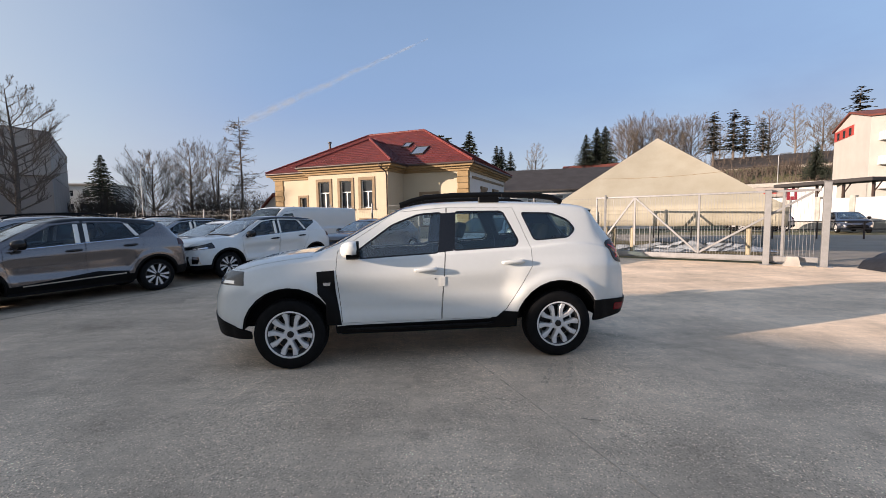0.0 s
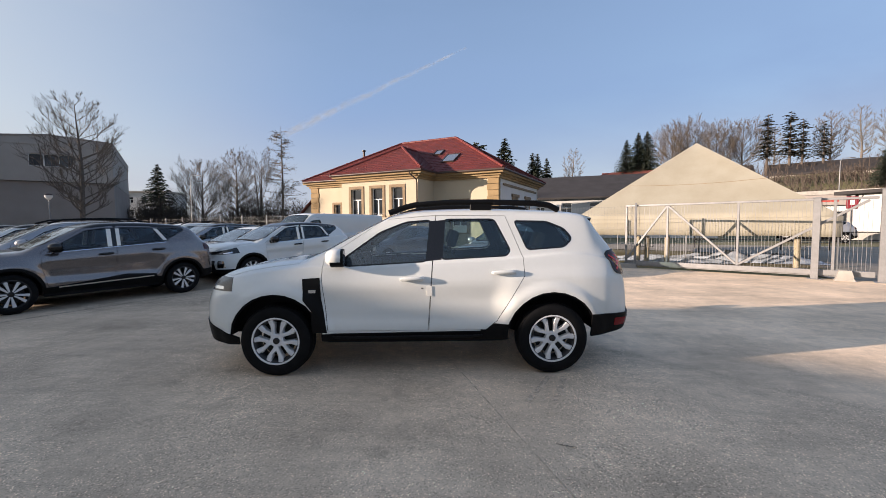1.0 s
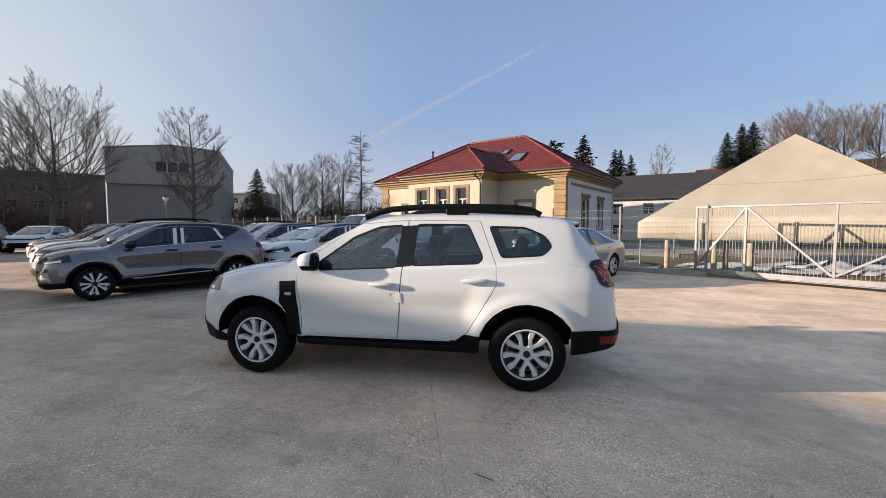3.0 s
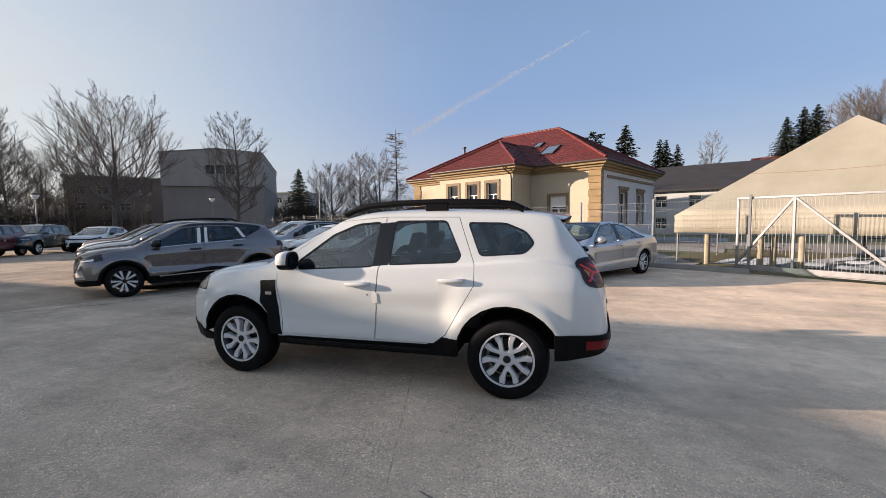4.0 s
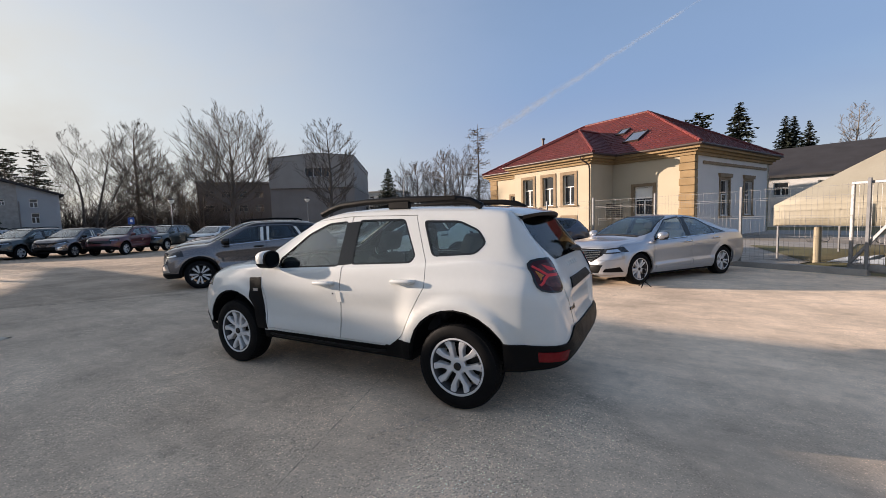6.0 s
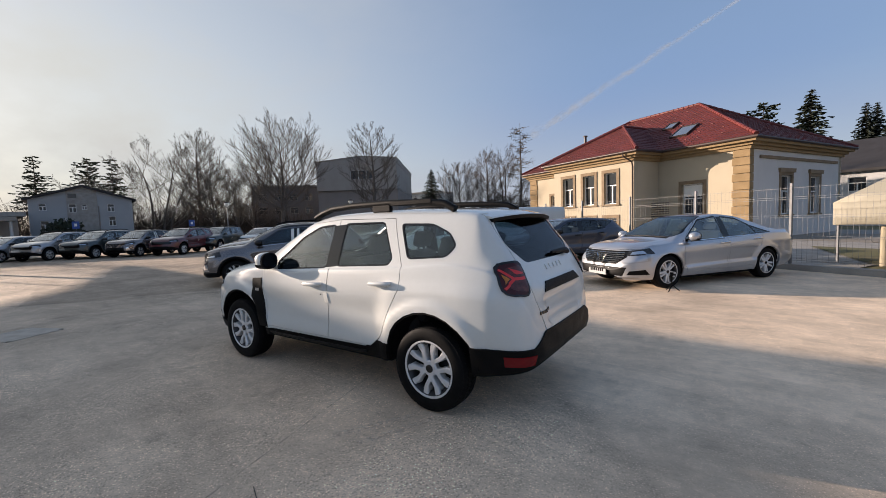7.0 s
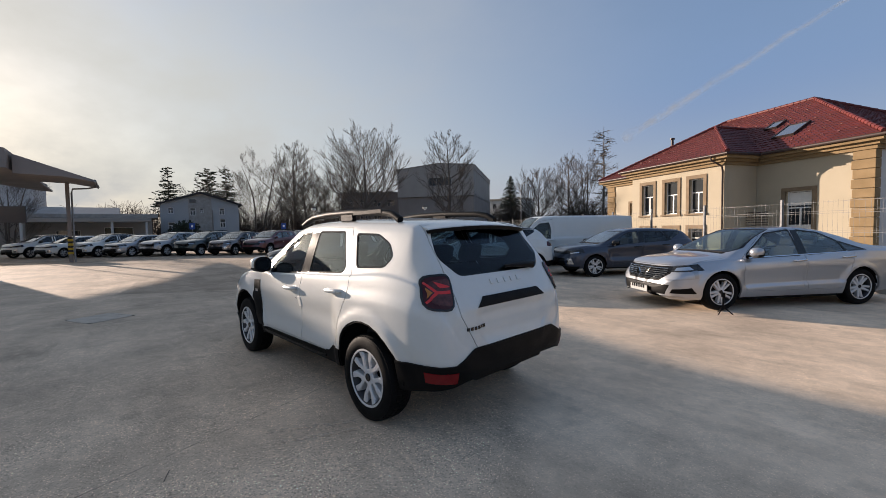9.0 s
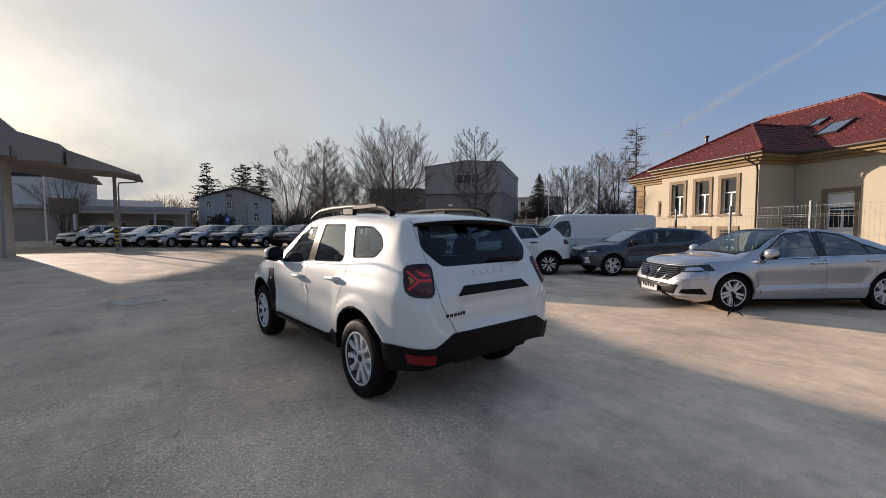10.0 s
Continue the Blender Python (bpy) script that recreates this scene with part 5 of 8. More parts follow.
VAN = dict(
    top=[(-2.72, .80), (-2.71, 1.4), (-2.69, 1.82), (-2.6, 1.93), (-2.0, 1.955), (0, 1.965), (.9, 1.95), (1.10, 1.90), (1.30, 1.76), (1.65, 1.46), (1.95, 1.20), (2.05, 1.15), (2.35, 1.06), (2.52, .95), (2.62, .78), (2.67, .62), (2.68, .55)],
    belt=[(-2.72, .7), (-2.69, 1.0), (-2.4, 1.10), (0, 1.10), (1.2, 1.06), (1.9, 1.04), (2.3, .96), (2.5, .82), (2.68, .48)],
    sill=[(-2.72, .42), (-2.6, .34), (-1, .30), (1, .30), (2.3, .28), (2.6, .32), (2.68, .42)],
    wide=[(-2.72, .86), (-2.70, .92), (-2.6, .95), (-2, .965), (0, .97), (1.5, .968), (2.1, .94), (2.4, .86), (2.56, .74), (2.64, .58), (2.68, .3)],
    shoulder=[(-2.72, .85), (-2.6, .93), (0, .945), (1.3, .94), (1.9, .90), (2.3, .80), (2.5, .66), (2.68, .2)],
    edge=[(-2.72, .80), (-2.6, .83), (0, .835), (1.0, .80), (1.5, .76), (1.95, .80), (2.3, .72), (2.68, .15)],
    crown=[(-2.72, .01), (-2.5, .05), (1.0, .06), (1.6, .05), (2.3, .04), (2.68, .02)],
    tuck=0.05, rear_axle=-1.72, front_axle=1.75, tyre=0.335, rim=0.205, tyre_w=0.215, track=0.83, halfw=0.955, arch=0.375, style="five", dark_rim=True,
    cladding=[[(1.3, .1), (1.3, .44), (-1.3, .44), (-1.3, .1)]],
    doors={"f": [(1.62, .42), (1.80, .80), (1.80, 1.12), (1.12, 1.74), (.62, 1.80), (.56, 1.1), (.58, .42)]},
    windows={"wf": [(1.68, 1.12), (1.66, 1.18), (1.12, 1.64), (.76, 1.68), (.68, 1.40), (.72, 1.08)]},
    win_low=1.02, ws_x=(1.1, 2.02), windscreen=[(-.70, 1.87), (.70, 1.87), (.82, 1.24), (-.82, 1.24)], rw_x=-2.5,
    bonnet=[(-.78, .92), (.78, .92), (.78, 1.4), (-.78, 1.4)], bonnet_x=2.04, bonnet_z=0.92,
    tailgate=[(-.80, .55), (.80, .55), (.80, 1.80), (-.80, 1.80)],
    front_cuts=[("grille", [(-.5, .68), (.5, .68), (.56, .80), (-.56, .80)], 2.3), ("front_bumper", [(-1, .2), (1, .2), (1, .55), (-1, .55)], 2.2)],
    blocks=[("headlight", [((2.15, 0, .9), (-1, 0, .2)), ((0, .52, 0), (0, -1, 0)), ((0, 0, .78), (0, 0, -1)), ((0, 0, .95), (.2, 0, 1))])],
    extra=[("grille", GLOSSBLACK, -0.01), ("front_bumper", BLACKPLASTIC, 0.008), ("headlight", REFLECTOR, 0.002)],
    handles={"f": (.70, 1.02, .968)}, mirror=(1.50, 1.18, .93), mirror_mat=BLACKPLASTIC,
    floor=(-2.6, 2.4), floor_z=0.38, dash_x=1.45, dash_z=1.15, seat_x=0.75, bench=False, front_glass=SCREEN, screen_glass=SCREEN)


def scaled(spec, sx, sy, sz, **over):
    """The same kind of vehicle in other proportions."""
    out = {}
    k3 = lambda p: (p[0] * sx, p[1] * sz)
    for k, v in spec.items():
        if k in ("top", "belt", "sill", "crown"):
            out[k] = [(a * sx, b * sz) for a, b in v]
        elif k in ("wide", "shoulder", "edge"):
            out[k] = [(a * sx, b * sy) for a, b in v]
        elif k in ("doors", "windows"):
            out[k] = {n: [k3(p) for p in q] for n, q in v.items()}
        elif k in ("cladding", "door_clad", "pillars", "chrome"):
            out[k] = [[k3(p) for p in q] for q in v]
        elif k in ("windscreen", "tailgate", "rear_window", "bonnet"):
            out[k] = [(a * sy, b * sz) for a, b in v]
        elif k in ("rear_cuts", "front_cuts"):
            out[k] = [(n, [(a * sy, b * sz) for a, b in q], x * sx) for n, q, x in v]
        elif k == "blocks":
            out[k] = [(n, [((c[0] * sx, c[1] * sy, c[2] * sz), (d[0] / sx, d[1] / sy, d[2] / sz)) for c, d in q]) for n, q in v]
        elif k in ("rear_axle", "front_axle", "rw_x", "bonnet_x", "dash_x", "seat_x"):
            out[k] = v * sx
        elif k in ("win_low", "roof_z", "bonnet_z", "dash_z"):
            out[k] = v * sz
        elif k in ("ws_x", "floor"):
            out[k] = tuple(a * sx for a in v)
        elif k in ("track", "halfw"):
            out[k] = v * sy
        elif k == "handles":
            out[k] = {n: (a * sx, b * sz, c * sy) for n, (a, b, c) in v.items()}
        elif k == "mirror":
            out[k] = (v[0] * sx, v[1] * sz, v[2] * sy)
        else:
            out[k] = v
    out.update(over)
    return out


# ---- ground ----
def sheet(name, pts, z, mt, label, category, kind="structure"):
    n = len(pts)
    return tagged(obj(name, mesh_of(name, [(x, y, z) for x, y in pts], [tuple(range(n))]), mt), label, category, "", kind)


def hill(x, y):
    """Height of the land: flat round the lot, rising to the wooded slope far behind the gate."""
    d = (x * 0.45 + y * 0.89) - 66.0
    side = min(1.0, max(0.0, (x + 18) / 30.0))
    t = min(1.0, max(0.0, d / 45.0))
    return 11.5 * t * t * (3 - 2 * t) * side


def land():
    bm = bmesh.new()
    n = 60
    lim = 620.0
    q = [math.copysign(abs(a) ** 2.2, a) * lim for a in np.linspace(-1, 1, n)]
    grid = [[bm.verts.new((x, y + 20, hill(x, y + 20) - 0.06)) for x in q] for y in q]
    for j in range(n - 1):
        for i in range(n - 1):
            bm.faces.new((grid[j][i], grid[j][i + 1], grid[j + 1][i + 1], grid[j + 1][i]))
    me = bpy.data.meshes.new("ground")
    bm.to_mesh(me)
    bm.free()
    me.shade_smooth()
    return me


tagged(obj("ground", land(), GRASS), "dull winter grass and bare earth round the lot", "ground", "", "structure")
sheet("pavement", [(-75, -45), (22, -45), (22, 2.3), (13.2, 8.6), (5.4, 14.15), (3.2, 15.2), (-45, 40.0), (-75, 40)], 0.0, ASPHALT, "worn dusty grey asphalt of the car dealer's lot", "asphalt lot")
sheet("road", [(9.6, 11.2), (12.9, 8.8), (70, 10), (70, 18), (30, 24), (16, 29), (-6, 40), (-10, 37), (12, 22)], -0.03, ROADASPHALT, "grey asphalt road beyond the gate", "road")
sheet("road_verge", [(5.2, 16.0), (11.0, 12.6), (12.5, 18.5), (4.0, 23.5)], -0.012, GRASS, "trodden grass strip under the tent", "grass")
sheet("yard", [(-40, 38.4), (4.4, 15.6), (6.4, 20.0), (11, 38), (-36, 58)], -0.04, CONCRETE, "pale concrete yard round the old house", "yard")


def strip(p, q, w, z, mt, name, label, category):
    p, q = Vector((*p, 0)), Vector((*q, 0))
    s = (q - p).cross(Vector((0, 0, 1))).normalized() * w / 2
    n = 14
    left, right = [], []
    for i in range(n + 1):
        t = i / n
        c = p.lerp(q, t)
        j = noise.noise(c * 1.7) * w * 0.35
        left.append((*(c + s + s.normalized() * j).xy, z))
        right.append((*(c - s + s.normalized() * j * 0.6).xy, z))
    v = left + right
    f = [(i, n + 1 + i, n + 2 + i, i + 1) for i in range(n)]
    return tagged(obj(name, mesh_of(name, v, f), mt), label, category, "", "structure")


strip((-9.9, 1.4), (-6.9, 5.6), 0.022, 0.004, TAR, "trim", "dark bitumen joint across the asphalt", "joint")
strip((-6.9, 5.6), (-5.4, 9.3), 0.022, 0.004, TAR, "trim", "dark bitumen joint across the asphalt", "joint")
strip((-22.2, -2.4), (-15.5, -0.6), 0.12, 0.004, MARK, "trim", "faint worn white line on the asphalt", "road marking")
strip((1.13, 4.02), (0.86, 3.42), 0.055, 0.004, FAINT, "trim", "faint worn white parking mark", "road marking")
strip((1.27, 4.02), (1.09, 3.46), 0.055, 0.004, FAINT, "trim", "faint worn white parking mark", "road marking")
strip((0.20, 4.3), (1.30, 1.4), 0.012, 0.003, SEAM, "trim", "faint seam between two asphalt lanes", "seam")
strip((0.97, 2.8), (1.10, 2.76), 0.005, 0.004, TAR, "trim", "fine crack in the asphalt", "crack")
mh = thing("manhole_cover", pose(-5.53, 2.25, 0, 0, 0, 28), "square concrete-filled manhole cover in a pale frame", "manhole cover")
obj("cover", box(-0.30, -0.30, -0.02, 0.30, 0.30, 0.010, 0.004), MANHOLE, mh)
for k in range(4):
    obj("frame", box(-0.36, 0.306, -0.02, 0.36, 0.36, 0.012, 0.004), MANHOLE, mh, "", pose(0, 0, 0, 0, 0, 90 * k))

# ---- kerb, fence and sliding gate ----
FENCE0, FSTEP = Vector((5.55, 13.60)), Vector((-2.18, 1.13))
FYAW = math.degrees(math.atan2(FSTEP.y, FSTEP.x))
v, f = prism([(0, -0.14), (48, -0.14), (48, 0.14), (0, 0.14)], -0.05, 0.14)
tagged(solid("kerb", (v, f), CONCRETE, m=pose(FENCE0.x + 0.05, FENCE0.y + 0.28, 0, 0, 0, FYAW)), "low concrete kerb wall under the wire fence", "kerb", "", "structure")


def wire_panel(w, h, dx, rows):
    bits = []
    n = int(w / dx)
    for i in range(n + 1):
        x = i * w / n
        bits.append(([(x - .0014, -.0014, 0), (x + .0014, -.0014, 0), (x + .0014, .0014, 0), (x - .0014, .0014, 0), (x - .0014, -.0014, h), (x + .0014, -.0014, h), (x + .0014, .0014, h), (x - .0014, .0014, h)],
                     [(0, 1, 5, 4), (1, 2, 6, 5), (2, 3, 7, 6), (3, 0, 4, 7)]))
    for z in rows:
        bits.append(([(0, -.006, z - .0025), (w, -.006, z - .0025), (w, -.006, z + .0025), (0, -.006, z + .0025), (0, .006, z - .0025), (w, .006, z - .0025), (w, .006, z + .0025), (0, .006, z + .0025)], [(0, 1, 2, 3), (7, 6, 5, 4), (3, 2, 6, 7), (0, 4, 5, 1)]))
    return mesh_of("wire_panel", *joined(bits))


PANEL = wire_panel(FSTEP.length - 0.06, 1.86, 0.10, (0.05, 0.10, 0.60, 0.65, 1.10, 1.15, 1.55, 1.60, 1.82))
FPOST = None
for k in range(0, 19):
    p = FENCE0 + FSTEP * k
    fp = thing("fence_panel", pose(p.x, p.y + 0.28, 0.14, 0, 0, FYAW), "galvanised wire mesh fence panel with steel post", "fence", "wire fence along the lot")
    bm = box(-0.03, -0.03, -0.02, 0.03, 0.03, 1.98, 0.006) if FPOST is None else FPOST
    po = obj("post", bm, WIRE, fp)
    FPOST = po.data
    obj("wire_mesh", PANEL, WIRE, fp, "", pose(0.03, 0, 0.04))

GATE = pose(5.32, 14.12, 0, 0, 0, math.degrees(math.atan2(10.68 - 14.12, 10.08 - 5.32)))
GL = 5.75
gate = thing("sliding_gate", GATE, "galvanised steel sliding gate with diagonal braces and bar infill", "gate")


def bar(name, a, b, w, d, parent, mt=GALV, label=""):
    """A square bar from a to b in the gate's plane (x, z)."""
    a, b = Vector(a), Vector(b)
    L = (b - a).length
    ang = math.degrees(math.atan2((b - a).y, (b - a).x))
    bm = box(0, -d / 2, -w / 2, L, d / 2, w / 2, 0.006)
    return obj(name, bm, mt, parent, label, pose(a.x, 0, a.y, 0, -ang, 0))


bar("top_rail", (0, 2.03), (GL, 2.03), 0.06, 0.06, gate)
bar("bottom_beam", (0, 0.17), (GL, 0.17), 0.14, 0.12, gate)
for x in (0.03, 1.24, 3.03, 5.0):
    bar("upright", (x, 0.24), (x, 2.0), 0.06, 0.06, gate)
bar("brace", (0.05, 0.30), (1.22, 1.98), 0.06, 0.05, gate)
bar("brace", (1.26, 1.98), (3.0, 0.28), 0.06, 0.05, gate)
bar("brace", (3.06, 0.28), (5.6, 1.98), 0.06, 0.05, gate)
bits = []
for i in range(int(GL / 0.075)):
    x = 0.075 * (i + 0.5)
    v, f = prism([(x - .003, .036), (x + .003, .036), (x + .003, .042), (x - .003, .042)], 0.24, 2.0)
    bits.append((v, f))
tagged(solid("infill_bars", joined(bits), GALV, gate), kind="stuff")
bar("rack_rail", (0.3, 0.085), (GL - 0.6, 0.085), 0.03, 0.03, gate)
for x, hgt in ((4.66, 2.06), (5.86, 2.22)):
    gp = thing("gate_post", GATE @ pose(x, -0.12, 0), "tall square galvanised steel gate post", "gate post", "posts of the sliding gate")
    bm = box(-0.075, -0.075, -0.02, 0.075, 0.075, hgt, 0.01)
    obj("shaft", bm, GALV, gp)
    bm = box(-0.085, -0.085, hgt, 0.085, 0.085, hgt + 0.02, 0.006)
    obj("cap", bm, GALV, gp)
    bm = box(-0.14, -0.14, 0, 0.14, 0.14, 0.015, 0.004)
    obj("base_plate", bm, GALV, gp)
v, f = prism([(-0.20, 0), (0.20, 0), (0.15, 0.07), (0.15, 0.12), (0.11, 0.26), (-0.11, 0.26), (-0.15, 0.12), (-0.15, 0.07)], -0.16, 0.16, "y")
tagged(solid("concrete_block", (v, f), CONCRETE, m=GATE @ pose(5.22, -0.12, 0)), "small pale concrete footing block beside the gate", "concrete block")

# ---- pyramid tent with valance ----
TL, TE = Vector((4.24, 16.95)), Vector((0.865, -0.501))
TW = 7.88
TENT = pose(TL.x, TL.y, 0, 0, 0, math.degrees(math.atan2(TE.y, TE.x)))
tent = thing("tent", TENT, "large cream canvas pyramid tent with a straight valance", "tent")
v, f = [], []
n = 14
for side in range(4):
    base = len(v)
    for j in range(n + 1):
        t = j / n
        half = TW / 2 * (1 - t)
        sag = 0.0
        for i in range(n + 1):
            u = -1 + 2 * i / n
            z = 1.62 + (4.82 - 1.62) * t - 0.10 * math.sin(math.pi * t) * (1 - u * u) * 0.8
            p = Vector((u * half, -half, z))
            q = Matrix.Rotation(radians(90 * side), 3, "Z") @ p
            v.append((q.x + TW / 2, q.y + TW / 2, q.z))
    for j in range(n):
        for i in range(n):
            a = base + j * (n + 1) + i
            f.append((a, a + 1, a + n + 2, a + n + 1))
bm = bmesh.new()
me = mesh_of("canopy", v, f)
bm.from_mesh(me)
bmesh.ops.remove_doubles(bm, verts=bm.verts, dist=0.001)
bmesh.ops.recalc_face_normals(bm, faces=bm.faces)
bm.to_mesh(me)
bm.free()
soft(me, 30)
cano = obj("canopy", me, CANVAS, tent)
for side in range(4):
    t = 0.43
    half = TW / 2 * (1 - t)
    ring = [Matrix.Rotation(radians(90 * side), 3, "Z") @ Vector((u * half, -half - 0.004, 1.62 + 3.2 * t - 0.08 * math.sin(math.pi * t) * (1 - u * u))) for u in np.linspace(-1, 1, 15)]
    solid("seam", tube([(q.x + TW / 2, q.y + TW / 2, q.z) for q in ring], 0.009, 5), TRIMBROWN, tent)
so = cano.modifiers.new("cloth", "SOLIDIFY")
so.thickness, so.offset = 0.01, -1
for side in range(4):
    v, f = [], []
    n = 26
    for i in range(n + 1):
        x = TW * i / n
        w = 0.03 * math.sin(i * 1.9 + side) * 0.5
        for z, k in ((1.615, 0), (1.45, 0.5), (1.25, 0.8), (1.02 + 0.015 * math.sin(i * 0.7), 1)):
            v.append((x, -0.012 + w * k, z))
    for i in range(n):
        for j in range(3):
            a = i * 4 + j
            f.append((a, a + 1, a + 5, a + 4))
    me = mesh_of("valance", v, f, True)
    va = obj("valance", me, CANVAS, tent, "", pose(TW / 2, TW / 2, 0, 0, 0, 90 * side) @ pose(-TW / 2, -TW / 2, 0))
    so = va.modifiers.new("cloth", "SOLIDIFY")
    so.thickness = 0.008
    for k, x in enumerate((0.08, TW / 2)):
        bm = box(x - 0.025, 0.05, 0, x + 0.025, 0.10, 1.62, 0.008)
        obj("leg", bm, WIRE, tent, "", pose(TW / 2, TW / 2, 0, 0, 0, 90 * side) @ pose(-TW / 2, -TW / 2, 0))
for x, y in ((5.18, 16.7), (6.42, 15.95), (6.78, 16.05), (7.32, 15.62), (10.5, 13.9)):
    tp = thing("timber_post", pose(x, y, -0.03), "short pale round timber post with a rope bracket", "post", "timber posts by the tent")
    v, f = lathe([(0, 0), (0.085, 0), (0.085, 0.95), (0.078, 1.0), (0, 1.0)], 16, "Z")
    solid("post", (v, f), TIMBER, tp, smooth=40)
    for s in (-1, 1):
        solid("bracket", tube([(0.08 * s, 0, 0.62), (0.2 * s, 0, 0.60), (0.25 * s, 0, 0.66), (0.25 * s, 0, 0.76)], 0.012, 6), GALV, tp, smooth=60)

# old snow
for cx, cy, L, W, H, s in ((7.8, 16.6, 2.3, 0.7, 0.28, 1), (10.3, 16.6, 2.6, 0.9, 0.42, 2)):
    bm = bmesh.new()
    bmesh.ops.create_grid(bm, x_segments=44, y_segments=18, size=1)
    for q in bm.verts:
        x, y = q.co.x, q.co.y
        r = max(0.0, 1 - (x * x + y * y))
        hh = (r ** 0.7) * (0.6 + 0.7 * noise.noise(Vector((x * 3, y * 2, s)))) + 0.12 * noise.noise(Vector((x * 9, y * 6, s))) * (r > 0.05)
        q.co = Vector((x * L, y * W, max(-0.02, hh * H)))
    me = bpy.data.meshes.new("snow_heap")
    bm.to_mesh(me)
    bm.free()
    me.shade_smooth()
    tagged(obj("snow_heap", me, SNOW, None, "", pose(cx, cy, 0.0, 0, 0, -22)), "lumpy heap of old bluish melting snow", "snow")


# ---- walls with openings ----
def wall(name, L, H, openings, mt, m, thick=0.35, parent=None, z0=0.0):
    """A wall along x from 0 to L, its face at y = 0 and its body behind it; openings are (x0, z0, x1, z1)."""
    xs = sorted({0, L, *(o[0] for o in openings), *(o[2] for o in openings)})
    zs = sorted({z0, H, *(o[1] for o in openings), *(o[3] for o in openings)})
    full = lambda i, j: 0 <= i < len(xs) - 1 and 0 <= j < len(zs) - 1 and not any(o[0] - 1e-6 <= xs[i] and xs[i + 1] <= o[2] + 1e-6 and o[1] - 1e-6 <= zs[j] and zs[j + 1] <= o[3] + 1e-6 for o in openings)
    v, f = [], []

    def quad(*p):
        b = len(v)
        v.extend(p)
        f.append((b, b + 1, b + 2, b + 3))
    for i in range(len(xs) - 1):
        for j in range(len(zs) - 1):
            if not full(i, j):
                continue
            a, b, c, d = xs[i], xs[i + 1], zs[j], zs[j + 1]
            quad((a, 0, c), (b, 0, c), (b, 0, d), (a, 0, d))
            quad((b, thick, c), (a, thick, c), (a, thick, d), (b, thick, d))
            if not full(i - 1, j):
                quad((a, thick, c), (a, 0, c), (a, 0, d), (a, thick, d))
            if not full(i + 1, j):
                quad((b, 0, c), (b, thick, c), (b, thick, d), (b, 0, d))
            if not full(i, j - 1):
                quad((a, thick, c), (b, thick, c), (b, 0, c), (a, 0, c))
            if not full(i, j + 1):
                quad((a, 0, d), (b, 0, d), (b, thick, d), (a, thick, d))
    me = mesh_of(name, v, f)
    bm = bmesh.new()
    bm.from_mesh(me)
    bmesh.ops.remove_doubles(bm, verts=bm.verts, dist=1e-4)
    bm.to_mesh(me)
    bm.free()
    return obj(name, me, mt, parent, "", m)


PANE = mat("dark_window_pane", (0.03, 0.035, 0.04), 0.06, vary=0.2, scale=1.5, coat=0.3)


def window(parent, m, x0, z0, x1, z1, split=True, transom=0.62, surround=0.2, lintel=0.0, frame_mat=WINWHITE, deep=0.16):
    """A framed window in the opening (x0, z0, x1, z1) of the wall whose pose is m."""
    w = new("window")
    w.parent = parent
    w.matrix_basis = m
    t = 0.055
    bits = []
    for a, b, c, d in ((x0, z0, x0 + t, z1), (x1 - t, z0, x1, z1), (x0 + t, z0, x1 - t, z0 + t), (x0 + t, z1 - t, x1 - t, z1)):
        bits.append(prism([(a, b), (c, b), (c, d), (a, d)], deep, deep + 0.06, "y"))
    solid("frame", joined(bits), frame_mat, w)
    xm, zm = (x0 + x1) / 2, z0 + (z1 - z0) * transom
    if split:
        bm = box(x0 + t, deep + 0.005, zm - 0.03, x1 - t, deep + 0.055, zm + 0.03, 0.004)
        obj("transom", bm, frame_mat, w)
        bm = box(xm - 0.045, deep + 0.004, z0 + t, xm + 0.045, deep + 0.058, zm - 0.03, 0.004)
        obj("mullion", bm, frame_mat, w)
    bm = box(x0 + t * 0.5, deep + 0.025, z0 + t * 0.5, x1 - t * 0.5, deep + 0.035, z1 - t * 0.5)
    obj("pane", bm, PANE, w)
    if surround:
        s = surround
        bits = [prism([(x0 - s, z0 - 0.02), (x0, z0 - 0.02), (x0, z1), (x0 - s, z1)], -0.05, 0.06, "y"), prism([(x1, z0 - 0.02), (x1 + s, z0 - 0.02), (x1 + s, z1), (x1, z1)], -0.05, 0.06, "y"),
                prism([(x0 - s, z1), (x1 + s, z1), (x1 + s, z1 + s), (x0 - s, z1 + s)], -0.05, 0.06, "y")]
        if lintel:
            bits.append(prism([(x0 - s - 0.08, z1 + s), (x1 + s + 0.08, z1 + s), (x1 + s + 0.12, z1 + s + lintel), (x0 - s - 0.12, z1 + s + lintel)], -0.12, 0.05, "y"))
        solid("surround", joined(bits), TRIMBROWN, w, "brown plaster surround")
        bm = box(x0 - s - 0.06, -0.10, z0 - 0.12, x1 + s + 0.06, 0.08, z0 - 0.02, 0.01)
        obj("sill", bm, TRIMBROWN, w)
    return w


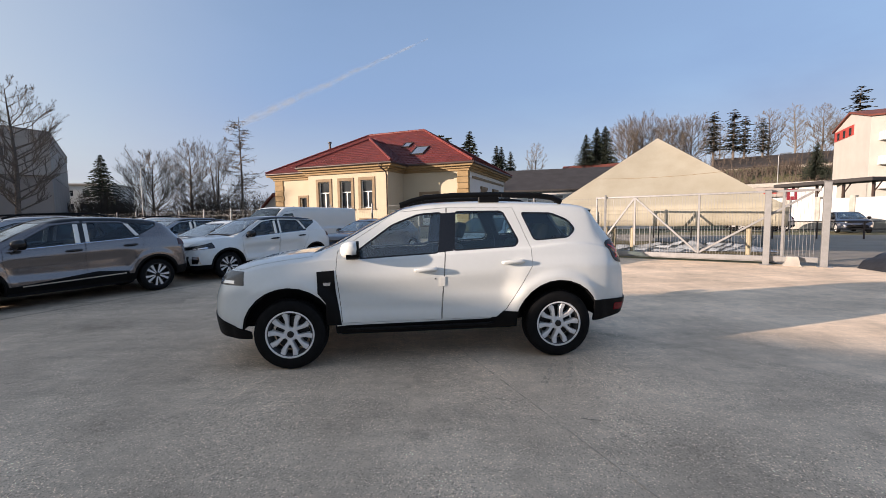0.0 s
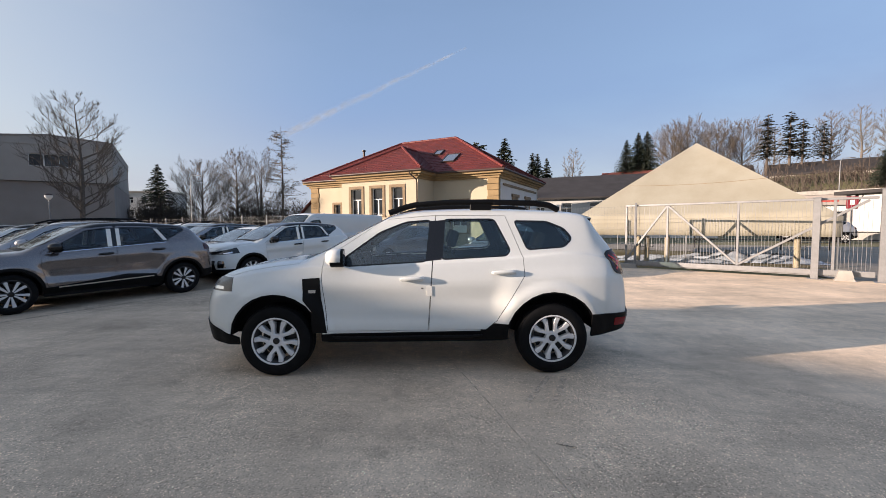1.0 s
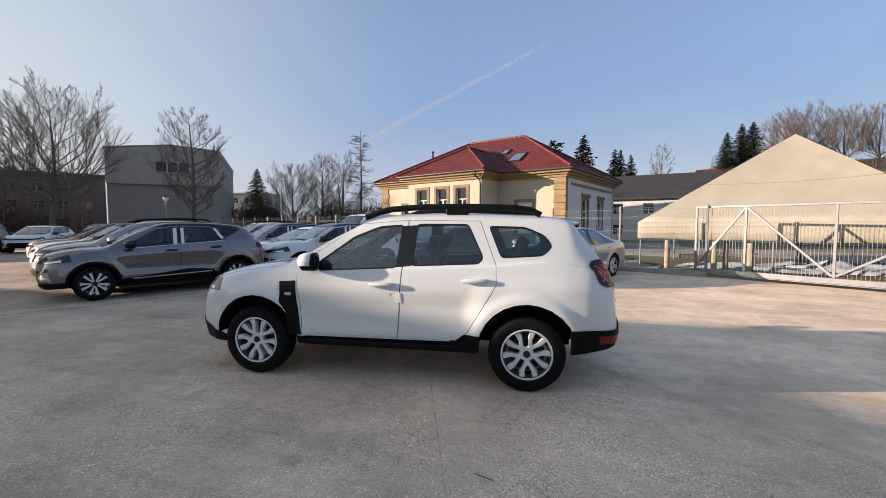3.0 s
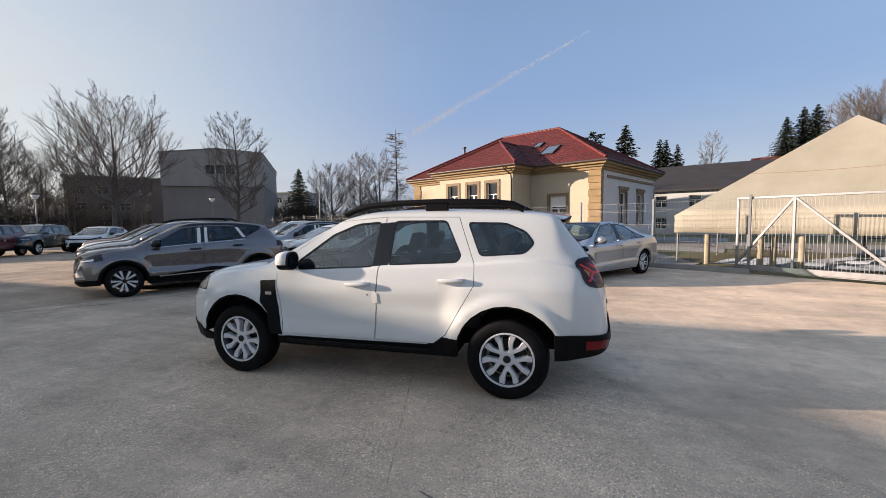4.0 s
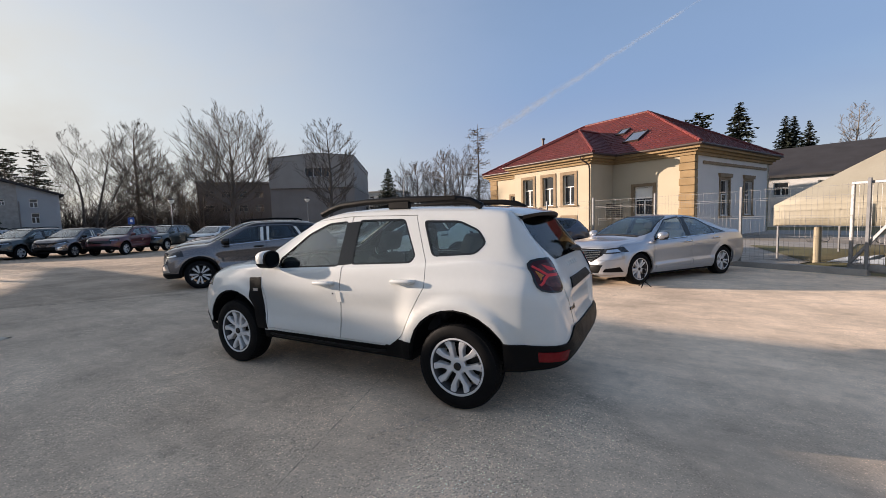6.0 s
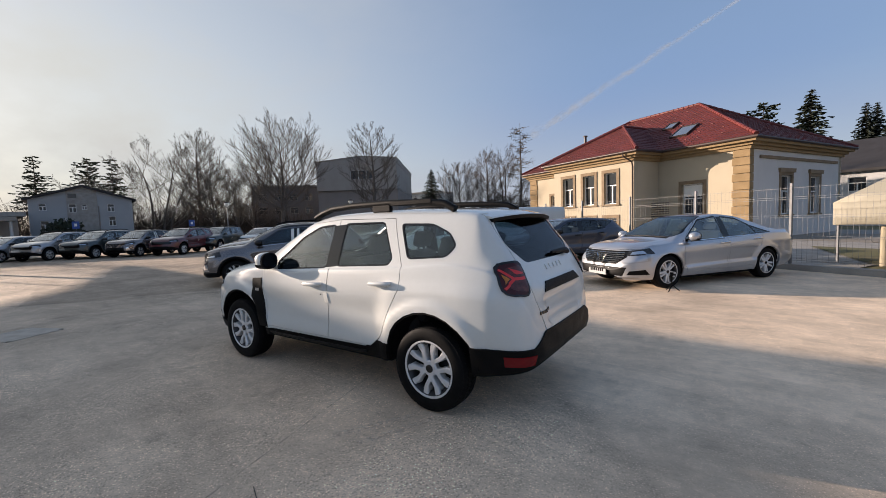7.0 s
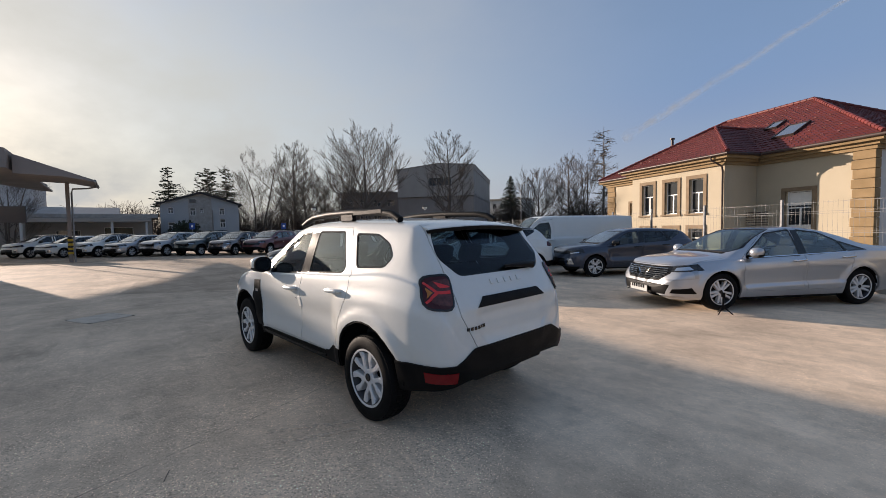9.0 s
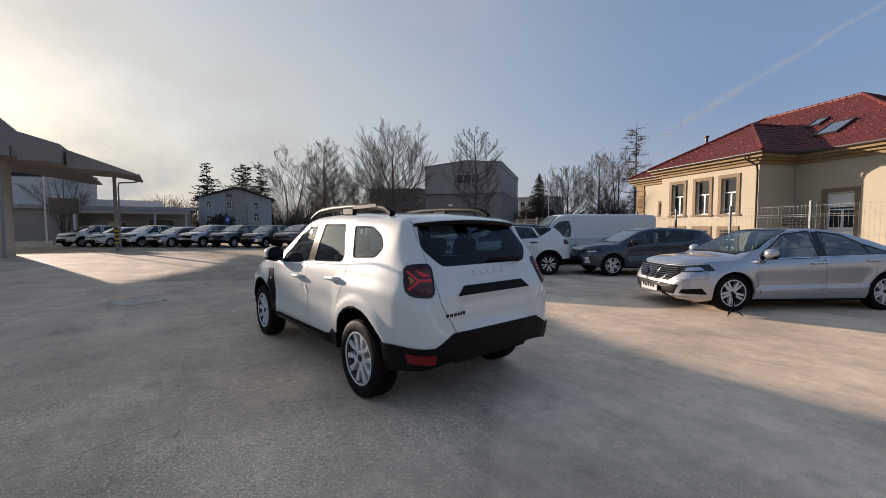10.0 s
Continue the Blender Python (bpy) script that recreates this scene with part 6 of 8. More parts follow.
# ---- the old house with the red hip roof ----
HOUSE = pose(2.05, 27.2, 0, 0, 0, -21.5)
house = thing("house", HOUSE, "cream rendered old house with red hip roof and ochre corner stones", "house")
bayw = [(-11.15, 2.16, -10.20, 4.10), (-9.30, 2.16, -8.36, 4.10), (-7.57, 2.16, -6.66, 4.10), (-9.30, 0.30, -8.36, 1.28), (-7.57, 0.30, -6.66, 1.28), (-11.15, 0.30, -10.20, 1.28)]
mB = pose(-12.05, -1.7, 0)
wall("wall", 6.6, 4.7, [(a + 12.05, b, c + 12.05, d) for a, b, c, d in bayw], RENDERY, mB, parent=house, z0=-0.4)
for i, (a, b, c, d) in enumerate(bayw):
    window(house, mB, a + 12.05, b, c + 12.05, d, True, 0.60 if i < 3 else 0.45, 0.20)
mM = pose(-17.3, 0.6, 0)
mainw = [(-14.85, 2.3, -14.15, 3.2), (-4.0, 0.9, -2.82, 3.1)]
wall("wall", 16.75, 4.7, [(a + 17.3, b, c + 17.3, d) for a, b, c, d in mainw], RENDERY, mM, parent=house, z0=-0.4)
window(house, mM, mainw[0][0] + 17.3, 2.3, mainw[0][2] + 17.3, 3.2, False, surround=0.16)
fw = window(house, mM, mainw[1][0] + 17.3, 0.9, mainw[1][2] + 17.3, 3.1, True, 0.62, 0.18)
obj("blind", box(mainw[1][0] + 17.36, 0.165, 2.38, mainw[1][2] + 17.24, 0.18, 3.03), PAPER, fw, "pale beige blind")
obj("lower_panel", box(mainw[1][0] + 17.36, 0.165, 0.96, mainw[1][2] + 17.24, 0.18, 1.42), WINWHITE, fw, "white lower door panel")
mE = pose(-0.55, 0.6, 0, 0, 0, 90)
eastw = [(3.30, 1.2, 4.55, 3.35), (6.85, 1.2, 8.10, 3.35)]
tagged(wall("wall", 11.1, 4.7, eastw, CHALK, mE, parent=house, z0=-0.4), "off-white rendered side wall")
for o in eastw:
    window(house, mE, *o, True, 0.6, 0.16, 0.22)
for nm, L, mm in (("wall", 2.28, pose(-5.45, -1.35, 0, 0, 0, 90)), ("wall", 2.28, pose(-12.05, 0.93, 0, 0, 0, -90)), ("wall", 11.1, pose(-17.3, 11.7, 0, 0, 0, -90)), ("wall", 16.75, pose(-0.55, 11.7, 0, 0, 0, 180))):
    wall(nm, L - (0.36 if L < 3 else 0), 4.7, [], RENDERY, mm, parent=house, z0=-0.4)
# corner stones
for x0, x1, yy in ((-1.28, -0.47, 0.6), (-17.36, -16.5, 0.6)):
    for k in range(12):
        z0 = -0.4 + k * 0.42
        ext = 0.0 if k % 2 else 0.05
        bm = box(x0 - (ext if x0 > -5 else 0), yy - 0.07, z0 + 0.012, x1 + (ext if x0 < -5 else 0), yy + 0.30, min(z0 + 0.408, 4.66), 0.02)
        obj("corner_stone", bm, STONE, house)


def band(name, z0, z1, out, mt, east=True):
    bits = [prism([(-17.3 - out, 0.6 - out), (-12.05 - out, 0.6 - out), (-12.05 - out, 0.6 + 0.05), (-17.3 - out, 0.65)], z0, z1),
            prism([(-12.05 - out, -1.7 - out), (-5.45 + out, -1.7 - out), (-5.45 + out, -1.65), (-12.05 - out, -1.65)], z0, z1),
            prism([(-5.45, -1.65), (-5.45 + out, -1.65), (-5.45 + out, 0.6 - out), (-5.45, 0.6 - out)], z0, z1),
            prism([(-12.05 - out, -1.65), (-12.05, -1.65), (-12.05, 0.6 - out), (-12.05 - out, 0.6 - out)], z0, z1),
            prism([(-5.45, 0.6 - out), (-0.55 + out, 0.6 - out), (-0.55 + out, 0.65), (-5.45, 0.65)], z0, z1),
            prism([(-0.56, 0.65), (-0.55 + out, 0.65), (-0.55 + out, 11.7 + out), (-0.56, 11.7 + out)], z0, z1)]
    return solid(name, joined(bits), mt, house)


band("cornice", 4.62, 4.78, 0.14, STONE)
band("cornice", 4.784, 4.92, 0.28, STONE)
band("cornice", 4.924, 5.08, 0.50, STONE)
solid("string_course", prism([(-0.56, 1.6), (-0.47, 1.6), (-0.47, 11.0), (-0.56, 11.0)], 4.18, 4.34), TRIMBROWN, house)


def roof_face(pts, thick=0.10, name="roof_plane"):
    """A tiled slope: overlapping courses between the eave and the ridge, clipped to the polygon pts (first edge is the eave)."""
    P = [Vector(p) for p in pts]
    ex = (P[1] - P[0]).normalized()
    nz = (P[1] - P[0]).cross(P[-1] - P[0]).normalized()
    if nz.z < 0:
        nz = -nz
    ey = nz.cross(ex)
    if ey.z < 0:
        ey = -ey
    uv = [((p - P[0]).dot(ex), (p - P[0]).dot(ey)) for p in P]
    vmax = max(b for _, b in uv)
    course = 0.34
    verts, faces = [], []

    def span(t):
        xs = []
        for i in range(len(uv)):
            (a, b), (c, d) = uv[i], uv[(i + 1) % len(uv)]
            if abs(d - b) > 1e-6 and min(b, d) - 1e-6 <= t <= max(b, d) + 1e-6:
                xs.append(a + (c - a) * (t - b) / (d - b))
        return (min(xs), max(xs)) if len(xs) > 1 else None
    k = 0
    while k * course < vmax - 0.02:
        t0, t1 = k * course, min((k + 1) * course, vmax - 0.001)
        s0, s1 = span(t0 + 1e-5), span(t1)
        if s0 and s1:
            n = max(1, int((s0[1] - s0[0]) / 0.30))
            for i in range(n):
                for j, (lift0, lift1) in enumerate(((0.034, 0.006), (0.050, 0.020))):
                    a0, a1 = (i + j * 0.55) / n, (i + (0.55 if j == 0 else 1.0)) / n
                    q = []
                    for (s, t, lf, a) in ((s0, t0, lift0, a0), (s0, t0, lift0, a1), (s1, t1, lift1, a1), (s1, t1, lift1, a0)):
                        q.append(P[0] + ex * (s[0] + (s[1] - s[0]) * a) + ey * t + nz * lf)
                    low = [q[0] - nz * 0.034, q[1] - nz * 0.034]
                    b = len(verts)
                    verts += q + low
                    faces += [(b, b + 1, b + 2, b + 3), (b + 4, b + 5, b + 1, b)]
        k += 1
    b = len(verts)
    verts += [p - nz * 0.002 for p in P]
    faces.append(tuple(range(b, b + len(P))))
    return tagged(solid(name, (verts, faces), ROOFTILE, house), kind="stuff")


ZE, ZR = 5.18, 8.82
A0, A1, B0, B1 = -17.75, 0.02, 0.0, 12.3
roof_face([(A0, B0, ZE), (A1, B0, ZE), (-6.2, 6.15, ZR), (-11.6, 6.15, ZR)])
roof_face([(A1, B0, ZE), (A1, B1, ZE), (-6.2, 6.15, ZR)])
roof_face([(A1, B1, ZE), (A0, B1, ZE), (-11.6, 6.15, ZR), (-6.2, 6.15, ZR)])
roof_face([(A0, B1, ZE), (A0, B0, ZE), (-11.6, 6.15, ZR)])
YA, YB, YM, ZB = -12.65, -4.85, -8.75, 7.50
back = 6.15 * (ZB - ZE) / (ZR - ZE)
roof_face([(YA, -2.3, ZE), (YB, -2.3, ZE), (YM, 1.60, ZB)])
roof_face([(YB, -2.3, ZE), (YB, 0.0, ZE), (YM, back, ZB), (YM, 1.60, ZB)])
roof_face([(YA, 0.0, ZE), (YA, -2.3, ZE), (YM, 1.60, ZB), (YM, back, ZB)])
for a, b in (((-6.2, 6.15, ZR), (-11.6, 6.15, ZR)), ((A1, B0, ZE), (-6.2, 6.15, ZR)), ((A0, B0, ZE), (-11.6, 6.15, ZR)), ((A1, B1, ZE), (-6.2, 6.15, ZR)), ((YB, -2.3, ZE), (YM, 1.6, ZB)), ((YA, -2.3, ZE), (YM, 1.6, ZB)), ((YM, 1.6, ZB), (YM, back, ZB))):
    a, b = Vector(a), Vector(b)
    n = max(2, int((b - a).length / 0.36))
    bits = []
    for i in range(n):
        p, q = a.lerp(b, i / n), a.lerp(b, (i + 1.12) / n)
        bits.append(tube([p + Vector((0, 0, 0.05)), q + Vector((0, 0, 0.05))], [0.11, 0.085], 8))
    tagged(solid("ridge_tiles", joined(bits), ROOFTILE, house, smooth=50), kind="stuff")
# gutters
for pts in ([(A0, B0), (YA, B0)], [(YA, B0), (YA, -2.3), (YB, -2.3), (YB, B0)], [(YB, B0), (A1, B0), (A1, B1)]):
    solid("gutter", tube([(x, y, 5.12) for x, y in pts], 0.075, 8), GUTTER, house, smooth=50)
solid("downpipe", tube([(-5.75, -2.32, 5.1), (-5.75, -2.3, 4.9), (-5.50, -1.85, 4.55), (-5.50, -1.78, 4.3), (-5.50, -1.78, -0.2)], 0.05, 8), GUTTER, house, smooth=50)
solid("eave_soffit", joined([prism([(A0 + .05, B0 + .05), (A1 - .05, B0 + .05), (A1 - .05, B1 - .05), (A0 + .05, B1 - .05)], 5.085, 5.13), prism([(YA + .05, -2.25), (YB - .05, -2.25), (YB - .05, 0.04), (YA + .05, 0.04)], 5.085, 5.13)]), GUTTER, house)


def on_front(a, b):
    return (a, b, ZE + (ZR - ZE) * b / 6.15)


SL = math.degrees(math.atan2(ZR - ZE, 6.15))
for a, b, w, h in ((-4.75, 2.05, 0.95, 1.35), (-6.35, 3.25, 0.55, 0.8)):
    sl = new("skylight")
    sl.parent = house
    sl.matrix_basis = pose(*on_front(a, b), SL, 0, 0)
    bits = [prism([(-w / 2 - .07, -h / 2 - .07), (w / 2 + .07, -h / 2 - .07), (w / 2 + .07, -h / 2), (-w / 2 - .07, -h / 2)], 0, 0.13), prism([(-w / 2 - .07, h / 2), (w / 2 + .07, h / 2), (w / 2 + .07, h / 2 + .07), (-w / 2 - .07, h / 2 + .07)], 0, 0.13),
            prism([(-w / 2 - .07, -h / 2), (-w / 2, -h / 2), (-w / 2, h / 2), (-w / 2 - .07, h / 2)], 0, 0.13), prism([(w / 2, -h / 2), (w / 2 + .07, -h / 2), (w / 2 + .07, h / 2), (w / 2, h / 2)], 0, 0.13)]
    solid("frame", joined(bits), GUTTER, sl)
    bm = box(-w / 2, -h / 2, 0.08, w / 2, h / 2, 0.10)
    obj("pane", bm, mat("sky_pane", (0.12, 0.14, 0.17), 0.05, vary=0.05, coat=1.0), sl)
solid("flue", joined([tube([(-14.2, 3.9, 7.0), (-14.2, 3.9, 8.0)], 0.10, 10), tube([(-14.2, 3.9, 8.03), (-14.2, 3.9, 8.13)], 0.17, 10)]), GUTTER, house, smooth=50)
bits = []
for r in range(7):
    for i in range(26):
        b = 0.8 + r * 0.75
        a = -17 + 17 * (i + 0.5 * (r % 2)) / 26
        if A0 + b * 1.0 + 0.6 < a < A1 - b * 1.02 - 0.4 and not (YA + 0.4 < a < YB + 0.3 - 0 and b < 3.7 - abs(a - YM) * 0.9):
            x, y, z = on_front(a, b)
            bits.append(prism([(x - .05, y - .03), (x + .05, y - .03), (x + .05, y + .03), (x - .05, y + .03)], z + 0.03, z + 0.062))
for r in range(4):
    for i in range(10):
        b = -1.6 + r * 0.75
        half = (YB - YA) / 2 * (1 - (b + 2.3) / 3.9) - 0.3
        a = YM + (i - 4.5 + 0.5 * (r % 2)) * 0.75
        if abs(a - YM) < half:
            z = ZE + (ZB - ZE) * (b + 2.3) / 3.9
            bits.append(prism([(a - .05, b - .03), (a + .05, b - .03), (a + .05, b + .03), (a - .05, b + .03)], z + 0.03, z + 0.062))
tagged(solid("snow_guards", joined(bits), ROOFTILE, house), kind="stuff")
for z in np.arange(1.15, 2.1, 0.13):
    solid("slat", prism([(-5.3, z), (-4.2, z), (-4.2, z + 0.05), (-5.3, z + 0.05)], -0.35, -0.31, "y"), GUTTER, house, "dark terrace slat")

# ---- dealer's hall and canopy at the edge of the lot ----
hall = thing("hall", pose(-23.0, 0, 0), "grey rendered dealer hall with brown roof fascia", "building")
# the hall's run out of view is added, to keep the lot in shade
wall("wall", 36.0, 4.75, [], HALLWALL, pose(0, -39.7, 0, 0, 0, 90), 0.3, hall)
wall("wall", 2.0, 4.75, [], HALLWALL, pose(-0.3, -3.7, 0, 0, 0, 180), 0.3, hall)
wall("wall", 5.0, 4.75, [], HALLWALL, pose(-2.3, -3.7, 0, 0, 0, -90), 0.3, hall)
wall("wall", 6.6, 4.75, [], HALLWALL, pose(-2.3, -8.7, 0, 0, 0, 180), 0.3, hall)
# unseen roofs: heights set by where their shadow edge must fall
solid("roof", prism([(-3.12, 4.76), (-3.12, 5.24), (-8.3, 6.26), (-8.3, 4.76)], -2.6, 0.5, "x"), FASCIA, hall)
solid("roof", prism([(-8.3, 4.76), (-8.3, 6.22), (-39.5, 6.6), (-39.5, 4.76)], -9.0, 0.5, "x"), FASCIA, hall)
solid("fascia_box", prism([(-1.4, 4.62), (-1.4, 5.50), (-2.80, 5.92), (-2.86, 5.9), (-3.08, 5.20), (-3.10, 4.76), (-2.9, 4.76), (-2.9, 4.62)], -2.6, 0.3, "x"), FASCIA, hall)
solid("drain_pipe", tube([(0.08, -3.55, 4.5), (0.08, -3.55, 0.0)], 0.06, 8), GALV, hall, smooth=50)
canopy_roof = thing("canopy_roof", pose(-23.3, 0, 0), "sloping brown canopy roof on a striped steel post", "canopy")
solid("roof_slab", prism([(1.55, 4.22), (1.55, 4.32), (-1.28, 5.35), (-1.28, 4.45), (0.5, 4.40)], -3.6, 0, "x"), FASCIA, canopy_roof)
# added slab, no part of the canopy: outline drawn to cast the lot's shadow edges
solid("shade_deck", prism([(-1.3, -1.55), (-21.5, -2.0), (-20.1, -2.9), (-14.2, -4.8), (-10.2, -7.8), (-2.4, -8.6), (-1.3, -4.0)], 5.28, 5.42), FASCIA, canopy_roof)
# added block, its profile made only to throw the peaked shadow
solid("shade_block", prism([(-4.67, 5.43), (-4.67, 7.17), (-6.55, 9.1), (-6.85, 7.63), (-6.85, 5.43)], -12.4, -10.7, "x"), FASCIA, canopy_roof)
solid("gutter", tube([(-3.6, 1.62, 4.24), (0.2, 1.62, 4.24)], 0.07, 8), GALV, canopy_roof, smooth=50)
for x in (-3.2,):
    po = obj("post", box(x - 0.085, 0.235, 0, x + 0.085, 0.405, 4.42, 0.01), FASCIA, canopy_roof)
    solid("downpipe", tube([(x + 0.3, 1.55, 4.2), (x + 0.3, 1.2, 4.1), (x + 0.2, 0.55, 4.05), (x + 0.2, 0.5, 3.8), (x + 0.2, 0.5, 0.0)], 0.045, 8), GALV, canopy_roof, smooth=50)
    for k in range(4):
        obj("stripe", box(x - 0.11, 0.21, 0.45 + k * 0.24, x + 0.11, 0.43, 0.57 + k * 0.24), YELLOW, po, "yellow warning stripe")
        obj("stripe", box(x - 0.11, 0.21, 0.575 + k * 0.24, x + 0.11, 0.43, 0.685 + k * 0.24), GLOSSBLACK, po, "black warning stripe")

heap = thing("covered_heap", pose(11.35, 9.80, 0, 0, 0, -8), "low heap under a black tarpaulin beside the gate", "heap")
rnd = random.Random(6)
v, f = [], []
for j in range(9):
    for i in range(15):
        x, y = -0.85 + 1.7 * i / 14, -0.5 + 1.0 * j / 8
        e = min(1.0, (0.85 - abs(x)) / 0.42, (0.5 - abs(y)) / 0.25)
        v.append((x, y, max(0.0, e) ** 0.8 * 0.40 + (rnd.random() * 0.04 if e > 0.05 else -0.01)))
for j in range(8):
    for i in range(14):
        f.append((j * 15 + i, j * 15 + i + 1, j * 15 + i + 16, j * 15 + i + 15))
solid("tarpaulin", (v, f), HEAP, heap, smooth=30)


# ---- buildings farther off ----
def block(name, m, L, D, H, wins, wall_mat, roof_mat, label, category="building", pitch=0.0, over=0.3, ridge="x", win_mat=WINWHITE, z0=-0.3):
    """A house L long and D deep; its front faces -y; wins are (x0, z0, x1, z1) on the front."""
    b = thing(name, m, label, category)
    wall("wall", L, H, wins, wall_mat, pose(0, 0, 0), 0.3, b, z0)
    for w in wins:
        window(b, pose(0, 0, 0), *w, w[2] - w[0] < 2.2, 0.6, 0.0, 0.0, win_mat)
    wall("wall", D - 0.6, H, [], wall_mat, pose(L, 0.3, 0, 0, 0, 90), 0.3, b, z0)
    wall("wall", L, H, [], wall_mat, pose(L, D, 0, 0, 0, 180), 0.3, b, z0)
    wall("wall", D - 0.6, H, [], wall_mat, pose(0, D - 0.3, 0, 0, 0, -90), 0.3, b, z0)
    o = over
    if pitch == 0:
        obj("roof", box(-o, -o, H, L + o, D + o, H + 0.45, 0.03), roof_mat, b)
    elif ridge == "x":
        solid("roof", prism([(-o, H - o * pitch), (D / 2, H + pitch * D / 2), (D + o, H - o * pitch), (D + o, H - o * pitch + 0.2), (D / 2, H + pitch * D / 2 + 0.25), (-o, H - o * pitch + 0.2)], -o, L + o, "x"), roof_mat, b)
        for x in (0.02, L - 0.02):
            solid("gable", prism([(0.02, H), (D - 0.02, H), (D / 2, H + pitch * D / 2 - 0.02)], x - 0.02, x + 0.02, "x"), wall_mat, b)
    else:
        solid("roof", prism([(-o, H - o * pitch), (L / 2, H + pitch * L / 2), (L + o, H - o * pitch), (L + o, H - o * pitch + 0.2), (L / 2, H + pitch * L / 2 + 0.25), (-o, H - o * pitch + 0.2)], -o, D + o, "y"), roof_mat, b)
        for y in (0.02, D - 0.02):
            solid("gable", prism([(0.02, H), (L - 0.02, H), (L / 2, H + pitch * L / 2 - 0.02)], y - 0.02, y + 0.02, "y"), wall_mat, b)
    return b


def facing(p, q):
    """The pose whose x runs from p to q on the ground, and the length between."""
    p, q = Vector(p), Vector(q)
    return pose(p.x, p.y, 0, 0, 0, math.degrees(math.atan2(q.y - p.y, q.x - p.x))), (q - p).length


m, L = facing((-59.1, 42.2), (-48.32, 50.93))
gym = block("sports_hall", m, L, 26, 7.2, [], LOWWALL, DARKWALL, "plain grey rendered sports hall with one window band", "building", z0=-0.3, over=0.0)
wall("wall", L, 12.0, [(L * 0.42, 9.1, L * 0.72, 10.6)], GREYWALL, pose(0, -0.35, 0), 0.34, gym, 7.25)
for k in range(3):
    a = L * 0.42 + k * L * 0.10
    window(gym, pose(0, -0.35, 0), a, 9.1, a + L * 0.10 - 0.02, 10.6, False, surround=0)
wall("wall", 25, 12.0, [], GREYWALL, pose(L, 0, 0, 0, 0, 90), 0.3, gym, 7.25)
wall("wall", 25, 12.0, [], GREYWALL, pose(0, 25, 0, 0, 0, -90), 0.3, gym, 7.25)
solid("roof_edge", prism([(-0.1, 11.7), (-0.1, 12.1), (L * 0.55, 12.9), (L + 0.1, 12.45), (L + 0.1, 11.7)], -0.42, 25, "y"), GREYWALL, gym)
solid("roof_trim", prism([(-0.15, 12.12), (L * 0.55, 12.92), (L + 0.15, 12.47), (L + 0.15, 12.6), (L * 0.55, 13.06), (-0.15, 12.26)], -0.5, 25.2, "y"), FASCIA, gym)
m, L = facing((-83.4, 42), (-76.5, 54))
school = block("school_block", m, L, 14, 9.8, [(1.2 + 3.1 * i, 1.2 + 2.9 * j, 2.8 + 3.1 * i, 2.6 + 2.9 * j) for i in range(4) for j in range(3)], DARKWALL, DARKWALL, "long dark grey three-storey block with rows of windows", "building", win_mat=GREYWALL)
for x, y, hh in ((1.5, 3.0, 11.0), (L - 3.2, 5.0, 10.9), (L - 6.0, 8.0, 11.2)):
    obj("chimney", box(x, y, 10.2, x + 1.3, y + 1.0, hh, 0.03), DARKWALL, school)
m, L = facing((-93, 87), (-74, 92))
block("terrace_block", m, L, 10, 9.6, [(1.5 + 3.1 * i, 1.4 + 2.9 * j, 2.9 + 3.1 * i, 2.8 + 2.9 * j) for i in range(6) for j in range(3)], WHITEWALL, GREYWALL, "grey rendered terrace block behind the sports hall", "building")
m, L = facing((-57.5, 6.38), (-56.35, 15.06))
gab_wins = [(0.8, 4.0, 1.4, 4.75), (3.15, 3.8, 3.8, 4.75), (4.25, 4.1, 4.7, 4.7), (6.45, 3.85, 7.1, 4.75), (6.5, 2.2, 7.15, 3.3), (0.8, 1.9, 1.5, 2.9)]
gab = block("gable_house", m, L, 12, 5.2, gab_wins, BLUEWALL, DARKROOF, "pale bluish house with a beige strip and a shallow gable roof", "house", 0.32, 0.4, "y")
wall("wall_panel", 2.6, 5.2, [(a - 3.0, z, b - 3.0, w) for a, z, b, w in gab_wins[1:3]], CONCRETE, pose(3.0, -0.05, 0), 0.046, gab, -0.3)
solid("upper_panel", prism([(3.0, 5.203), (5.6, 5.203), (5.6, 6.18), (L / 2, 6.57), (3.0, 6.13)], -0.05, -0.004, "y"), CONCRETE, gab)
obj("attic_window", box(3.15, -0.09, 5.4, 3.85, -0.052, 5.85, 0.01), PANE, gab)
for z in (1.0, 3.3):
    solid("downpipe", tube([(5.68, -0.08, z - 1.2), (5.68, -0.08, z + 1.2)], 0.05, 8), FASCIA, gab, smooth=50)
m, L = facing((-55.6, -14), (-55.3, 5.4))
shed = block("flat_roof_shed", m, L, 9, 3.35, [(15.0, 0.2, 17.6, 2.3), (11.0, 0.5, 13.0, 2.0)], PALEWALL, CONCRETE, "low pale building with a grey roof and a columned porch", "building", over=0.6)
solid("upper_roof", prism([(-0.5, 3.802), (4.5, 4.75), (9.5, 3.802)], 9.5, L - 3.0, "x"), ROOFGREY, shed)
obj("porch_roof", box(8.5, -3.2, 2.85, L - 0.2, -0.602, 3.25, 0.03), PALEWALL, shed)
for x in (8.9, 12.4, 15.8, L - 0.6):
    solid("column", tube([(x, -2.9, -0.05), (x, -2.9, 2.848)], 0.12, 10), WHITEWALL, shed, smooth=50)
m, L = facing((-68, -30), (-62, -5.4))
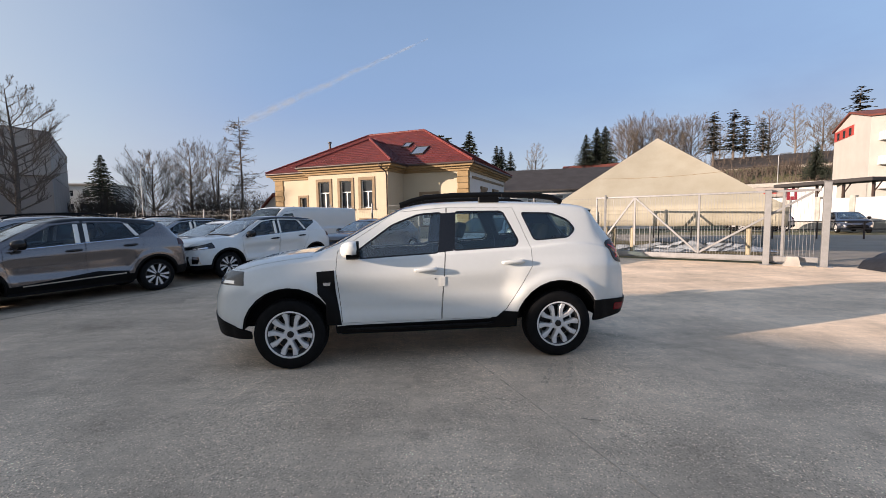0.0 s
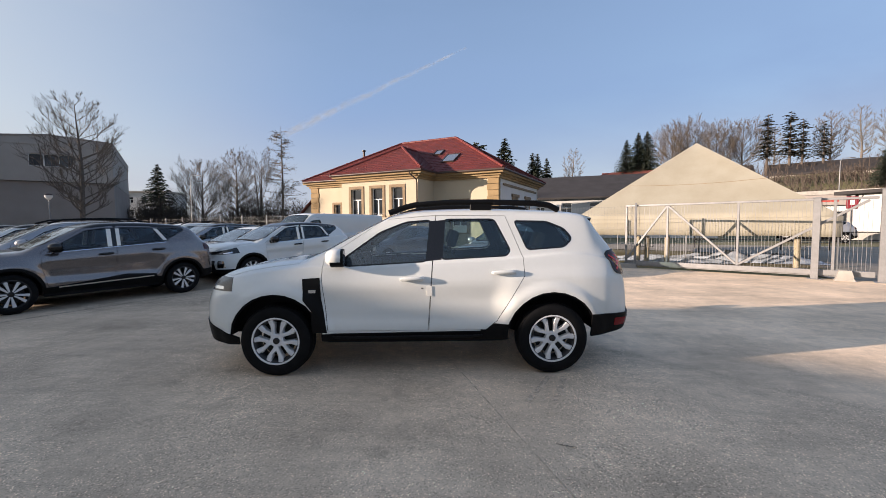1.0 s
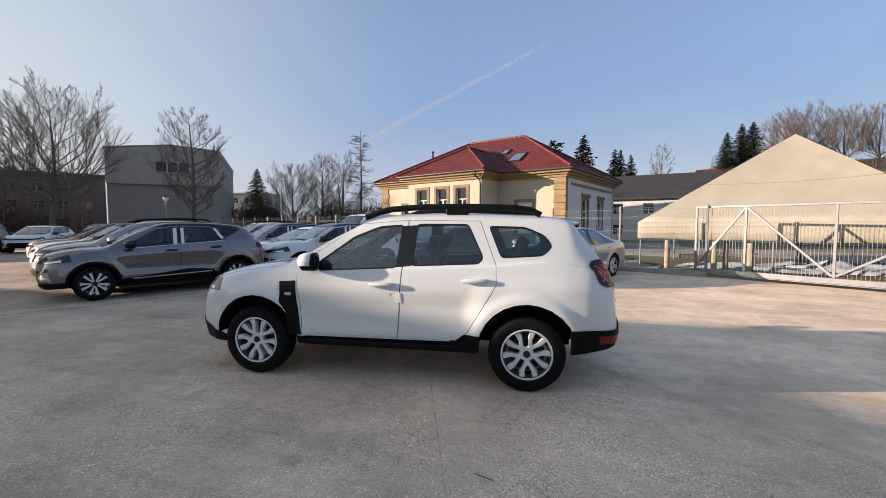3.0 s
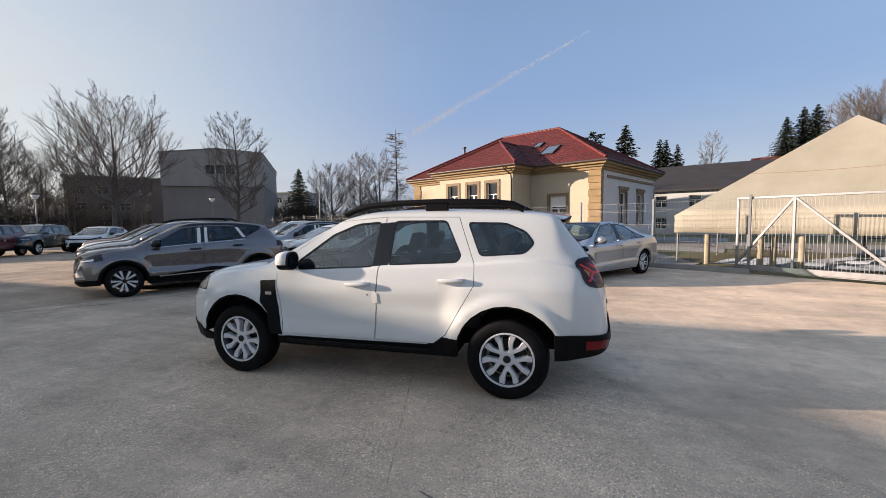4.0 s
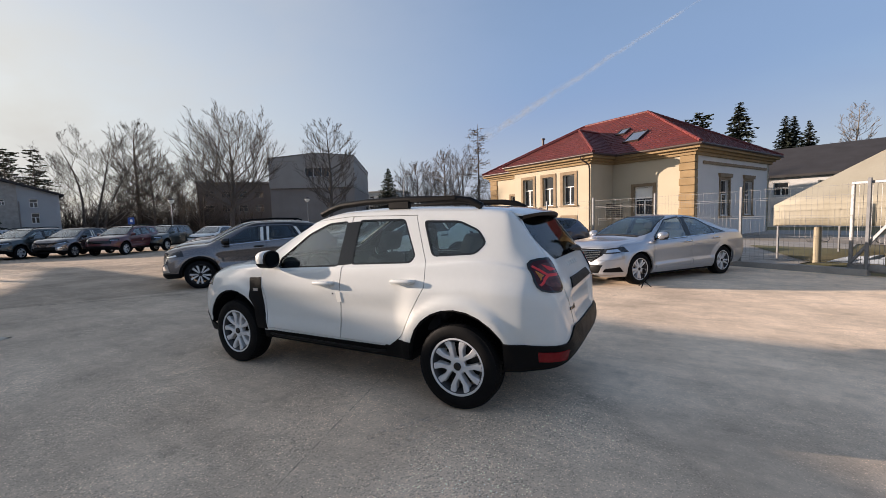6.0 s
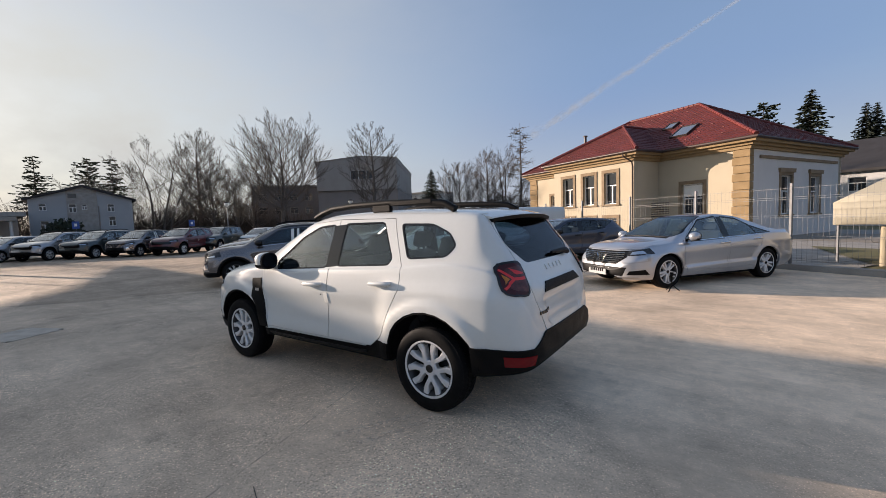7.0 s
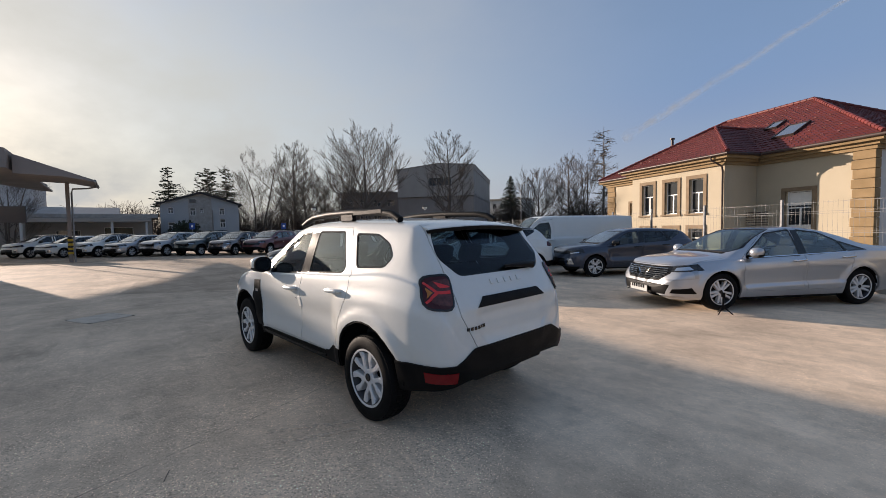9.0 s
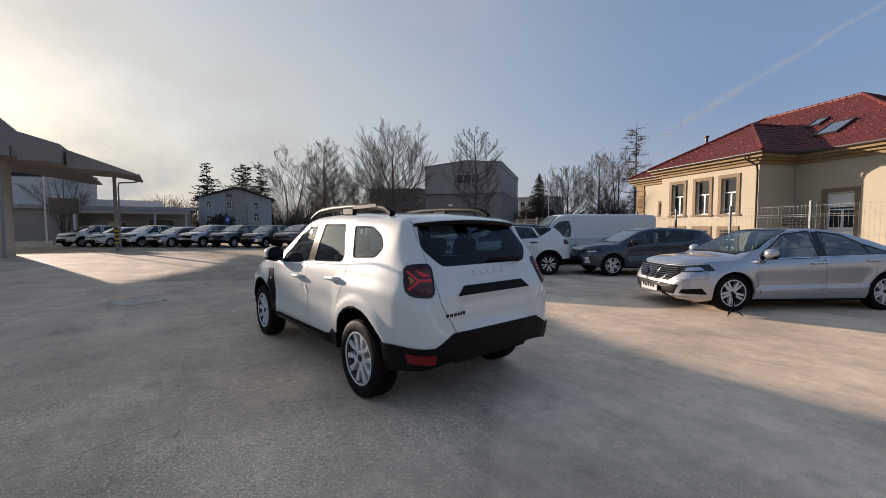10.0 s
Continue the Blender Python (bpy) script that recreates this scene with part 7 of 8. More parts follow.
block("white_building", m, L, 3.5, 7.4, [(1.0 + 3.3 * i, 0.5 + 3.0 * j, 3.2 + 3.3 * i, 2.3 + 3.0 * j) for i in range(7) for j in range(1)], WHITEWALL, DARKROOF, "tall pale building with dark ground-floor windows behind the canopy", "building", 0.0, 0.1)
m, L = facing((54.0, 52.0), (70.5, 43.0))
fl = block("apartment_block", m, L, 12.5, 13.4, [(2.0 + 4.4 * i, 1.6 + 3.0 * j, 4.2 + 4.4 * i, 3.2 + 3.0 * j) for i in range(4) for j in range(4)], HALLWALL, REDROOF, "cream apartment block with red cladding under its roof", "apartment block", 0.25)
for j in range(4):
    ba = obj("balcony", box(0.8, -1.1, 1.2 + 3.0 * j, 5.2, -0.004, 2.3 + 3.0 * j, 0.03), WHITEWALL, fl)
obj("red_cladding", box(-0.06, 5.2, 11.9, -0.004, 12.3, 13.3), REDWALL, fl)
for k in range(3):
    obj("side_window", box(-0.09, 5.9 + 2.2 * k, 12.0, -0.064, 6.7 + 2.2 * k, 13.0), PANE, fl)
m, L = facing((6.0, 47.5), (24.0, 42.5))
block("row_house", m, L, 11, 4.4, [(0.9 + 2.9 * i, 0.5 + 2.15 * j, 1.95 + 2.9 * i, 1.6 + 2.15 * j) for i in range(6) for j in range(2)], WHITEWALL, DARKROOF, "pale row house with dark slate roof", "house", 0.47, 0.5)
for p, q, H, mt, lab in (((27, 92), (40, 86), 12.6, REDROOF, "brick-red roofed house on the slope"), ((60, 90), (80, 76), 13.4, DARKROOF, "dark roofed house among the trees on the slope"), ((46, 98), (58, 92), 13.8, DARKROOF, "brown house among the trees on the slope")):
    m, L = facing(p, q)
    block("hill_house", m, L, 9, H - 2.2, [(1.5 + 3.4 * i, H - 4.4, 2.9 + 3.4 * i, H - 3.0) for i in range(3)], PALEWALL if mt is DARKROOF else TRIMBROWN, mt, lab, "house", 0.5, 0.5, z0=0)
m, L = facing((-25.0, 56.5), (-21.5, 55.0))
block("cottage", m, 5.0, 7, 2.8, [(1.0, 0.8, 2.0, 1.8), (3.0, 0.8, 4.0, 1.8)], PALEWALL, REDROOF, "small cottage with a red tiled roof", "house", 0.8, 0.4, "y")
m, L = facing((34.5, 49.0), (41.5, 43.0))
pv = block("shop_pavilion", m, L, 8, 4.3, [(0.5, 0.5, 2.6, 2.6), (3.2, 0.5, 5.4, 2.6)], WHITEWALL, CONCRETE, "low white shop with a dark sign band", "shop", over=0.5)
obj("sign_band", box(1.0, -0.5, 3.2, 5.0, -0.004, 4.28, 0.02), FASCIA, pv, "dark brown sign band")
obj("sign_logo", box(2.6, -0.53, 3.55, 4.4, -0.504, 3.9), REDWALL, pv, "plain red logo bar")
rw = thing("retaining_wall", facing((31.0, 36.6), (33.0, 20.0))[0], "white garden wall with grey piers", "wall", kind="structure")
for k in range(7):
    obj("wall_bay", box(k * 2.6 + 0.2, 0, -0.1, k * 2.6 + 2.4, 0.2, 2.5, 0.02), WHITEWALL, rw)
    obj("pier", box(k * 2.6 - 0.2, -0.06, -0.1, k * 2.6 + 0.2, 0.26, 2.7, 0.02), CONCRETE, rw)
obj("planter", box(0, -1.2, -0.1, 17, -0.9, 0.7, 0.03), CONCRETE, rw)
per = thing("pergola", facing((32.6, 38.4), (33.6, 31.4))[0], "dark timber pergola roof on slim posts", "pergola")
obj("roof", box(-0.5, -1.2, 3.75, 7.4, 1.2, 4.05, 0.04), DARKROOF, per)
for k in range(4):
    obj("post", box(0.3 + 2.1 * k, -0.08, 0, 0.46 + 2.1 * k, 0.08, 3.75, 0.01), GUTTER, per)
    solid("brace", tube([(0.38 + 2.1 * k, 0, 2.9), (0.9 + 2.1 * k, 0, 3.72)], 0.05, 6), GUTTER, per)
gr = thing("guard_rail", facing((13, 25), (32, 18))[0], "dark iron railing along the road", "railing")
for k in range(11):
    obj("post", box(2.0 * k - 0.03, -0.03, -0.05, 2.0 * k + 0.03, 0.03, 0.95, 0.006), GUTTER, gr)
for z in (0.5, 0.92):
    solid("rail", tube([(0, 0, z), (20.5, 0, z)], 0.025, 6), GUTTER, gr)


# ---- street lamps and signs ----
def street_lamp(x, y, h, round_head=True):
    l = thing("street_lamp", pose(x, y, 0), "grey steel lamp post with a round white globe" if round_head else "tall slim grey lamp post with a short arm", "street lamp")
    solid("pole", tube([(0, 0, 0), (0, 0, 1.0), (0, 0, h - 0.3)], [0.07, 0.055, 0.04], 10), GALV, l, smooth=50)
    if round_head:
        v, f = lathe([(0, h - 0.32), (0.10, h - 0.30), (0.24, h - 0.12), (0.26, h), (0.20, h + 0.10), (0, h + 0.16)], 18, "Z")
        solid("globe", (v, f), PAPER, l, smooth=50)
        v, f = lathe([(0, h + 0.05), (0.30, h + 0.04), (0.28, h + 0.09), (0.14, h + 0.18), (0, h + 0.20)], 18, "Z")
        solid("cap", (v, f), GUTTER, l, smooth=50)
    else:
        solid("arm", tube([(0, 0, h - 0.35), (0.2, 0, h - 0.05), (0.9, 0, h)], [0.04, 0.035, 0.03], 8), GALV, l, smooth=50)
        obj("lantern", box(0.8, -0.12, h - 0.06, 1.4, 0.12, h + 0.04, 0.03), GALV, l)


street_lamp(-33.7, 29.8, 4.0)
street_lamp(-41.05, 19.65, 4.0)
street_lamp(-35.2, 48.0, 7.8, False)
street_lamp(38.5, 47.0, 8.2, False)
street_lamp(-45, 62, 8.5, False)
for x, y, z, mt in ((-41.4, 16.4, 2.4, SIGNBLUE), (19.5, 22.8, 2.75, SIGNRED), (18.7, 23.6, 1.3, SIGNBLUE), (-43.3, 8.1, 2.5, SIGNBLUE)):
    s = thing("road_sign", pose(x, y, 0, 0, 0, 75 if x < 0 else -20), "small road sign on a grey post", "sign")
    solid("post", tube([(0, 0, 0), (0, 0, z)], 0.03, 8), GALV, s)
    obj("plate", box(-0.24, -0.05, z - 0.62, 0.24, -0.03, z, 0.008), mt, s)
    obj("symbol", box(-0.09, -0.056, z - 0.42, 0.09, -0.052, z - 0.18), PAPER, s, "plain white bars")


# ---- trees ----
def conifer(seed, height, width, dens=1.0, droop=0.35, start=0.10, top=1.0, ragged=0.25):
    """A conifer: (trunk mesh, needle mesh) of many small drooping sprays."""
    rnd = random.Random(seed)
    trunk = tube([(0, 0, -0.2), (0, 0, height * 0.5), (0, 0, height * 0.99)], [height * 0.016, height * 0.010, 0.02], 7)
    v, f = [], []
    n = int(34 * dens)
    for i in range(n):
        t = start + (1 - start) * i / n
        z = height * t
        R = width * (1 - t) ** top * (1 - ragged * rnd.random()) + 0.12
        k = max(4, int(10 * (1 - t) + 4))
        for j in range(k):
            if rnd.random() < 0.12:
                continue
            a = 2 * math.pi * (j + rnd.random()) / k
            r = R * (0.7 + 0.4 * rnd.random())
            dirv = Vector((math.cos(a), math.sin(a), 0))
            s = Vector((-dirv.y, dirv.x, 0))
            m = max(2, int(r / 0.45))
            zb = min(height * 0.985, z + rnd.uniform(-1.0, 1.0) * height * (1 - start) / n)
            for q in range(m):
                u0, u1 = q / m, (q + 1.15) / m
                w = 0.42 * (1.1 - 0.6 * u0) * (0.7 + 0.6 * rnd.random())
                dz = lambda u: -droop * r * u * u * 0.9 + 0.34 * droop * r * u
                p0, p1 = dirv * r * u0 + Vector((0, 0, zb + dz(u0))), dirv * r * min(u1, 1.05) + Vector((0, 0, zb + dz(u1)))
                jit = Vector((rnd.gauss(0, .06), rnd.gauss(0, .06), rnd.gauss(0, .08)))
                for sg in (-1, 1):
                    b = len(v)
                    v += [p0 + jit, p1 + jit, p0.lerp(p1, 0.75) + s * sg * w + Vector((0, 0, -0.16 * rnd.random() - 0.05)) + jit]
                    f.append((b, b + 1, b + 2))
                b = len(v)
                v += [p0 + jit, p1 + jit, p0.lerp(p1, 0.5) + jit - Vector((0, 0, 0.30 * w + 0.16 * rnd.random()))]
                f.append((b, b + 1, b + 2))
    return soft(mesh_of("trunk", *trunk), 60), mesh_of("crown", v, f)


def plant(meshes, x, y, top_z, h0, label, category, bark, leaf, group="", turn=0, wide=1.0):
    z = hill(x, y) - 0.05
    s = (top_z - z) / h0
    t = thing(category.replace(" ", "_"), pose(x, y, z, 0, 0, turn), label, category, group)
    t.scale = (s * wide, s * wide, s)
    obj("trunk", meshes[0], bark, t)
    obj("crown", meshes[1], leaf, t)
    return t


def real_height(ms):
    return max(max(v.co.z for v in me.vertices) for me in ms)


def bare_tree(seed, h, w, low=0.18, limbs=22, stems=1, dens=(7, 5, 4), rise=0.9, leader=0.95):
    """A leafless tree with an egg-shaped crown: limbs arch up to the crown's surface and fork into twigs."""
    rnd = random.Random(seed)
    big, fine = ([], []), ([], [])
    cz, rz = h * (0.5 + low * 0.42), h * (0.5 - low * 0.42)

    def spray(path, r, lev):
        a, b = path[0], path[-1]
        length = (b - a).length
        d = (b - path[1]).normalized()
        for k in range(dens[lev]):
            f = 0.25 + 0.75 * (k + rnd.random()) / dens[lev]
            o = path[0].lerp(path[1], f * 2) if f < 0.5 else path[1].lerp(path[2], f * 2 - 1)
            ax = Vector((rnd.gauss(0, 1), rnd.gauss(0, 1), rnd.gauss(0, 0.6)))
            s = (ax - d * ax.dot(d)).normalized()
            dd = (d * 0.80 + s * 0.54 + Vector((0, 0, 0.18))).normalized()
            q = dd * length * ((0.50 - 0.22 * f) if lev == 0 else (0.58 - 0.26 * f)) * (0.7 + 0.6 * rnd.random())
            way = [o, o + q * 0.5 + s * q.length * 0.06, o + q + Vector((0, 0, 0.06 * q.length))]
            rr = max(r * 0.48, 0.0085)
            tube(way if lev < 2 else [way[0], way[2]], [rr, rr * 0.8, rr * 0.55] if lev < 2 else [rr, rr * 0.7], 4 if lev == 0 else 3, *(big if lev == 0 else fine), cap=False)
            if lev < 2:
                spray(way, rr, lev + 1)
    for st in range(stems):
        sx = Vector((rnd.gauss(0, 0.10), rnd.gauss(0, 0.10), 0)) * w * (0 if stems == 1 else 2.2)
        bend = Vector((rnd.gauss(0, 0.02) * h, rnd.gauss(0, 0.02) * h, 0)) + sx * 2
        mid = lambda f: sx * 0.4 + bend * f * f + Vector((0.012 * h * math.sin(7 * f + seed), 0.012 * h * math.sin(5 * f + 2 * seed), f * h))
        R = h * (0.0135 if stems == 1 else 0.0095)
        fs = [-0.02] + [leader * k / 7 for k in range(1, 8)]
        tube([mid(f) for f in fs], [R * 1.25 * (1 - max(f, 0) / leader) ** 0.8 + 0.012 for f in fs], 8, *big, cap=False)
        n = limbs // stems
        for i in range(n):
            top = low + 0.10 + (0.885 - low) * ((i + rnd.random()) / n) ** 0.8
            a = 2.4 * i + rnd.random() * 0.8
            z = min(h * 0.99, h * top)
            rad = w * math.sqrt(max(0.02, 1 - ((z - cz) / rz) ** 2)) * (0.62 + 0.30 * rnd.random())
            f = min(leader * 0.96, max(low * (0.8 + 0.3 * rnd.random()), (z - rad * rise * (0.8 + 0.4 * rnd.random())) / h))
            o = mid(f)
            out = Vector((math.cos(a), math.sin(a), 0))
            t = Vector((o.x, o.y, z)) + out * rad
            L = (t - o).length
            way = [o, o.lerp(t, 0.5) + out * 0.09 * L - Vector((0, 0, 0.04 * L)), t]
            r = max(R * 0.46 * (1.15 - f), 0.018)
            tube(way, [r, r * 0.7, r * 0.35], 5, *big, cap=False)
            spray(way, r, 0)
    return soft(mesh_of("trunk", *big), 60), mesh_of("crown", *fine)


ROUND, TALL, WILD, SLIM = bare_tree(11, 15, 6.4, 0.25, 32, 1, (7, 6, 5), 1.15, 0.86), bare_tree(5, 15, 4.0, 0.16, 40, 1, (6, 5, 4), 0.75), bare_tree(23, 12, 5.0, 0.12, 27, 3, (7, 5, 4), 1.0, 0.85), bare_tree(31, 15, 3.2, 0.20, 34, 1, (5, 5, 4), 0.9)
KINDS = {"round": (ROUND, real_height(ROUND)), "tall": (TALL, real_height(TALL)), "wild": (WILD, real_height(WILD)), "slim": (SLIM, real_height(SLIM))}
NEAR_TREES = [(-39.8, 38.5, 15.1, "tall"), (-50.7, 31.0, 17.4, "round"), (-63.5, 19.7, 14.6, "wild"), (-66.9, 25.8, 17.0, "tall"), (-65.1, 30.7, 11.6, "wild"), (-48.6, 69.2, 14.1, "round"), (-46.6, 76.6, 16.7, "tall"), (-38.2, 69.9, 14.9, "wild"), (-64.5, 33.5, 12.5, "wild"), (-54.9, -6.3, 8.5, "wild"), (-70.0, 14.0, 11.0, "wild"), (-62, 26, 12.0, "round")]
SLOPE_TREES = [(47.6, 105.6, 26.4, "round"), (50.6, 104.2, 27.6, "round"), (55.9, 101.5, 26.0, "round"), (61.8, 101.6, 26.2, "round"), (71.6, 90.0, 24.0, "tall"), (74.8, 87.3, 24.4, "slim"), (76.8, 83.4, 23.2, "tall"), (78.6, 79.9, 20.5, "round"), (20.3, 88.9, 17.4, "slim"), (84, 74, 21.0, "tall"), (66, 98, 23.0, "slim")]
for i, (x, y, z, k) in enumerate(NEAR_TREES):
    plant(KINDS[k][0], x, y, z, KINDS[k][1], "leafless deciduous tree with fine twigs at the lot's far edge", "tree", BARK, BARK, "bare trees round the lot", 47 * i)
for i, (x, y, z, k) in enumerate(SLOPE_TREES):
    plant(KINDS[k][0], x, y, z, KINDS[k][1], "tall leafless tree on the slope", "tree", BIRCHBARK, BIRCHBARK, "bare trees on the slope", 61 * i)
SPRUCE, SPRUCE2 = conifer(3, 14, 5.6, 2.1, 0.20, 0.06, 0.9), conifer(8, 14, 4.0, 2.1, 0.20, 0.06, 0.85)
LARCH = conifer(15, 15, 2.8, 0.62, 0.22, 0.30, 0.45, 0.55)
PINE1, PINE2 = conifer(4, 12, 5.0, 0.85, -0.12, 0.40, 0.42, 0.75), conifer(9, 13, 4.6, 0.8, -0.06, 0.34, 0.46, 0.8)
for i, (x, y, z) in enumerate([(5.5, 80.8, 18.5), (33.3, 95.0, 20.2), (36.2, 96.1, 22.0), (37.9, 95.5, 22.1), (-66.7, 80.5, 14.9), (64.0, 70.2, 13.4)]):
    plant(SPRUCE, x, y, z, 14.1, "dark green spruce with drooping branches", "spruce tree", BARK, NEEDLE, "spruces", 77 * i, 1.1)
for i, (x, y, z) in enumerate([(11.8, 88.3, 16.7), (13.1, 90.1, 16.8), (14.4, 85.9, 15.1)]):
    plant(SPRUCE2, x, y, z, 14.1, "narrow dark spruce behind the house", "spruce tree", BARK, NEEDLE, "spruces", 50 * i, 1.1)
for i, (x, y, z) in enumerate([(0.0, 85.8, 18.6), (-80.3, 9.1, 12.9), (-79.7, 15.0, 13.1), (-76.3, 17.3, 12.7)]):
    ms = (PINE1, PINE2)[i % 2]
    plant(ms, x, y, z, real_height(ms), "dark pine with a bare lower trunk", "pine tree", BARK, PINE, "pines", 40 * i, 1.0)


for i, (x, y, z) in enumerate([(61.7, 93.5, 24.3), (64.7, 91.4, 24.3), (66.3, 90.2, 22.5), (74.6, 73.9, 23.6), (69.0, 88.5, 21.5)]):
    plant(LARCH, x, y, z, real_height(LARCH), "ragged brownish conifer with level branches on the slope", "conifer tree", BARK, DRYNEEDLE, "ragged conifers", 83 * i, 1.5)


def larch_tree():
    """A thin, nearly bare larch: trunk and short level branches with knobbly twigs."""
    rnd = random.Random(2)
    v, f = tube([(0, 0, -0.2), (0.1, 0, 8), (0, 0.1, 15.6)], [0.20, 0.12, 0.02], 7)
    tv, tf = [], []
    for i in range(70):
        z = 3.5 + 11.5 * i / 70
        a = rnd.random() * 6.283
        r = (3.6 * (1 - (z - 3.5) / 12.6) + 0.7) * (0.4 + 0.8 * rnd.random())
        p, q = Vector((0, 0, z)), Vector((math.cos(a) * r, math.sin(a) * r, z + 0.12 * r))
        tube([p, p.lerp(q, 0.6) - Vector((0, 0, 0.06 * r)), q], [0.04, 0.025, 0.01], 4, v, f, False)
        for k in range(14):
            o = p.lerp(q, 0.3 + 0.7 * rnd.random())
            e = Vector((rnd.gauss(0, .42), rnd.gauss(0, .42), rnd.gauss(-0.05, .25)))
            tube([o, o + e], [0.022, 0.012], 3, tv, tf, False)
    return mesh_of("trunk", v, f), mesh_of("crown", tv, tf)


plant(larch_tree(), -29.0, 59.3, 16.3, 15.6, "thin bare larch with short level branches", "larch tree", BARK, BARK)


def thicket(seed, pts, h, name, label, dens=9, fat=1.0):
    """Rows of bare brush: many thin upright twigs."""
    rnd = random.Random(seed)
    v, f = [], []
    for (x0, y0), (x1, y1) in zip(pts, pts[1:]):
        n = int(math.hypot(x1 - x0, y1 - y0) * dens)
        for i in range(n):
            t = rnd.random()
            x, y = x0 + (x1 - x0) * t + rnd.gauss(0, 1.6), y0 + (y1 - y0) * t + rnd.gauss(0, 1.6)
            z = hill(x, y) - 0.1
            hh = h * (0.35 + 0.65 * rnd.random()) * (0.75 + 0.4 * noise.noise(Vector((x * 0.12, y * 0.12, seed))))
            p = Vector((x, y, z))
            q = p + Vector((rnd.gauss(0, 0.22) * hh, rnd.gauss(0, 0.22) * hh, hh))
            tube([p, p.lerp(q, 0.5), q], [0.035 * fat, 0.028 * fat, 0.008], 3, v, f, False)
            for k in range(5):
                o = p.lerp(q, 0.3 + 0.6 * rnd.random())
                tube([o, o + Vector((rnd.gauss(0, .25), rnd.gauss(0, .25), 0.30)) * hh * 0.45], [0.018 * fat, 0.008 * fat], 3, v, f, False)
    return tagged(obj(name, mesh_of(name, v, f), BRUSH), label, "brush", "", "stuff")


thicket(1, [(-70, 8), (-68, 22), (-70, 34), (-64, 42)], 8.5, "brush", "tangle of bare brown brush behind the parked cars", 20, 1.2)
thicket(7, [(-76, -2), (-73, 12), (-77, 28), (-74, 40)], 9.0, "brush", "dense bare brown brush along the far side of the lot", 34, 1.5)
thicket(2, [(-70, 62), (-52, 72), (-36, 68), (-26, 66)], 7.8, "brush", "bare brown shrubs along the far fence", 45, 1.3)
thicket(3, [(24, 88), (45, 96), (62, 92), (82, 78)], 5.0, "brush", "bare brown undergrowth on the slope", 6, 1.4)
thicket(6, [(30, 70), (48, 74), (62, 66), (72, 58)], 3.2, "brush", "bare brown bushes at the foot of the slope", 22, 1.3)
thicket(8, [(34, 78), (52, 82), (68, 74), (78, 66)], 3.4, "brush", "low brown scrub half way up the slope", 26, 1.3)
thicket(4, [(12, 62), (24, 60), (30, 56)], 5.0, "brush", "bare shrubs behind the row house")

def shrub(x, y, r, h):
    """A dense evergreen shrub of many small leaf sprays."""
    rnd = random.Random(int(x * 7 + y))
    v, f = [], []
    for i in range(1500):
        d = Vector((rnd.gauss(0, 1), rnd.gauss(0, 1), rnd.gauss(0, 1))).normalized() * (0.55 + 0.5 * rnd.random())
        p = Vector((d.x * r, d.y * r, h * 0.5 + d.z * h * 0.5))
        p.z = max(p.z, 0.1)
        e, s = Vector((rnd.gauss(0, 1), rnd.gauss(0, 1), rnd.gauss(0.3, 1))).normalized() * 0.34, Vector((rnd.gauss(0, 1), rnd.gauss(0, 1), rnd.gauss(0, 1))).normalized() * 0.14
        v += [p - s, p + s, p + e]
        f.append((3 * i, 3 * i + 1, 3 * i + 2))
    sh = thing("shrub", pose(x, y, 0), "dark evergreen shrub beside the pale house", "shrub")
    obj("foliage", mesh_of("foliage", v, f), NEEDLE, sh)
    solid("stem", tube([(0, 0, -0.1), (0.1, 0, h * 0.6)], [0.10, 0.05], 6), BARK, sh)


shrub(-54.0, 8.6, 1.7, 2.9)
pole = thing("flagpole", pose(-38.8, -4.9, 0), "slim white flagpole by the canopy", "flagpole")
solid("mast", tube([(0, 0, 0), (0, 0, 3.5), (0, 0, 7.2)], [0.07, 0.055, 0.035], 8), WINWHITE, pole, smooth=50)
board = thing("notice_board", pose(-40.0, -4.0, 0, 0, 0, 80), "dark notice board on two grey posts", "board")
obj("panel", box(-0.95, -0.04, 2.5, 0.95, 0.04, 3.75, 0.02), DARKWALL, board)
for x in (-0.75, 0.75):
    solid("post", tube([(x, 0.06, 0), (x, 0.06, 3.7)], 0.05, 8), GALV, board)


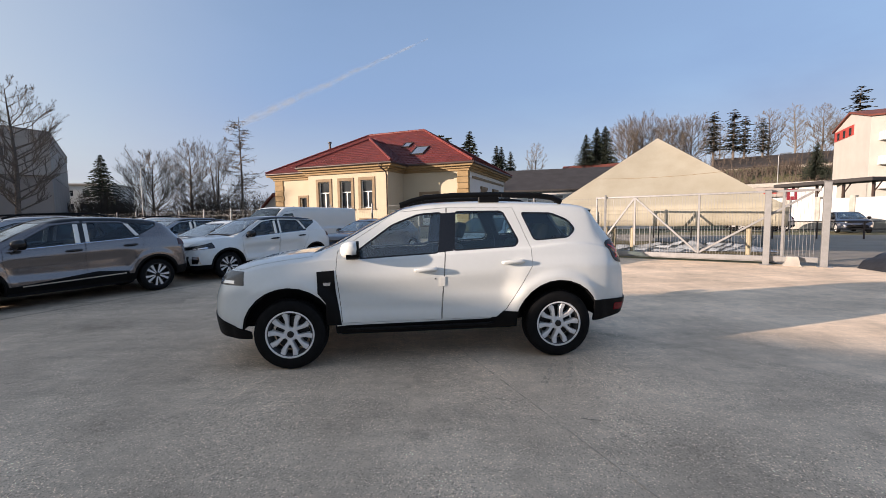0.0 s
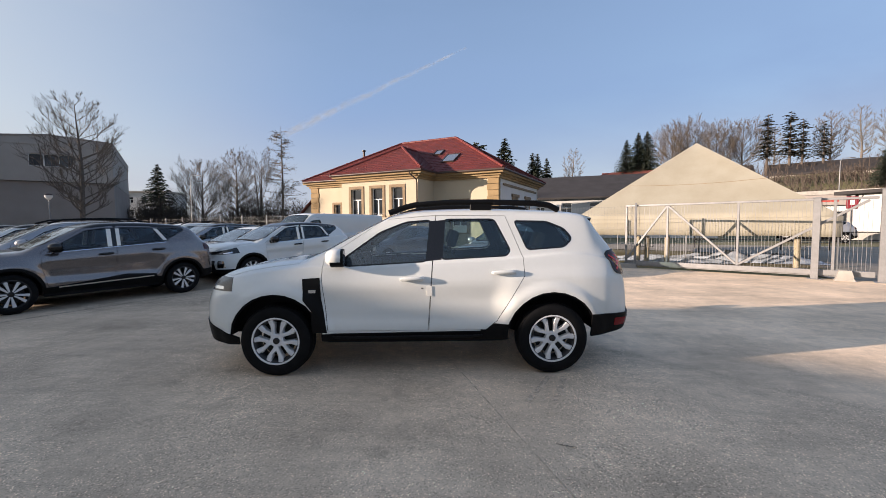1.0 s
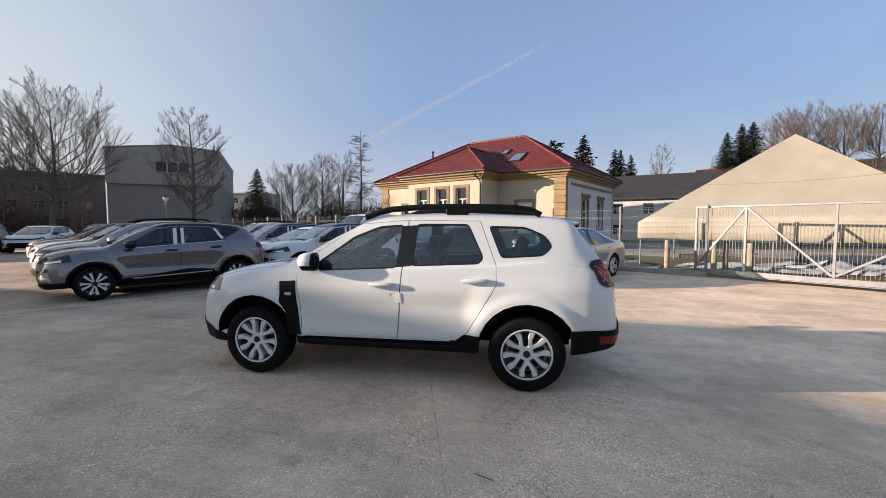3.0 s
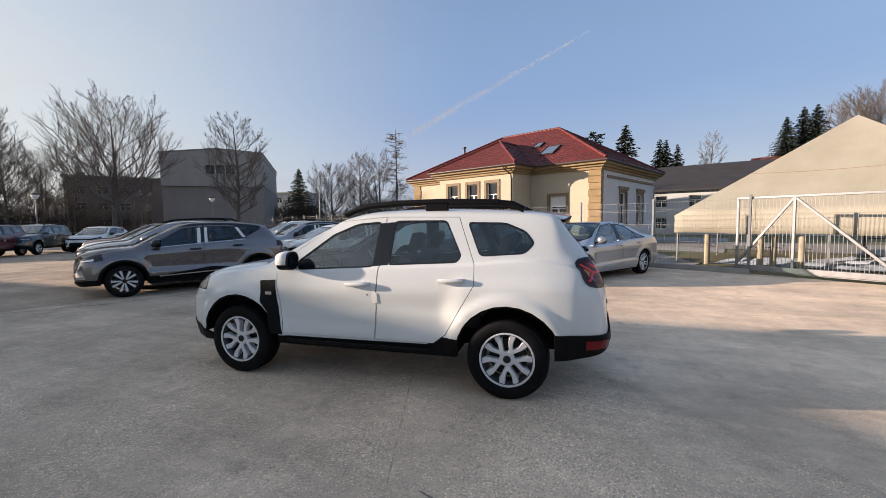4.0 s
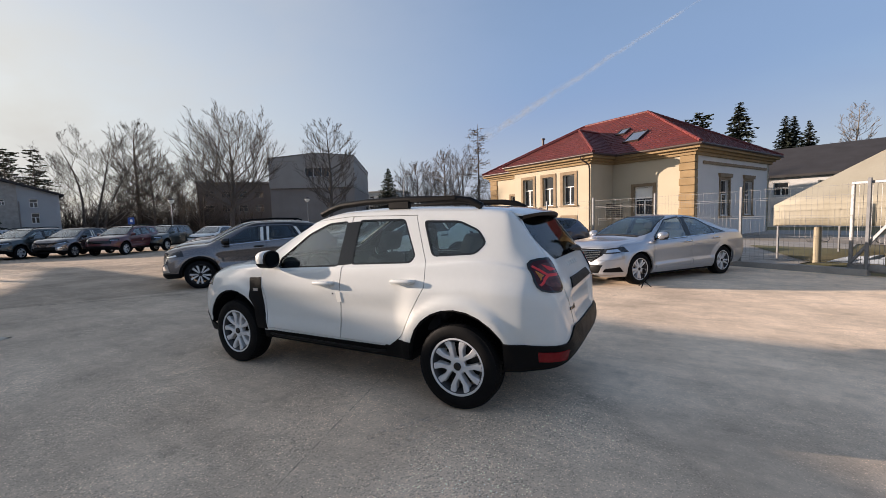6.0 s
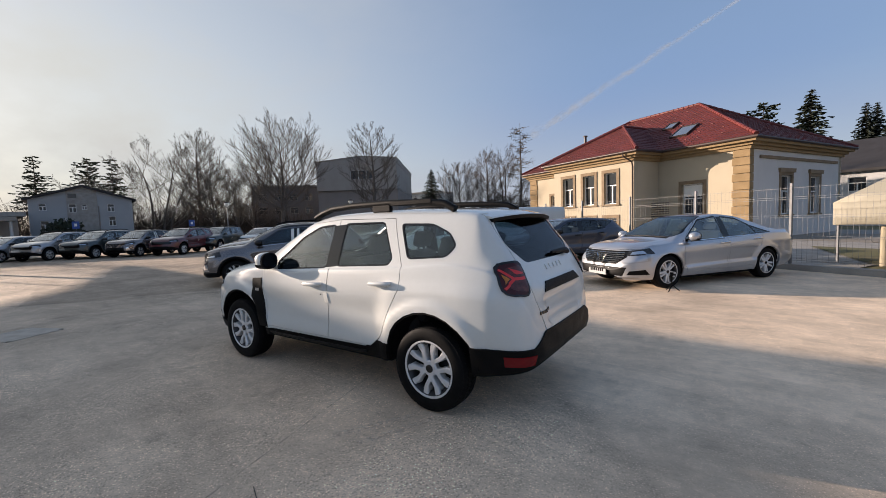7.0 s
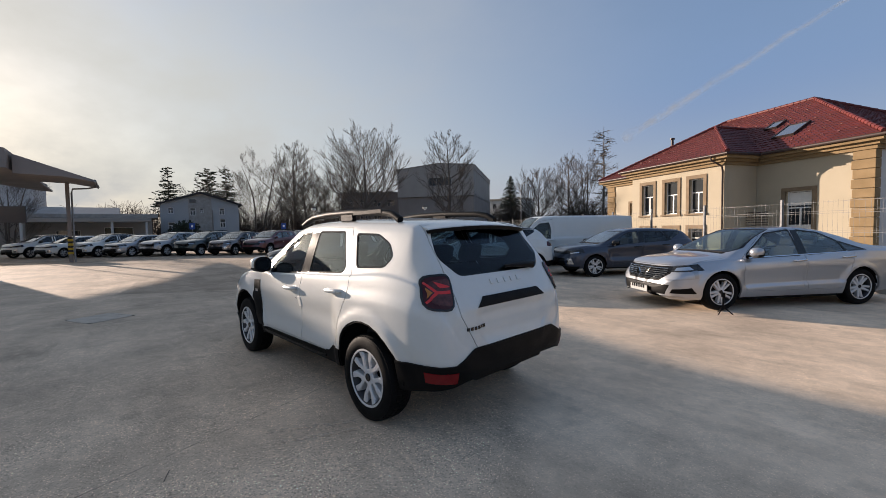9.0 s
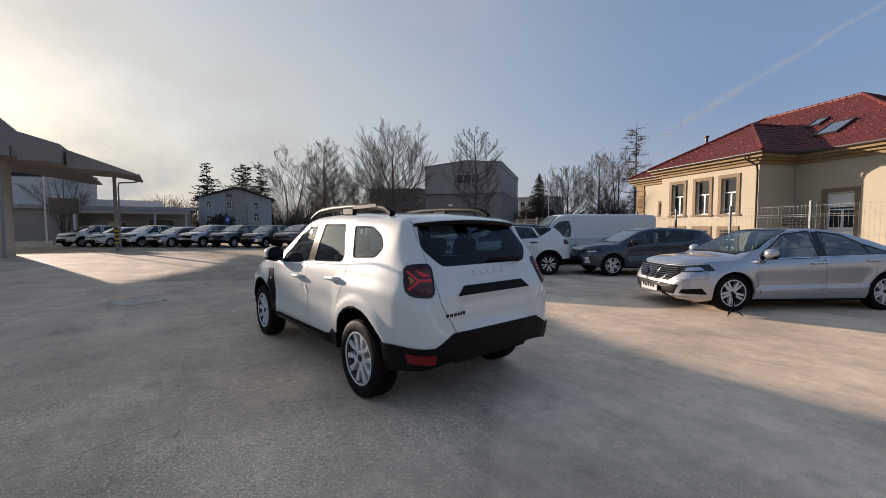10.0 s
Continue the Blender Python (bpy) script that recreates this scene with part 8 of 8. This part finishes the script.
def vapour():
    """Thin ice cloud left by an aircraft: lit by the sun, mostly see-through."""
    m = bpy.data.materials.new("vapour")
    m.use_nodes = True
    n, l = m.node_tree.nodes, m.node_tree.links
    n.remove(n["Principled BSDF"])
    tr, df, tl, ad, mx = n.new("ShaderNodeBsdfTransparent"), n.new("ShaderNodeBsdfDiffuse"), n.new("ShaderNodeBsdfTranslucent"), n.new("ShaderNodeMixShader"), n.new("ShaderNodeMixShader")
    tc, nz, rg = n.new("ShaderNodeTexCoord"), n.new("ShaderNodeTexNoise"), n.new("ShaderNodeMapRange")
    df.inputs["Color"].default_value = tl.inputs["Color"].default_value = (0.9, 0.9, 0.9, 1)
    nz.inputs["Scale"].default_value, nz.inputs["Detail"].default_value = 0.05, 5
    for key, value in (("From Min", 0.35), ("From Max", 0.7), ("To Min", 0.02), ("To Max", 0.22)):
        rg.inputs[key].default_value = value
    l.new(tc.outputs["Object"], nz.inputs["Vector"]), l.new(nz.outputs["Fac"], rg.inputs["Value"])
    l.new(df.outputs["BSDF"], ad.inputs[1]), l.new(tl.outputs["BSDF"], ad.inputs[2])
    l.new(rg.outputs["Result"], mx.inputs["Fac"])
    l.new(tr.outputs["BSDF"], mx.inputs[1]), l.new(ad.outputs["Shader"], mx.inputs[2])
    l.new(mx.outputs["Shader"], n["Material Output"].inputs["Surface"])
    return m


v, f = [], []
a, b = Vector((-330, 632, 138)), Vector((-20, 701, 298))
side = (b - a).cross(a).normalized()
for lane in range(5):
    for i in range(41):
        t = i / 40
        w = (2.2 + 7.0 * (1 - t)) * (1 - 0.19 * lane) * (0.85 + 0.5 * noise.noise(Vector((t * 14, lane, 0))))
        c = a.lerp(b, t) * (1 + 0.001 * lane) + side * noise.noise(Vector((t * 9, 0, 3))) * 2.5
        v += [c - side * w, c + side * w]
        if i:
            k = len(v)
            f.append((k - 4, k - 3, k - 1, k - 2))
tagged(obj("contrail", mesh_of("contrail", v, f), vapour()), "thin white contrail high in the blue sky", "contrail", "", "structure")


# ---- the white SUV in front of the camera ----
CARPOSE = pose(-0.241, 4.84, 0, 0, 0, 185.8)
duster = make_car("suv", DUSTER, CARPOSE, "white compact SUV with black plastic cladding parked on asphalt", "car", WHITE)
for s in (1, -1):
    solid("sill_step", tube([(.80, .865 * s, .378), (.70, .878 * s, .372), (-.55, .878 * s, .376), (-.66, .865 * s, .382)], [0.010, 0.013, 0.013, 0.010], 8), BLACKPLASTIC, duster, "thin black sill strip", smooth=60)
    obj("door_lock", box(-.006, -.004, -.006, .006, .004, .006, 0.002), GLOSSBLACK, duster, "", pose(-.075, .872 * s, .845))
    obj("parking_sensor", box(-.004, -.012, -.012, .004, .012, .012, 0.004), GLOSSBLACK, duster, "small black parking sensor", pose(-2.035, .735 * s, .60, 0, 0, -42 * s))
v, f = prism([(-.50, .47), (.50, .47), (.42, .395), (-.42, .395)], -2.09, -1.80, "x")
solid("rear_diffuser", (v, f), BLACKPLASTIC, duster, "black plastic rear valance")
rails(duster, [(.26, 1.575), (.14, 1.62), (.0, 1.655), (-.30, 1.675), (-.74, 1.680), (-1.2, 1.665), (-1.36, 1.645), (-1.46, 1.595)], .60, .031, BLACKPLASTIC, [(-.56, -.78, 1.60, 1.69)])
for s in (1, -1):
    obj("rail_plate", box(-.22, -.004, -.018, .22, .004, .018, 0.003), BLACKPLASTIC, duster, "dark rail plate", pose(-1.02, .628 * s, 1.672, 0, 0.8, 0))
v, f = [], []
ny = 14
for k, (dz, mk) in enumerate(((0.0, 0),)):
    prof = [(-1.60, 1.592), (-1.74, 1.578), (-1.86, 1.548), (-1.865, 1.538), (-1.74, 1.535), (-1.60, 1.55)]
    for i in range(ny + 1):
        y = -0.60 + 1.20 * i / ny
        bow = (y / 0.6) ** 2
        for x, z in prof:
            v.append((x + 0.07 * bow * (1 if x < -1.7 else 0.3), y, z - 0.030 * bow))
    m6 = len(prof)
    for i in range(ny):
        for j in range(m6):
            f.append((i * m6 + j, i * m6 + (j + 1) % m6, (i + 1) * m6 + (j + 1) % m6, (i + 1) * m6 + j))
    f += [tuple(range(m6)), tuple(range(ny * m6, ny * m6 + m6))]
solid("roof_spoiler", (v, f), WHITE, duster, smooth=40)
v, f = [], []
for i in range(ny + 1):
    y = -0.595 + 1.19 * i / ny
    bow = (y / 0.6) ** 2
    for x, z in ((-1.72, 1.540), (-1.872, 1.540), (-1.862, 1.512), (-1.75, 1.505)):
        v.append((x + 0.07 * bow, y, z - 0.030 * bow))
for i in range(ny):
    for j in range(4):
        f.append((i * 4 + j, i * 4 + (j + 1) % 4, (i + 1) * 4 + (j + 1) % 4, (i + 1) * 4 + j))
f += [(0, 1, 2, 3), tuple(range(ny * 4, ny * 4 + 4))]
solid("spoiler_lip", (v, f), BLACKPLASTIC, duster, "black plastic spoiler lip", smooth=30)
solid("rear_wiper", joined([tube([(-2.035, -.40, 1.185), (-2.030, -.30, 1.20), (-2.025, -.10, 1.20)], [0.026, 0.020, 0.012], 8), tube([(-2.010, -.46, 1.205), (-2.020, -.30, 1.212), (-2.022, -.02, 1.205)], 0.014, 6)]), BLACKPLASTIC, duster, smooth=50)

# ---- the cars parked behind it ----


def parked(hub, wheelbase_half, out, yaw):
    """The pose of a car whose left front hub stands over hub."""
    h = Vector((math.cos(radians(yaw)), math.sin(radians(yaw))))
    l = Vector((-h.y, h.x))
    c = Vector(hub) - h * wheelbase_half - l * out
    return pose(c.x, c.y, 0, 0, 0, yaw)


LOT = "new cars parked on the lot"
talisman = make_car("saloon_car", TALISMAN, parked((1.51, 10.80), 1.404, 0.88, -121.0), "silver executive saloon with chrome grille parked by the fence", "car", SILVER)
captur = make_car("crossover", CAPTUR, parked((-7.34, 6.22), 1.32, 0.86, -119.8), "grey-brown crossover with black roof and two-tone alloy wheels", "car", GREYBROWN, LOT)


for k in range(6):
    z = 0.555 + 0.036 * k
    half = min(0.58, 0.44 + (z - 0.53) * 1.15)
    solid("grille_bar", tube([(2.352 - 0.13 * (abs(y) / 0.6) ** 2 - max(0.0, z - 0.60) * 0.36, y, z) for y in np.linspace(-half, half, 13)], 0.009, 6), CHROME, talisman, smooth=50)
for k in range(4):
    z = 0.300 + 0.042 * k
    solid("lower_grille_bar", tube([(2.338 - 0.16 * (abs(y) / 0.6) ** 2, y, z) for y in np.linspace(-0.5, 0.5, 9)], 0.006, 6), DARKCHROME, talisman, smooth=50)
obj("number_plate", box(-0.006, -0.26, -0.055, 0.006, 0.26, 0.055, 0.003), PLATE, talisman, "white number plate with plain bars", pose(2.375, 0, 0.335))
for k in range(7):
    obj("plate_bar", box(0.007, -0.20 + 0.058 * k, -0.032, 0.010, -0.165 + 0.058 * k, 0.032), GLOSSBLACK, talisman, "", pose(2.375, 0, 0.37))
v, f = prism([(0, -0.085), (0.055, 0), (0, 0.085), (-0.055, 0)], 0, 0.02, "x")
solid("grille_emblem", (v, f), CHROME, talisman, "plain chrome diamond emblem", pose(2.365, 0, 0.635))


def repaint(ob, old, fresh):
    """Another paint on a copied vehicle."""
    for o in ob.children_recursive:
        if o.type == "MESH":
            for s in o.material_slots:
                if s.material is old:
                    s.link = "OBJECT"
                    s.material = fresh


def another(src, old, fresh, m, label, group=LOT):
    c = copy_thing(src, m)
    repaint(c, old, fresh)
    return tagged(c, label, "car", group)


another(captur, GREYBROWN, WHITE, parked((-5.36, 10.12), 1.32, 0.86, -124.0), "white crossover with black roof and two-tone alloy wheels")
megane = make_car("estate_car", scaled(CAPTUR, 1.03, 1.0, 0.925, cladding=[], door_clad=[], arch_trim=0, roof_z=9.0, style="five", dark_rim=False, chrome=[], side_cuts=[], tyre=0.325, rim=0.216, arch=0.36), parked((-2.62, 13.65), 1.36, 0.86, -121.5), "dark slate-blue hatchback with silver alloy wheels", "car", DARKBLUE, LOT)
van = make_car("van", VAN, parked((-6.15, 14.6), 1.75, 0.92, -121.0), "white panel van with black mirrors behind the hatchback", "van", WHITE)
suv2 = make_car("estate_suv", scaled(DUSTER, 0.98, 1.0, 0.985, style="five", door_clad=[]), pose(-9.18, 8.65, 0, 0, 0, -120.5), "pale silver SUV with roof rails among the parked cars", "car", GREYSILVER, LOT)
rails(suv2, [(.26, 1.55), (.0, 1.63), (-.74, 1.66), (-1.3, 1.64), (-1.46, 1.58)], .60, .022, BLACKPLASTIC)
U, H2 = Vector((0.862, -0.507)), Vector((-0.507, -0.862))


def slot(u, h, yaw=-120.5):
    p = U * u + H2 * h
    return pose(p.x, p.y, 0, 0, 0, yaw)


another(captur, GREYBROWN, WHITE, slot(-15.0, -2.7), "white crossover in the row of parked cars")
another(captur, GREYBROWN, BROWN, slot(-17.7, -2.6), "copper-brown crossover in the row of parked cars")
another(megane, DARKBLUE, WHITE, slot(-20.4, -2.5), "white hatchback in the row of parked cars")
another(megane, DARKBLUE, WHITE, slot(-12.35, -7.5), "white hatchback behind the front row of cars")
another(captur, GREYBROWN, GREYSILVER, slot(-15.1, -7.5), "pale silver crossover in the second row")
another(suv2, GREYSILVER, WHITE, slot(-17.8, -7.6), "white SUV with roof rails in the second row")
another(suv2, GREYSILVER, GREYSILVER, slot(-15.6, -12.4), "pale silver SUV in the third row of cars")
another(megane, DARKBLUE, WHITE, slot(-18.3, -12.4), "white hatchback in the third row of cars")

# ---- the far row along the lot's edge ----
ROW = "far row of parked cars"
A, B = Vector((-35.2, -3.2)), Vector((-24.9, 9.4))
far_row = [(captur, GREYBROWN, WHITE, "white crossover facing the lot"), (megane, DARKBLUE, WHITE, "white hatchback facing the lot"), (captur, GREYBROWN, WHITE, "white crossover with black roof facing the lot"), (megane, DARKBLUE, GREYSILVER, "pale grey hatchback facing the lot"),
           (suv2, GREYSILVER, GREYSILVER, "pale silver SUV with roof rails facing the lot"), (suv2, GREYSILVER, TEAL, "dark green-grey SUV facing the lot"), (captur, GREYBROWN, GREYBROWN, "dark grey crossover with black roof facing the lot"), (suv2, GREYSILVER, RED, "dark red SUV facing the lot")]
for i, (src, old, fresh, lab) in enumerate(far_row):
    p = A.lerp(B, i / (len(far_row) - 1))
    another(src, old, fresh, pose(p.x - 0.9, p.y + 1.4, 0, 0, 0, -52), lab, ROW)
for i, (src, old, fresh, lab) in enumerate([(suv2, GREYSILVER, TEAL, "dark grey SUV at the end of the far row"), (megane, DARKBLUE, WHITE, "white hatchback at the end of the far row"), (captur, GREYBROWN, WHITE, "white crossover at the end of the far row")]):
    another(src, old, fresh, pose(-27.2 + 0.5 * i, 13.4 + 2.9 * i, 0, 0, 0, -52), lab, ROW)
another(captur, GREYBROWN, WHITE, pose(-28.6, -6.6, 0, 0, 0, 160), "white crossover under the canopy")
another(megane, DARKBLUE, DARKBLUE, pose(28.4, 28.6, 0, 0, 0, -120), "dark hatchback on the road beyond the gate", "cars on the road")
another(captur, GREYBROWN, GREYSILVER, pose(24.5, 31.5, 0, 0, 0, 160), "silver car on the road beyond the gate", "cars on the road")

stand = thing("mini_tripod", pose(1.64, 10.50, 0, 0, 0, 20), "small black tripod standing beside the saloon's wheel", "tripod")
solid("column", tube([(0, 0, 0.10), (0, 0, 0.30)], [0.014, 0.011], 8), BLACKPLASTIC, stand, smooth=50)
obj("clamp", box(-0.03, -0.012, 0.29, 0.03, 0.012, 0.37, 0.006), BLACKPLASTIC, stand)
for k in range(3):
    a = 2.09 * k
    solid("leg", tube([(0, 0, 0.13), (0.14 * math.cos(a), 0.14 * math.sin(a), 0.008)], [0.011, 0.008], 6), BLACKPLASTIC, stand, smooth=50)
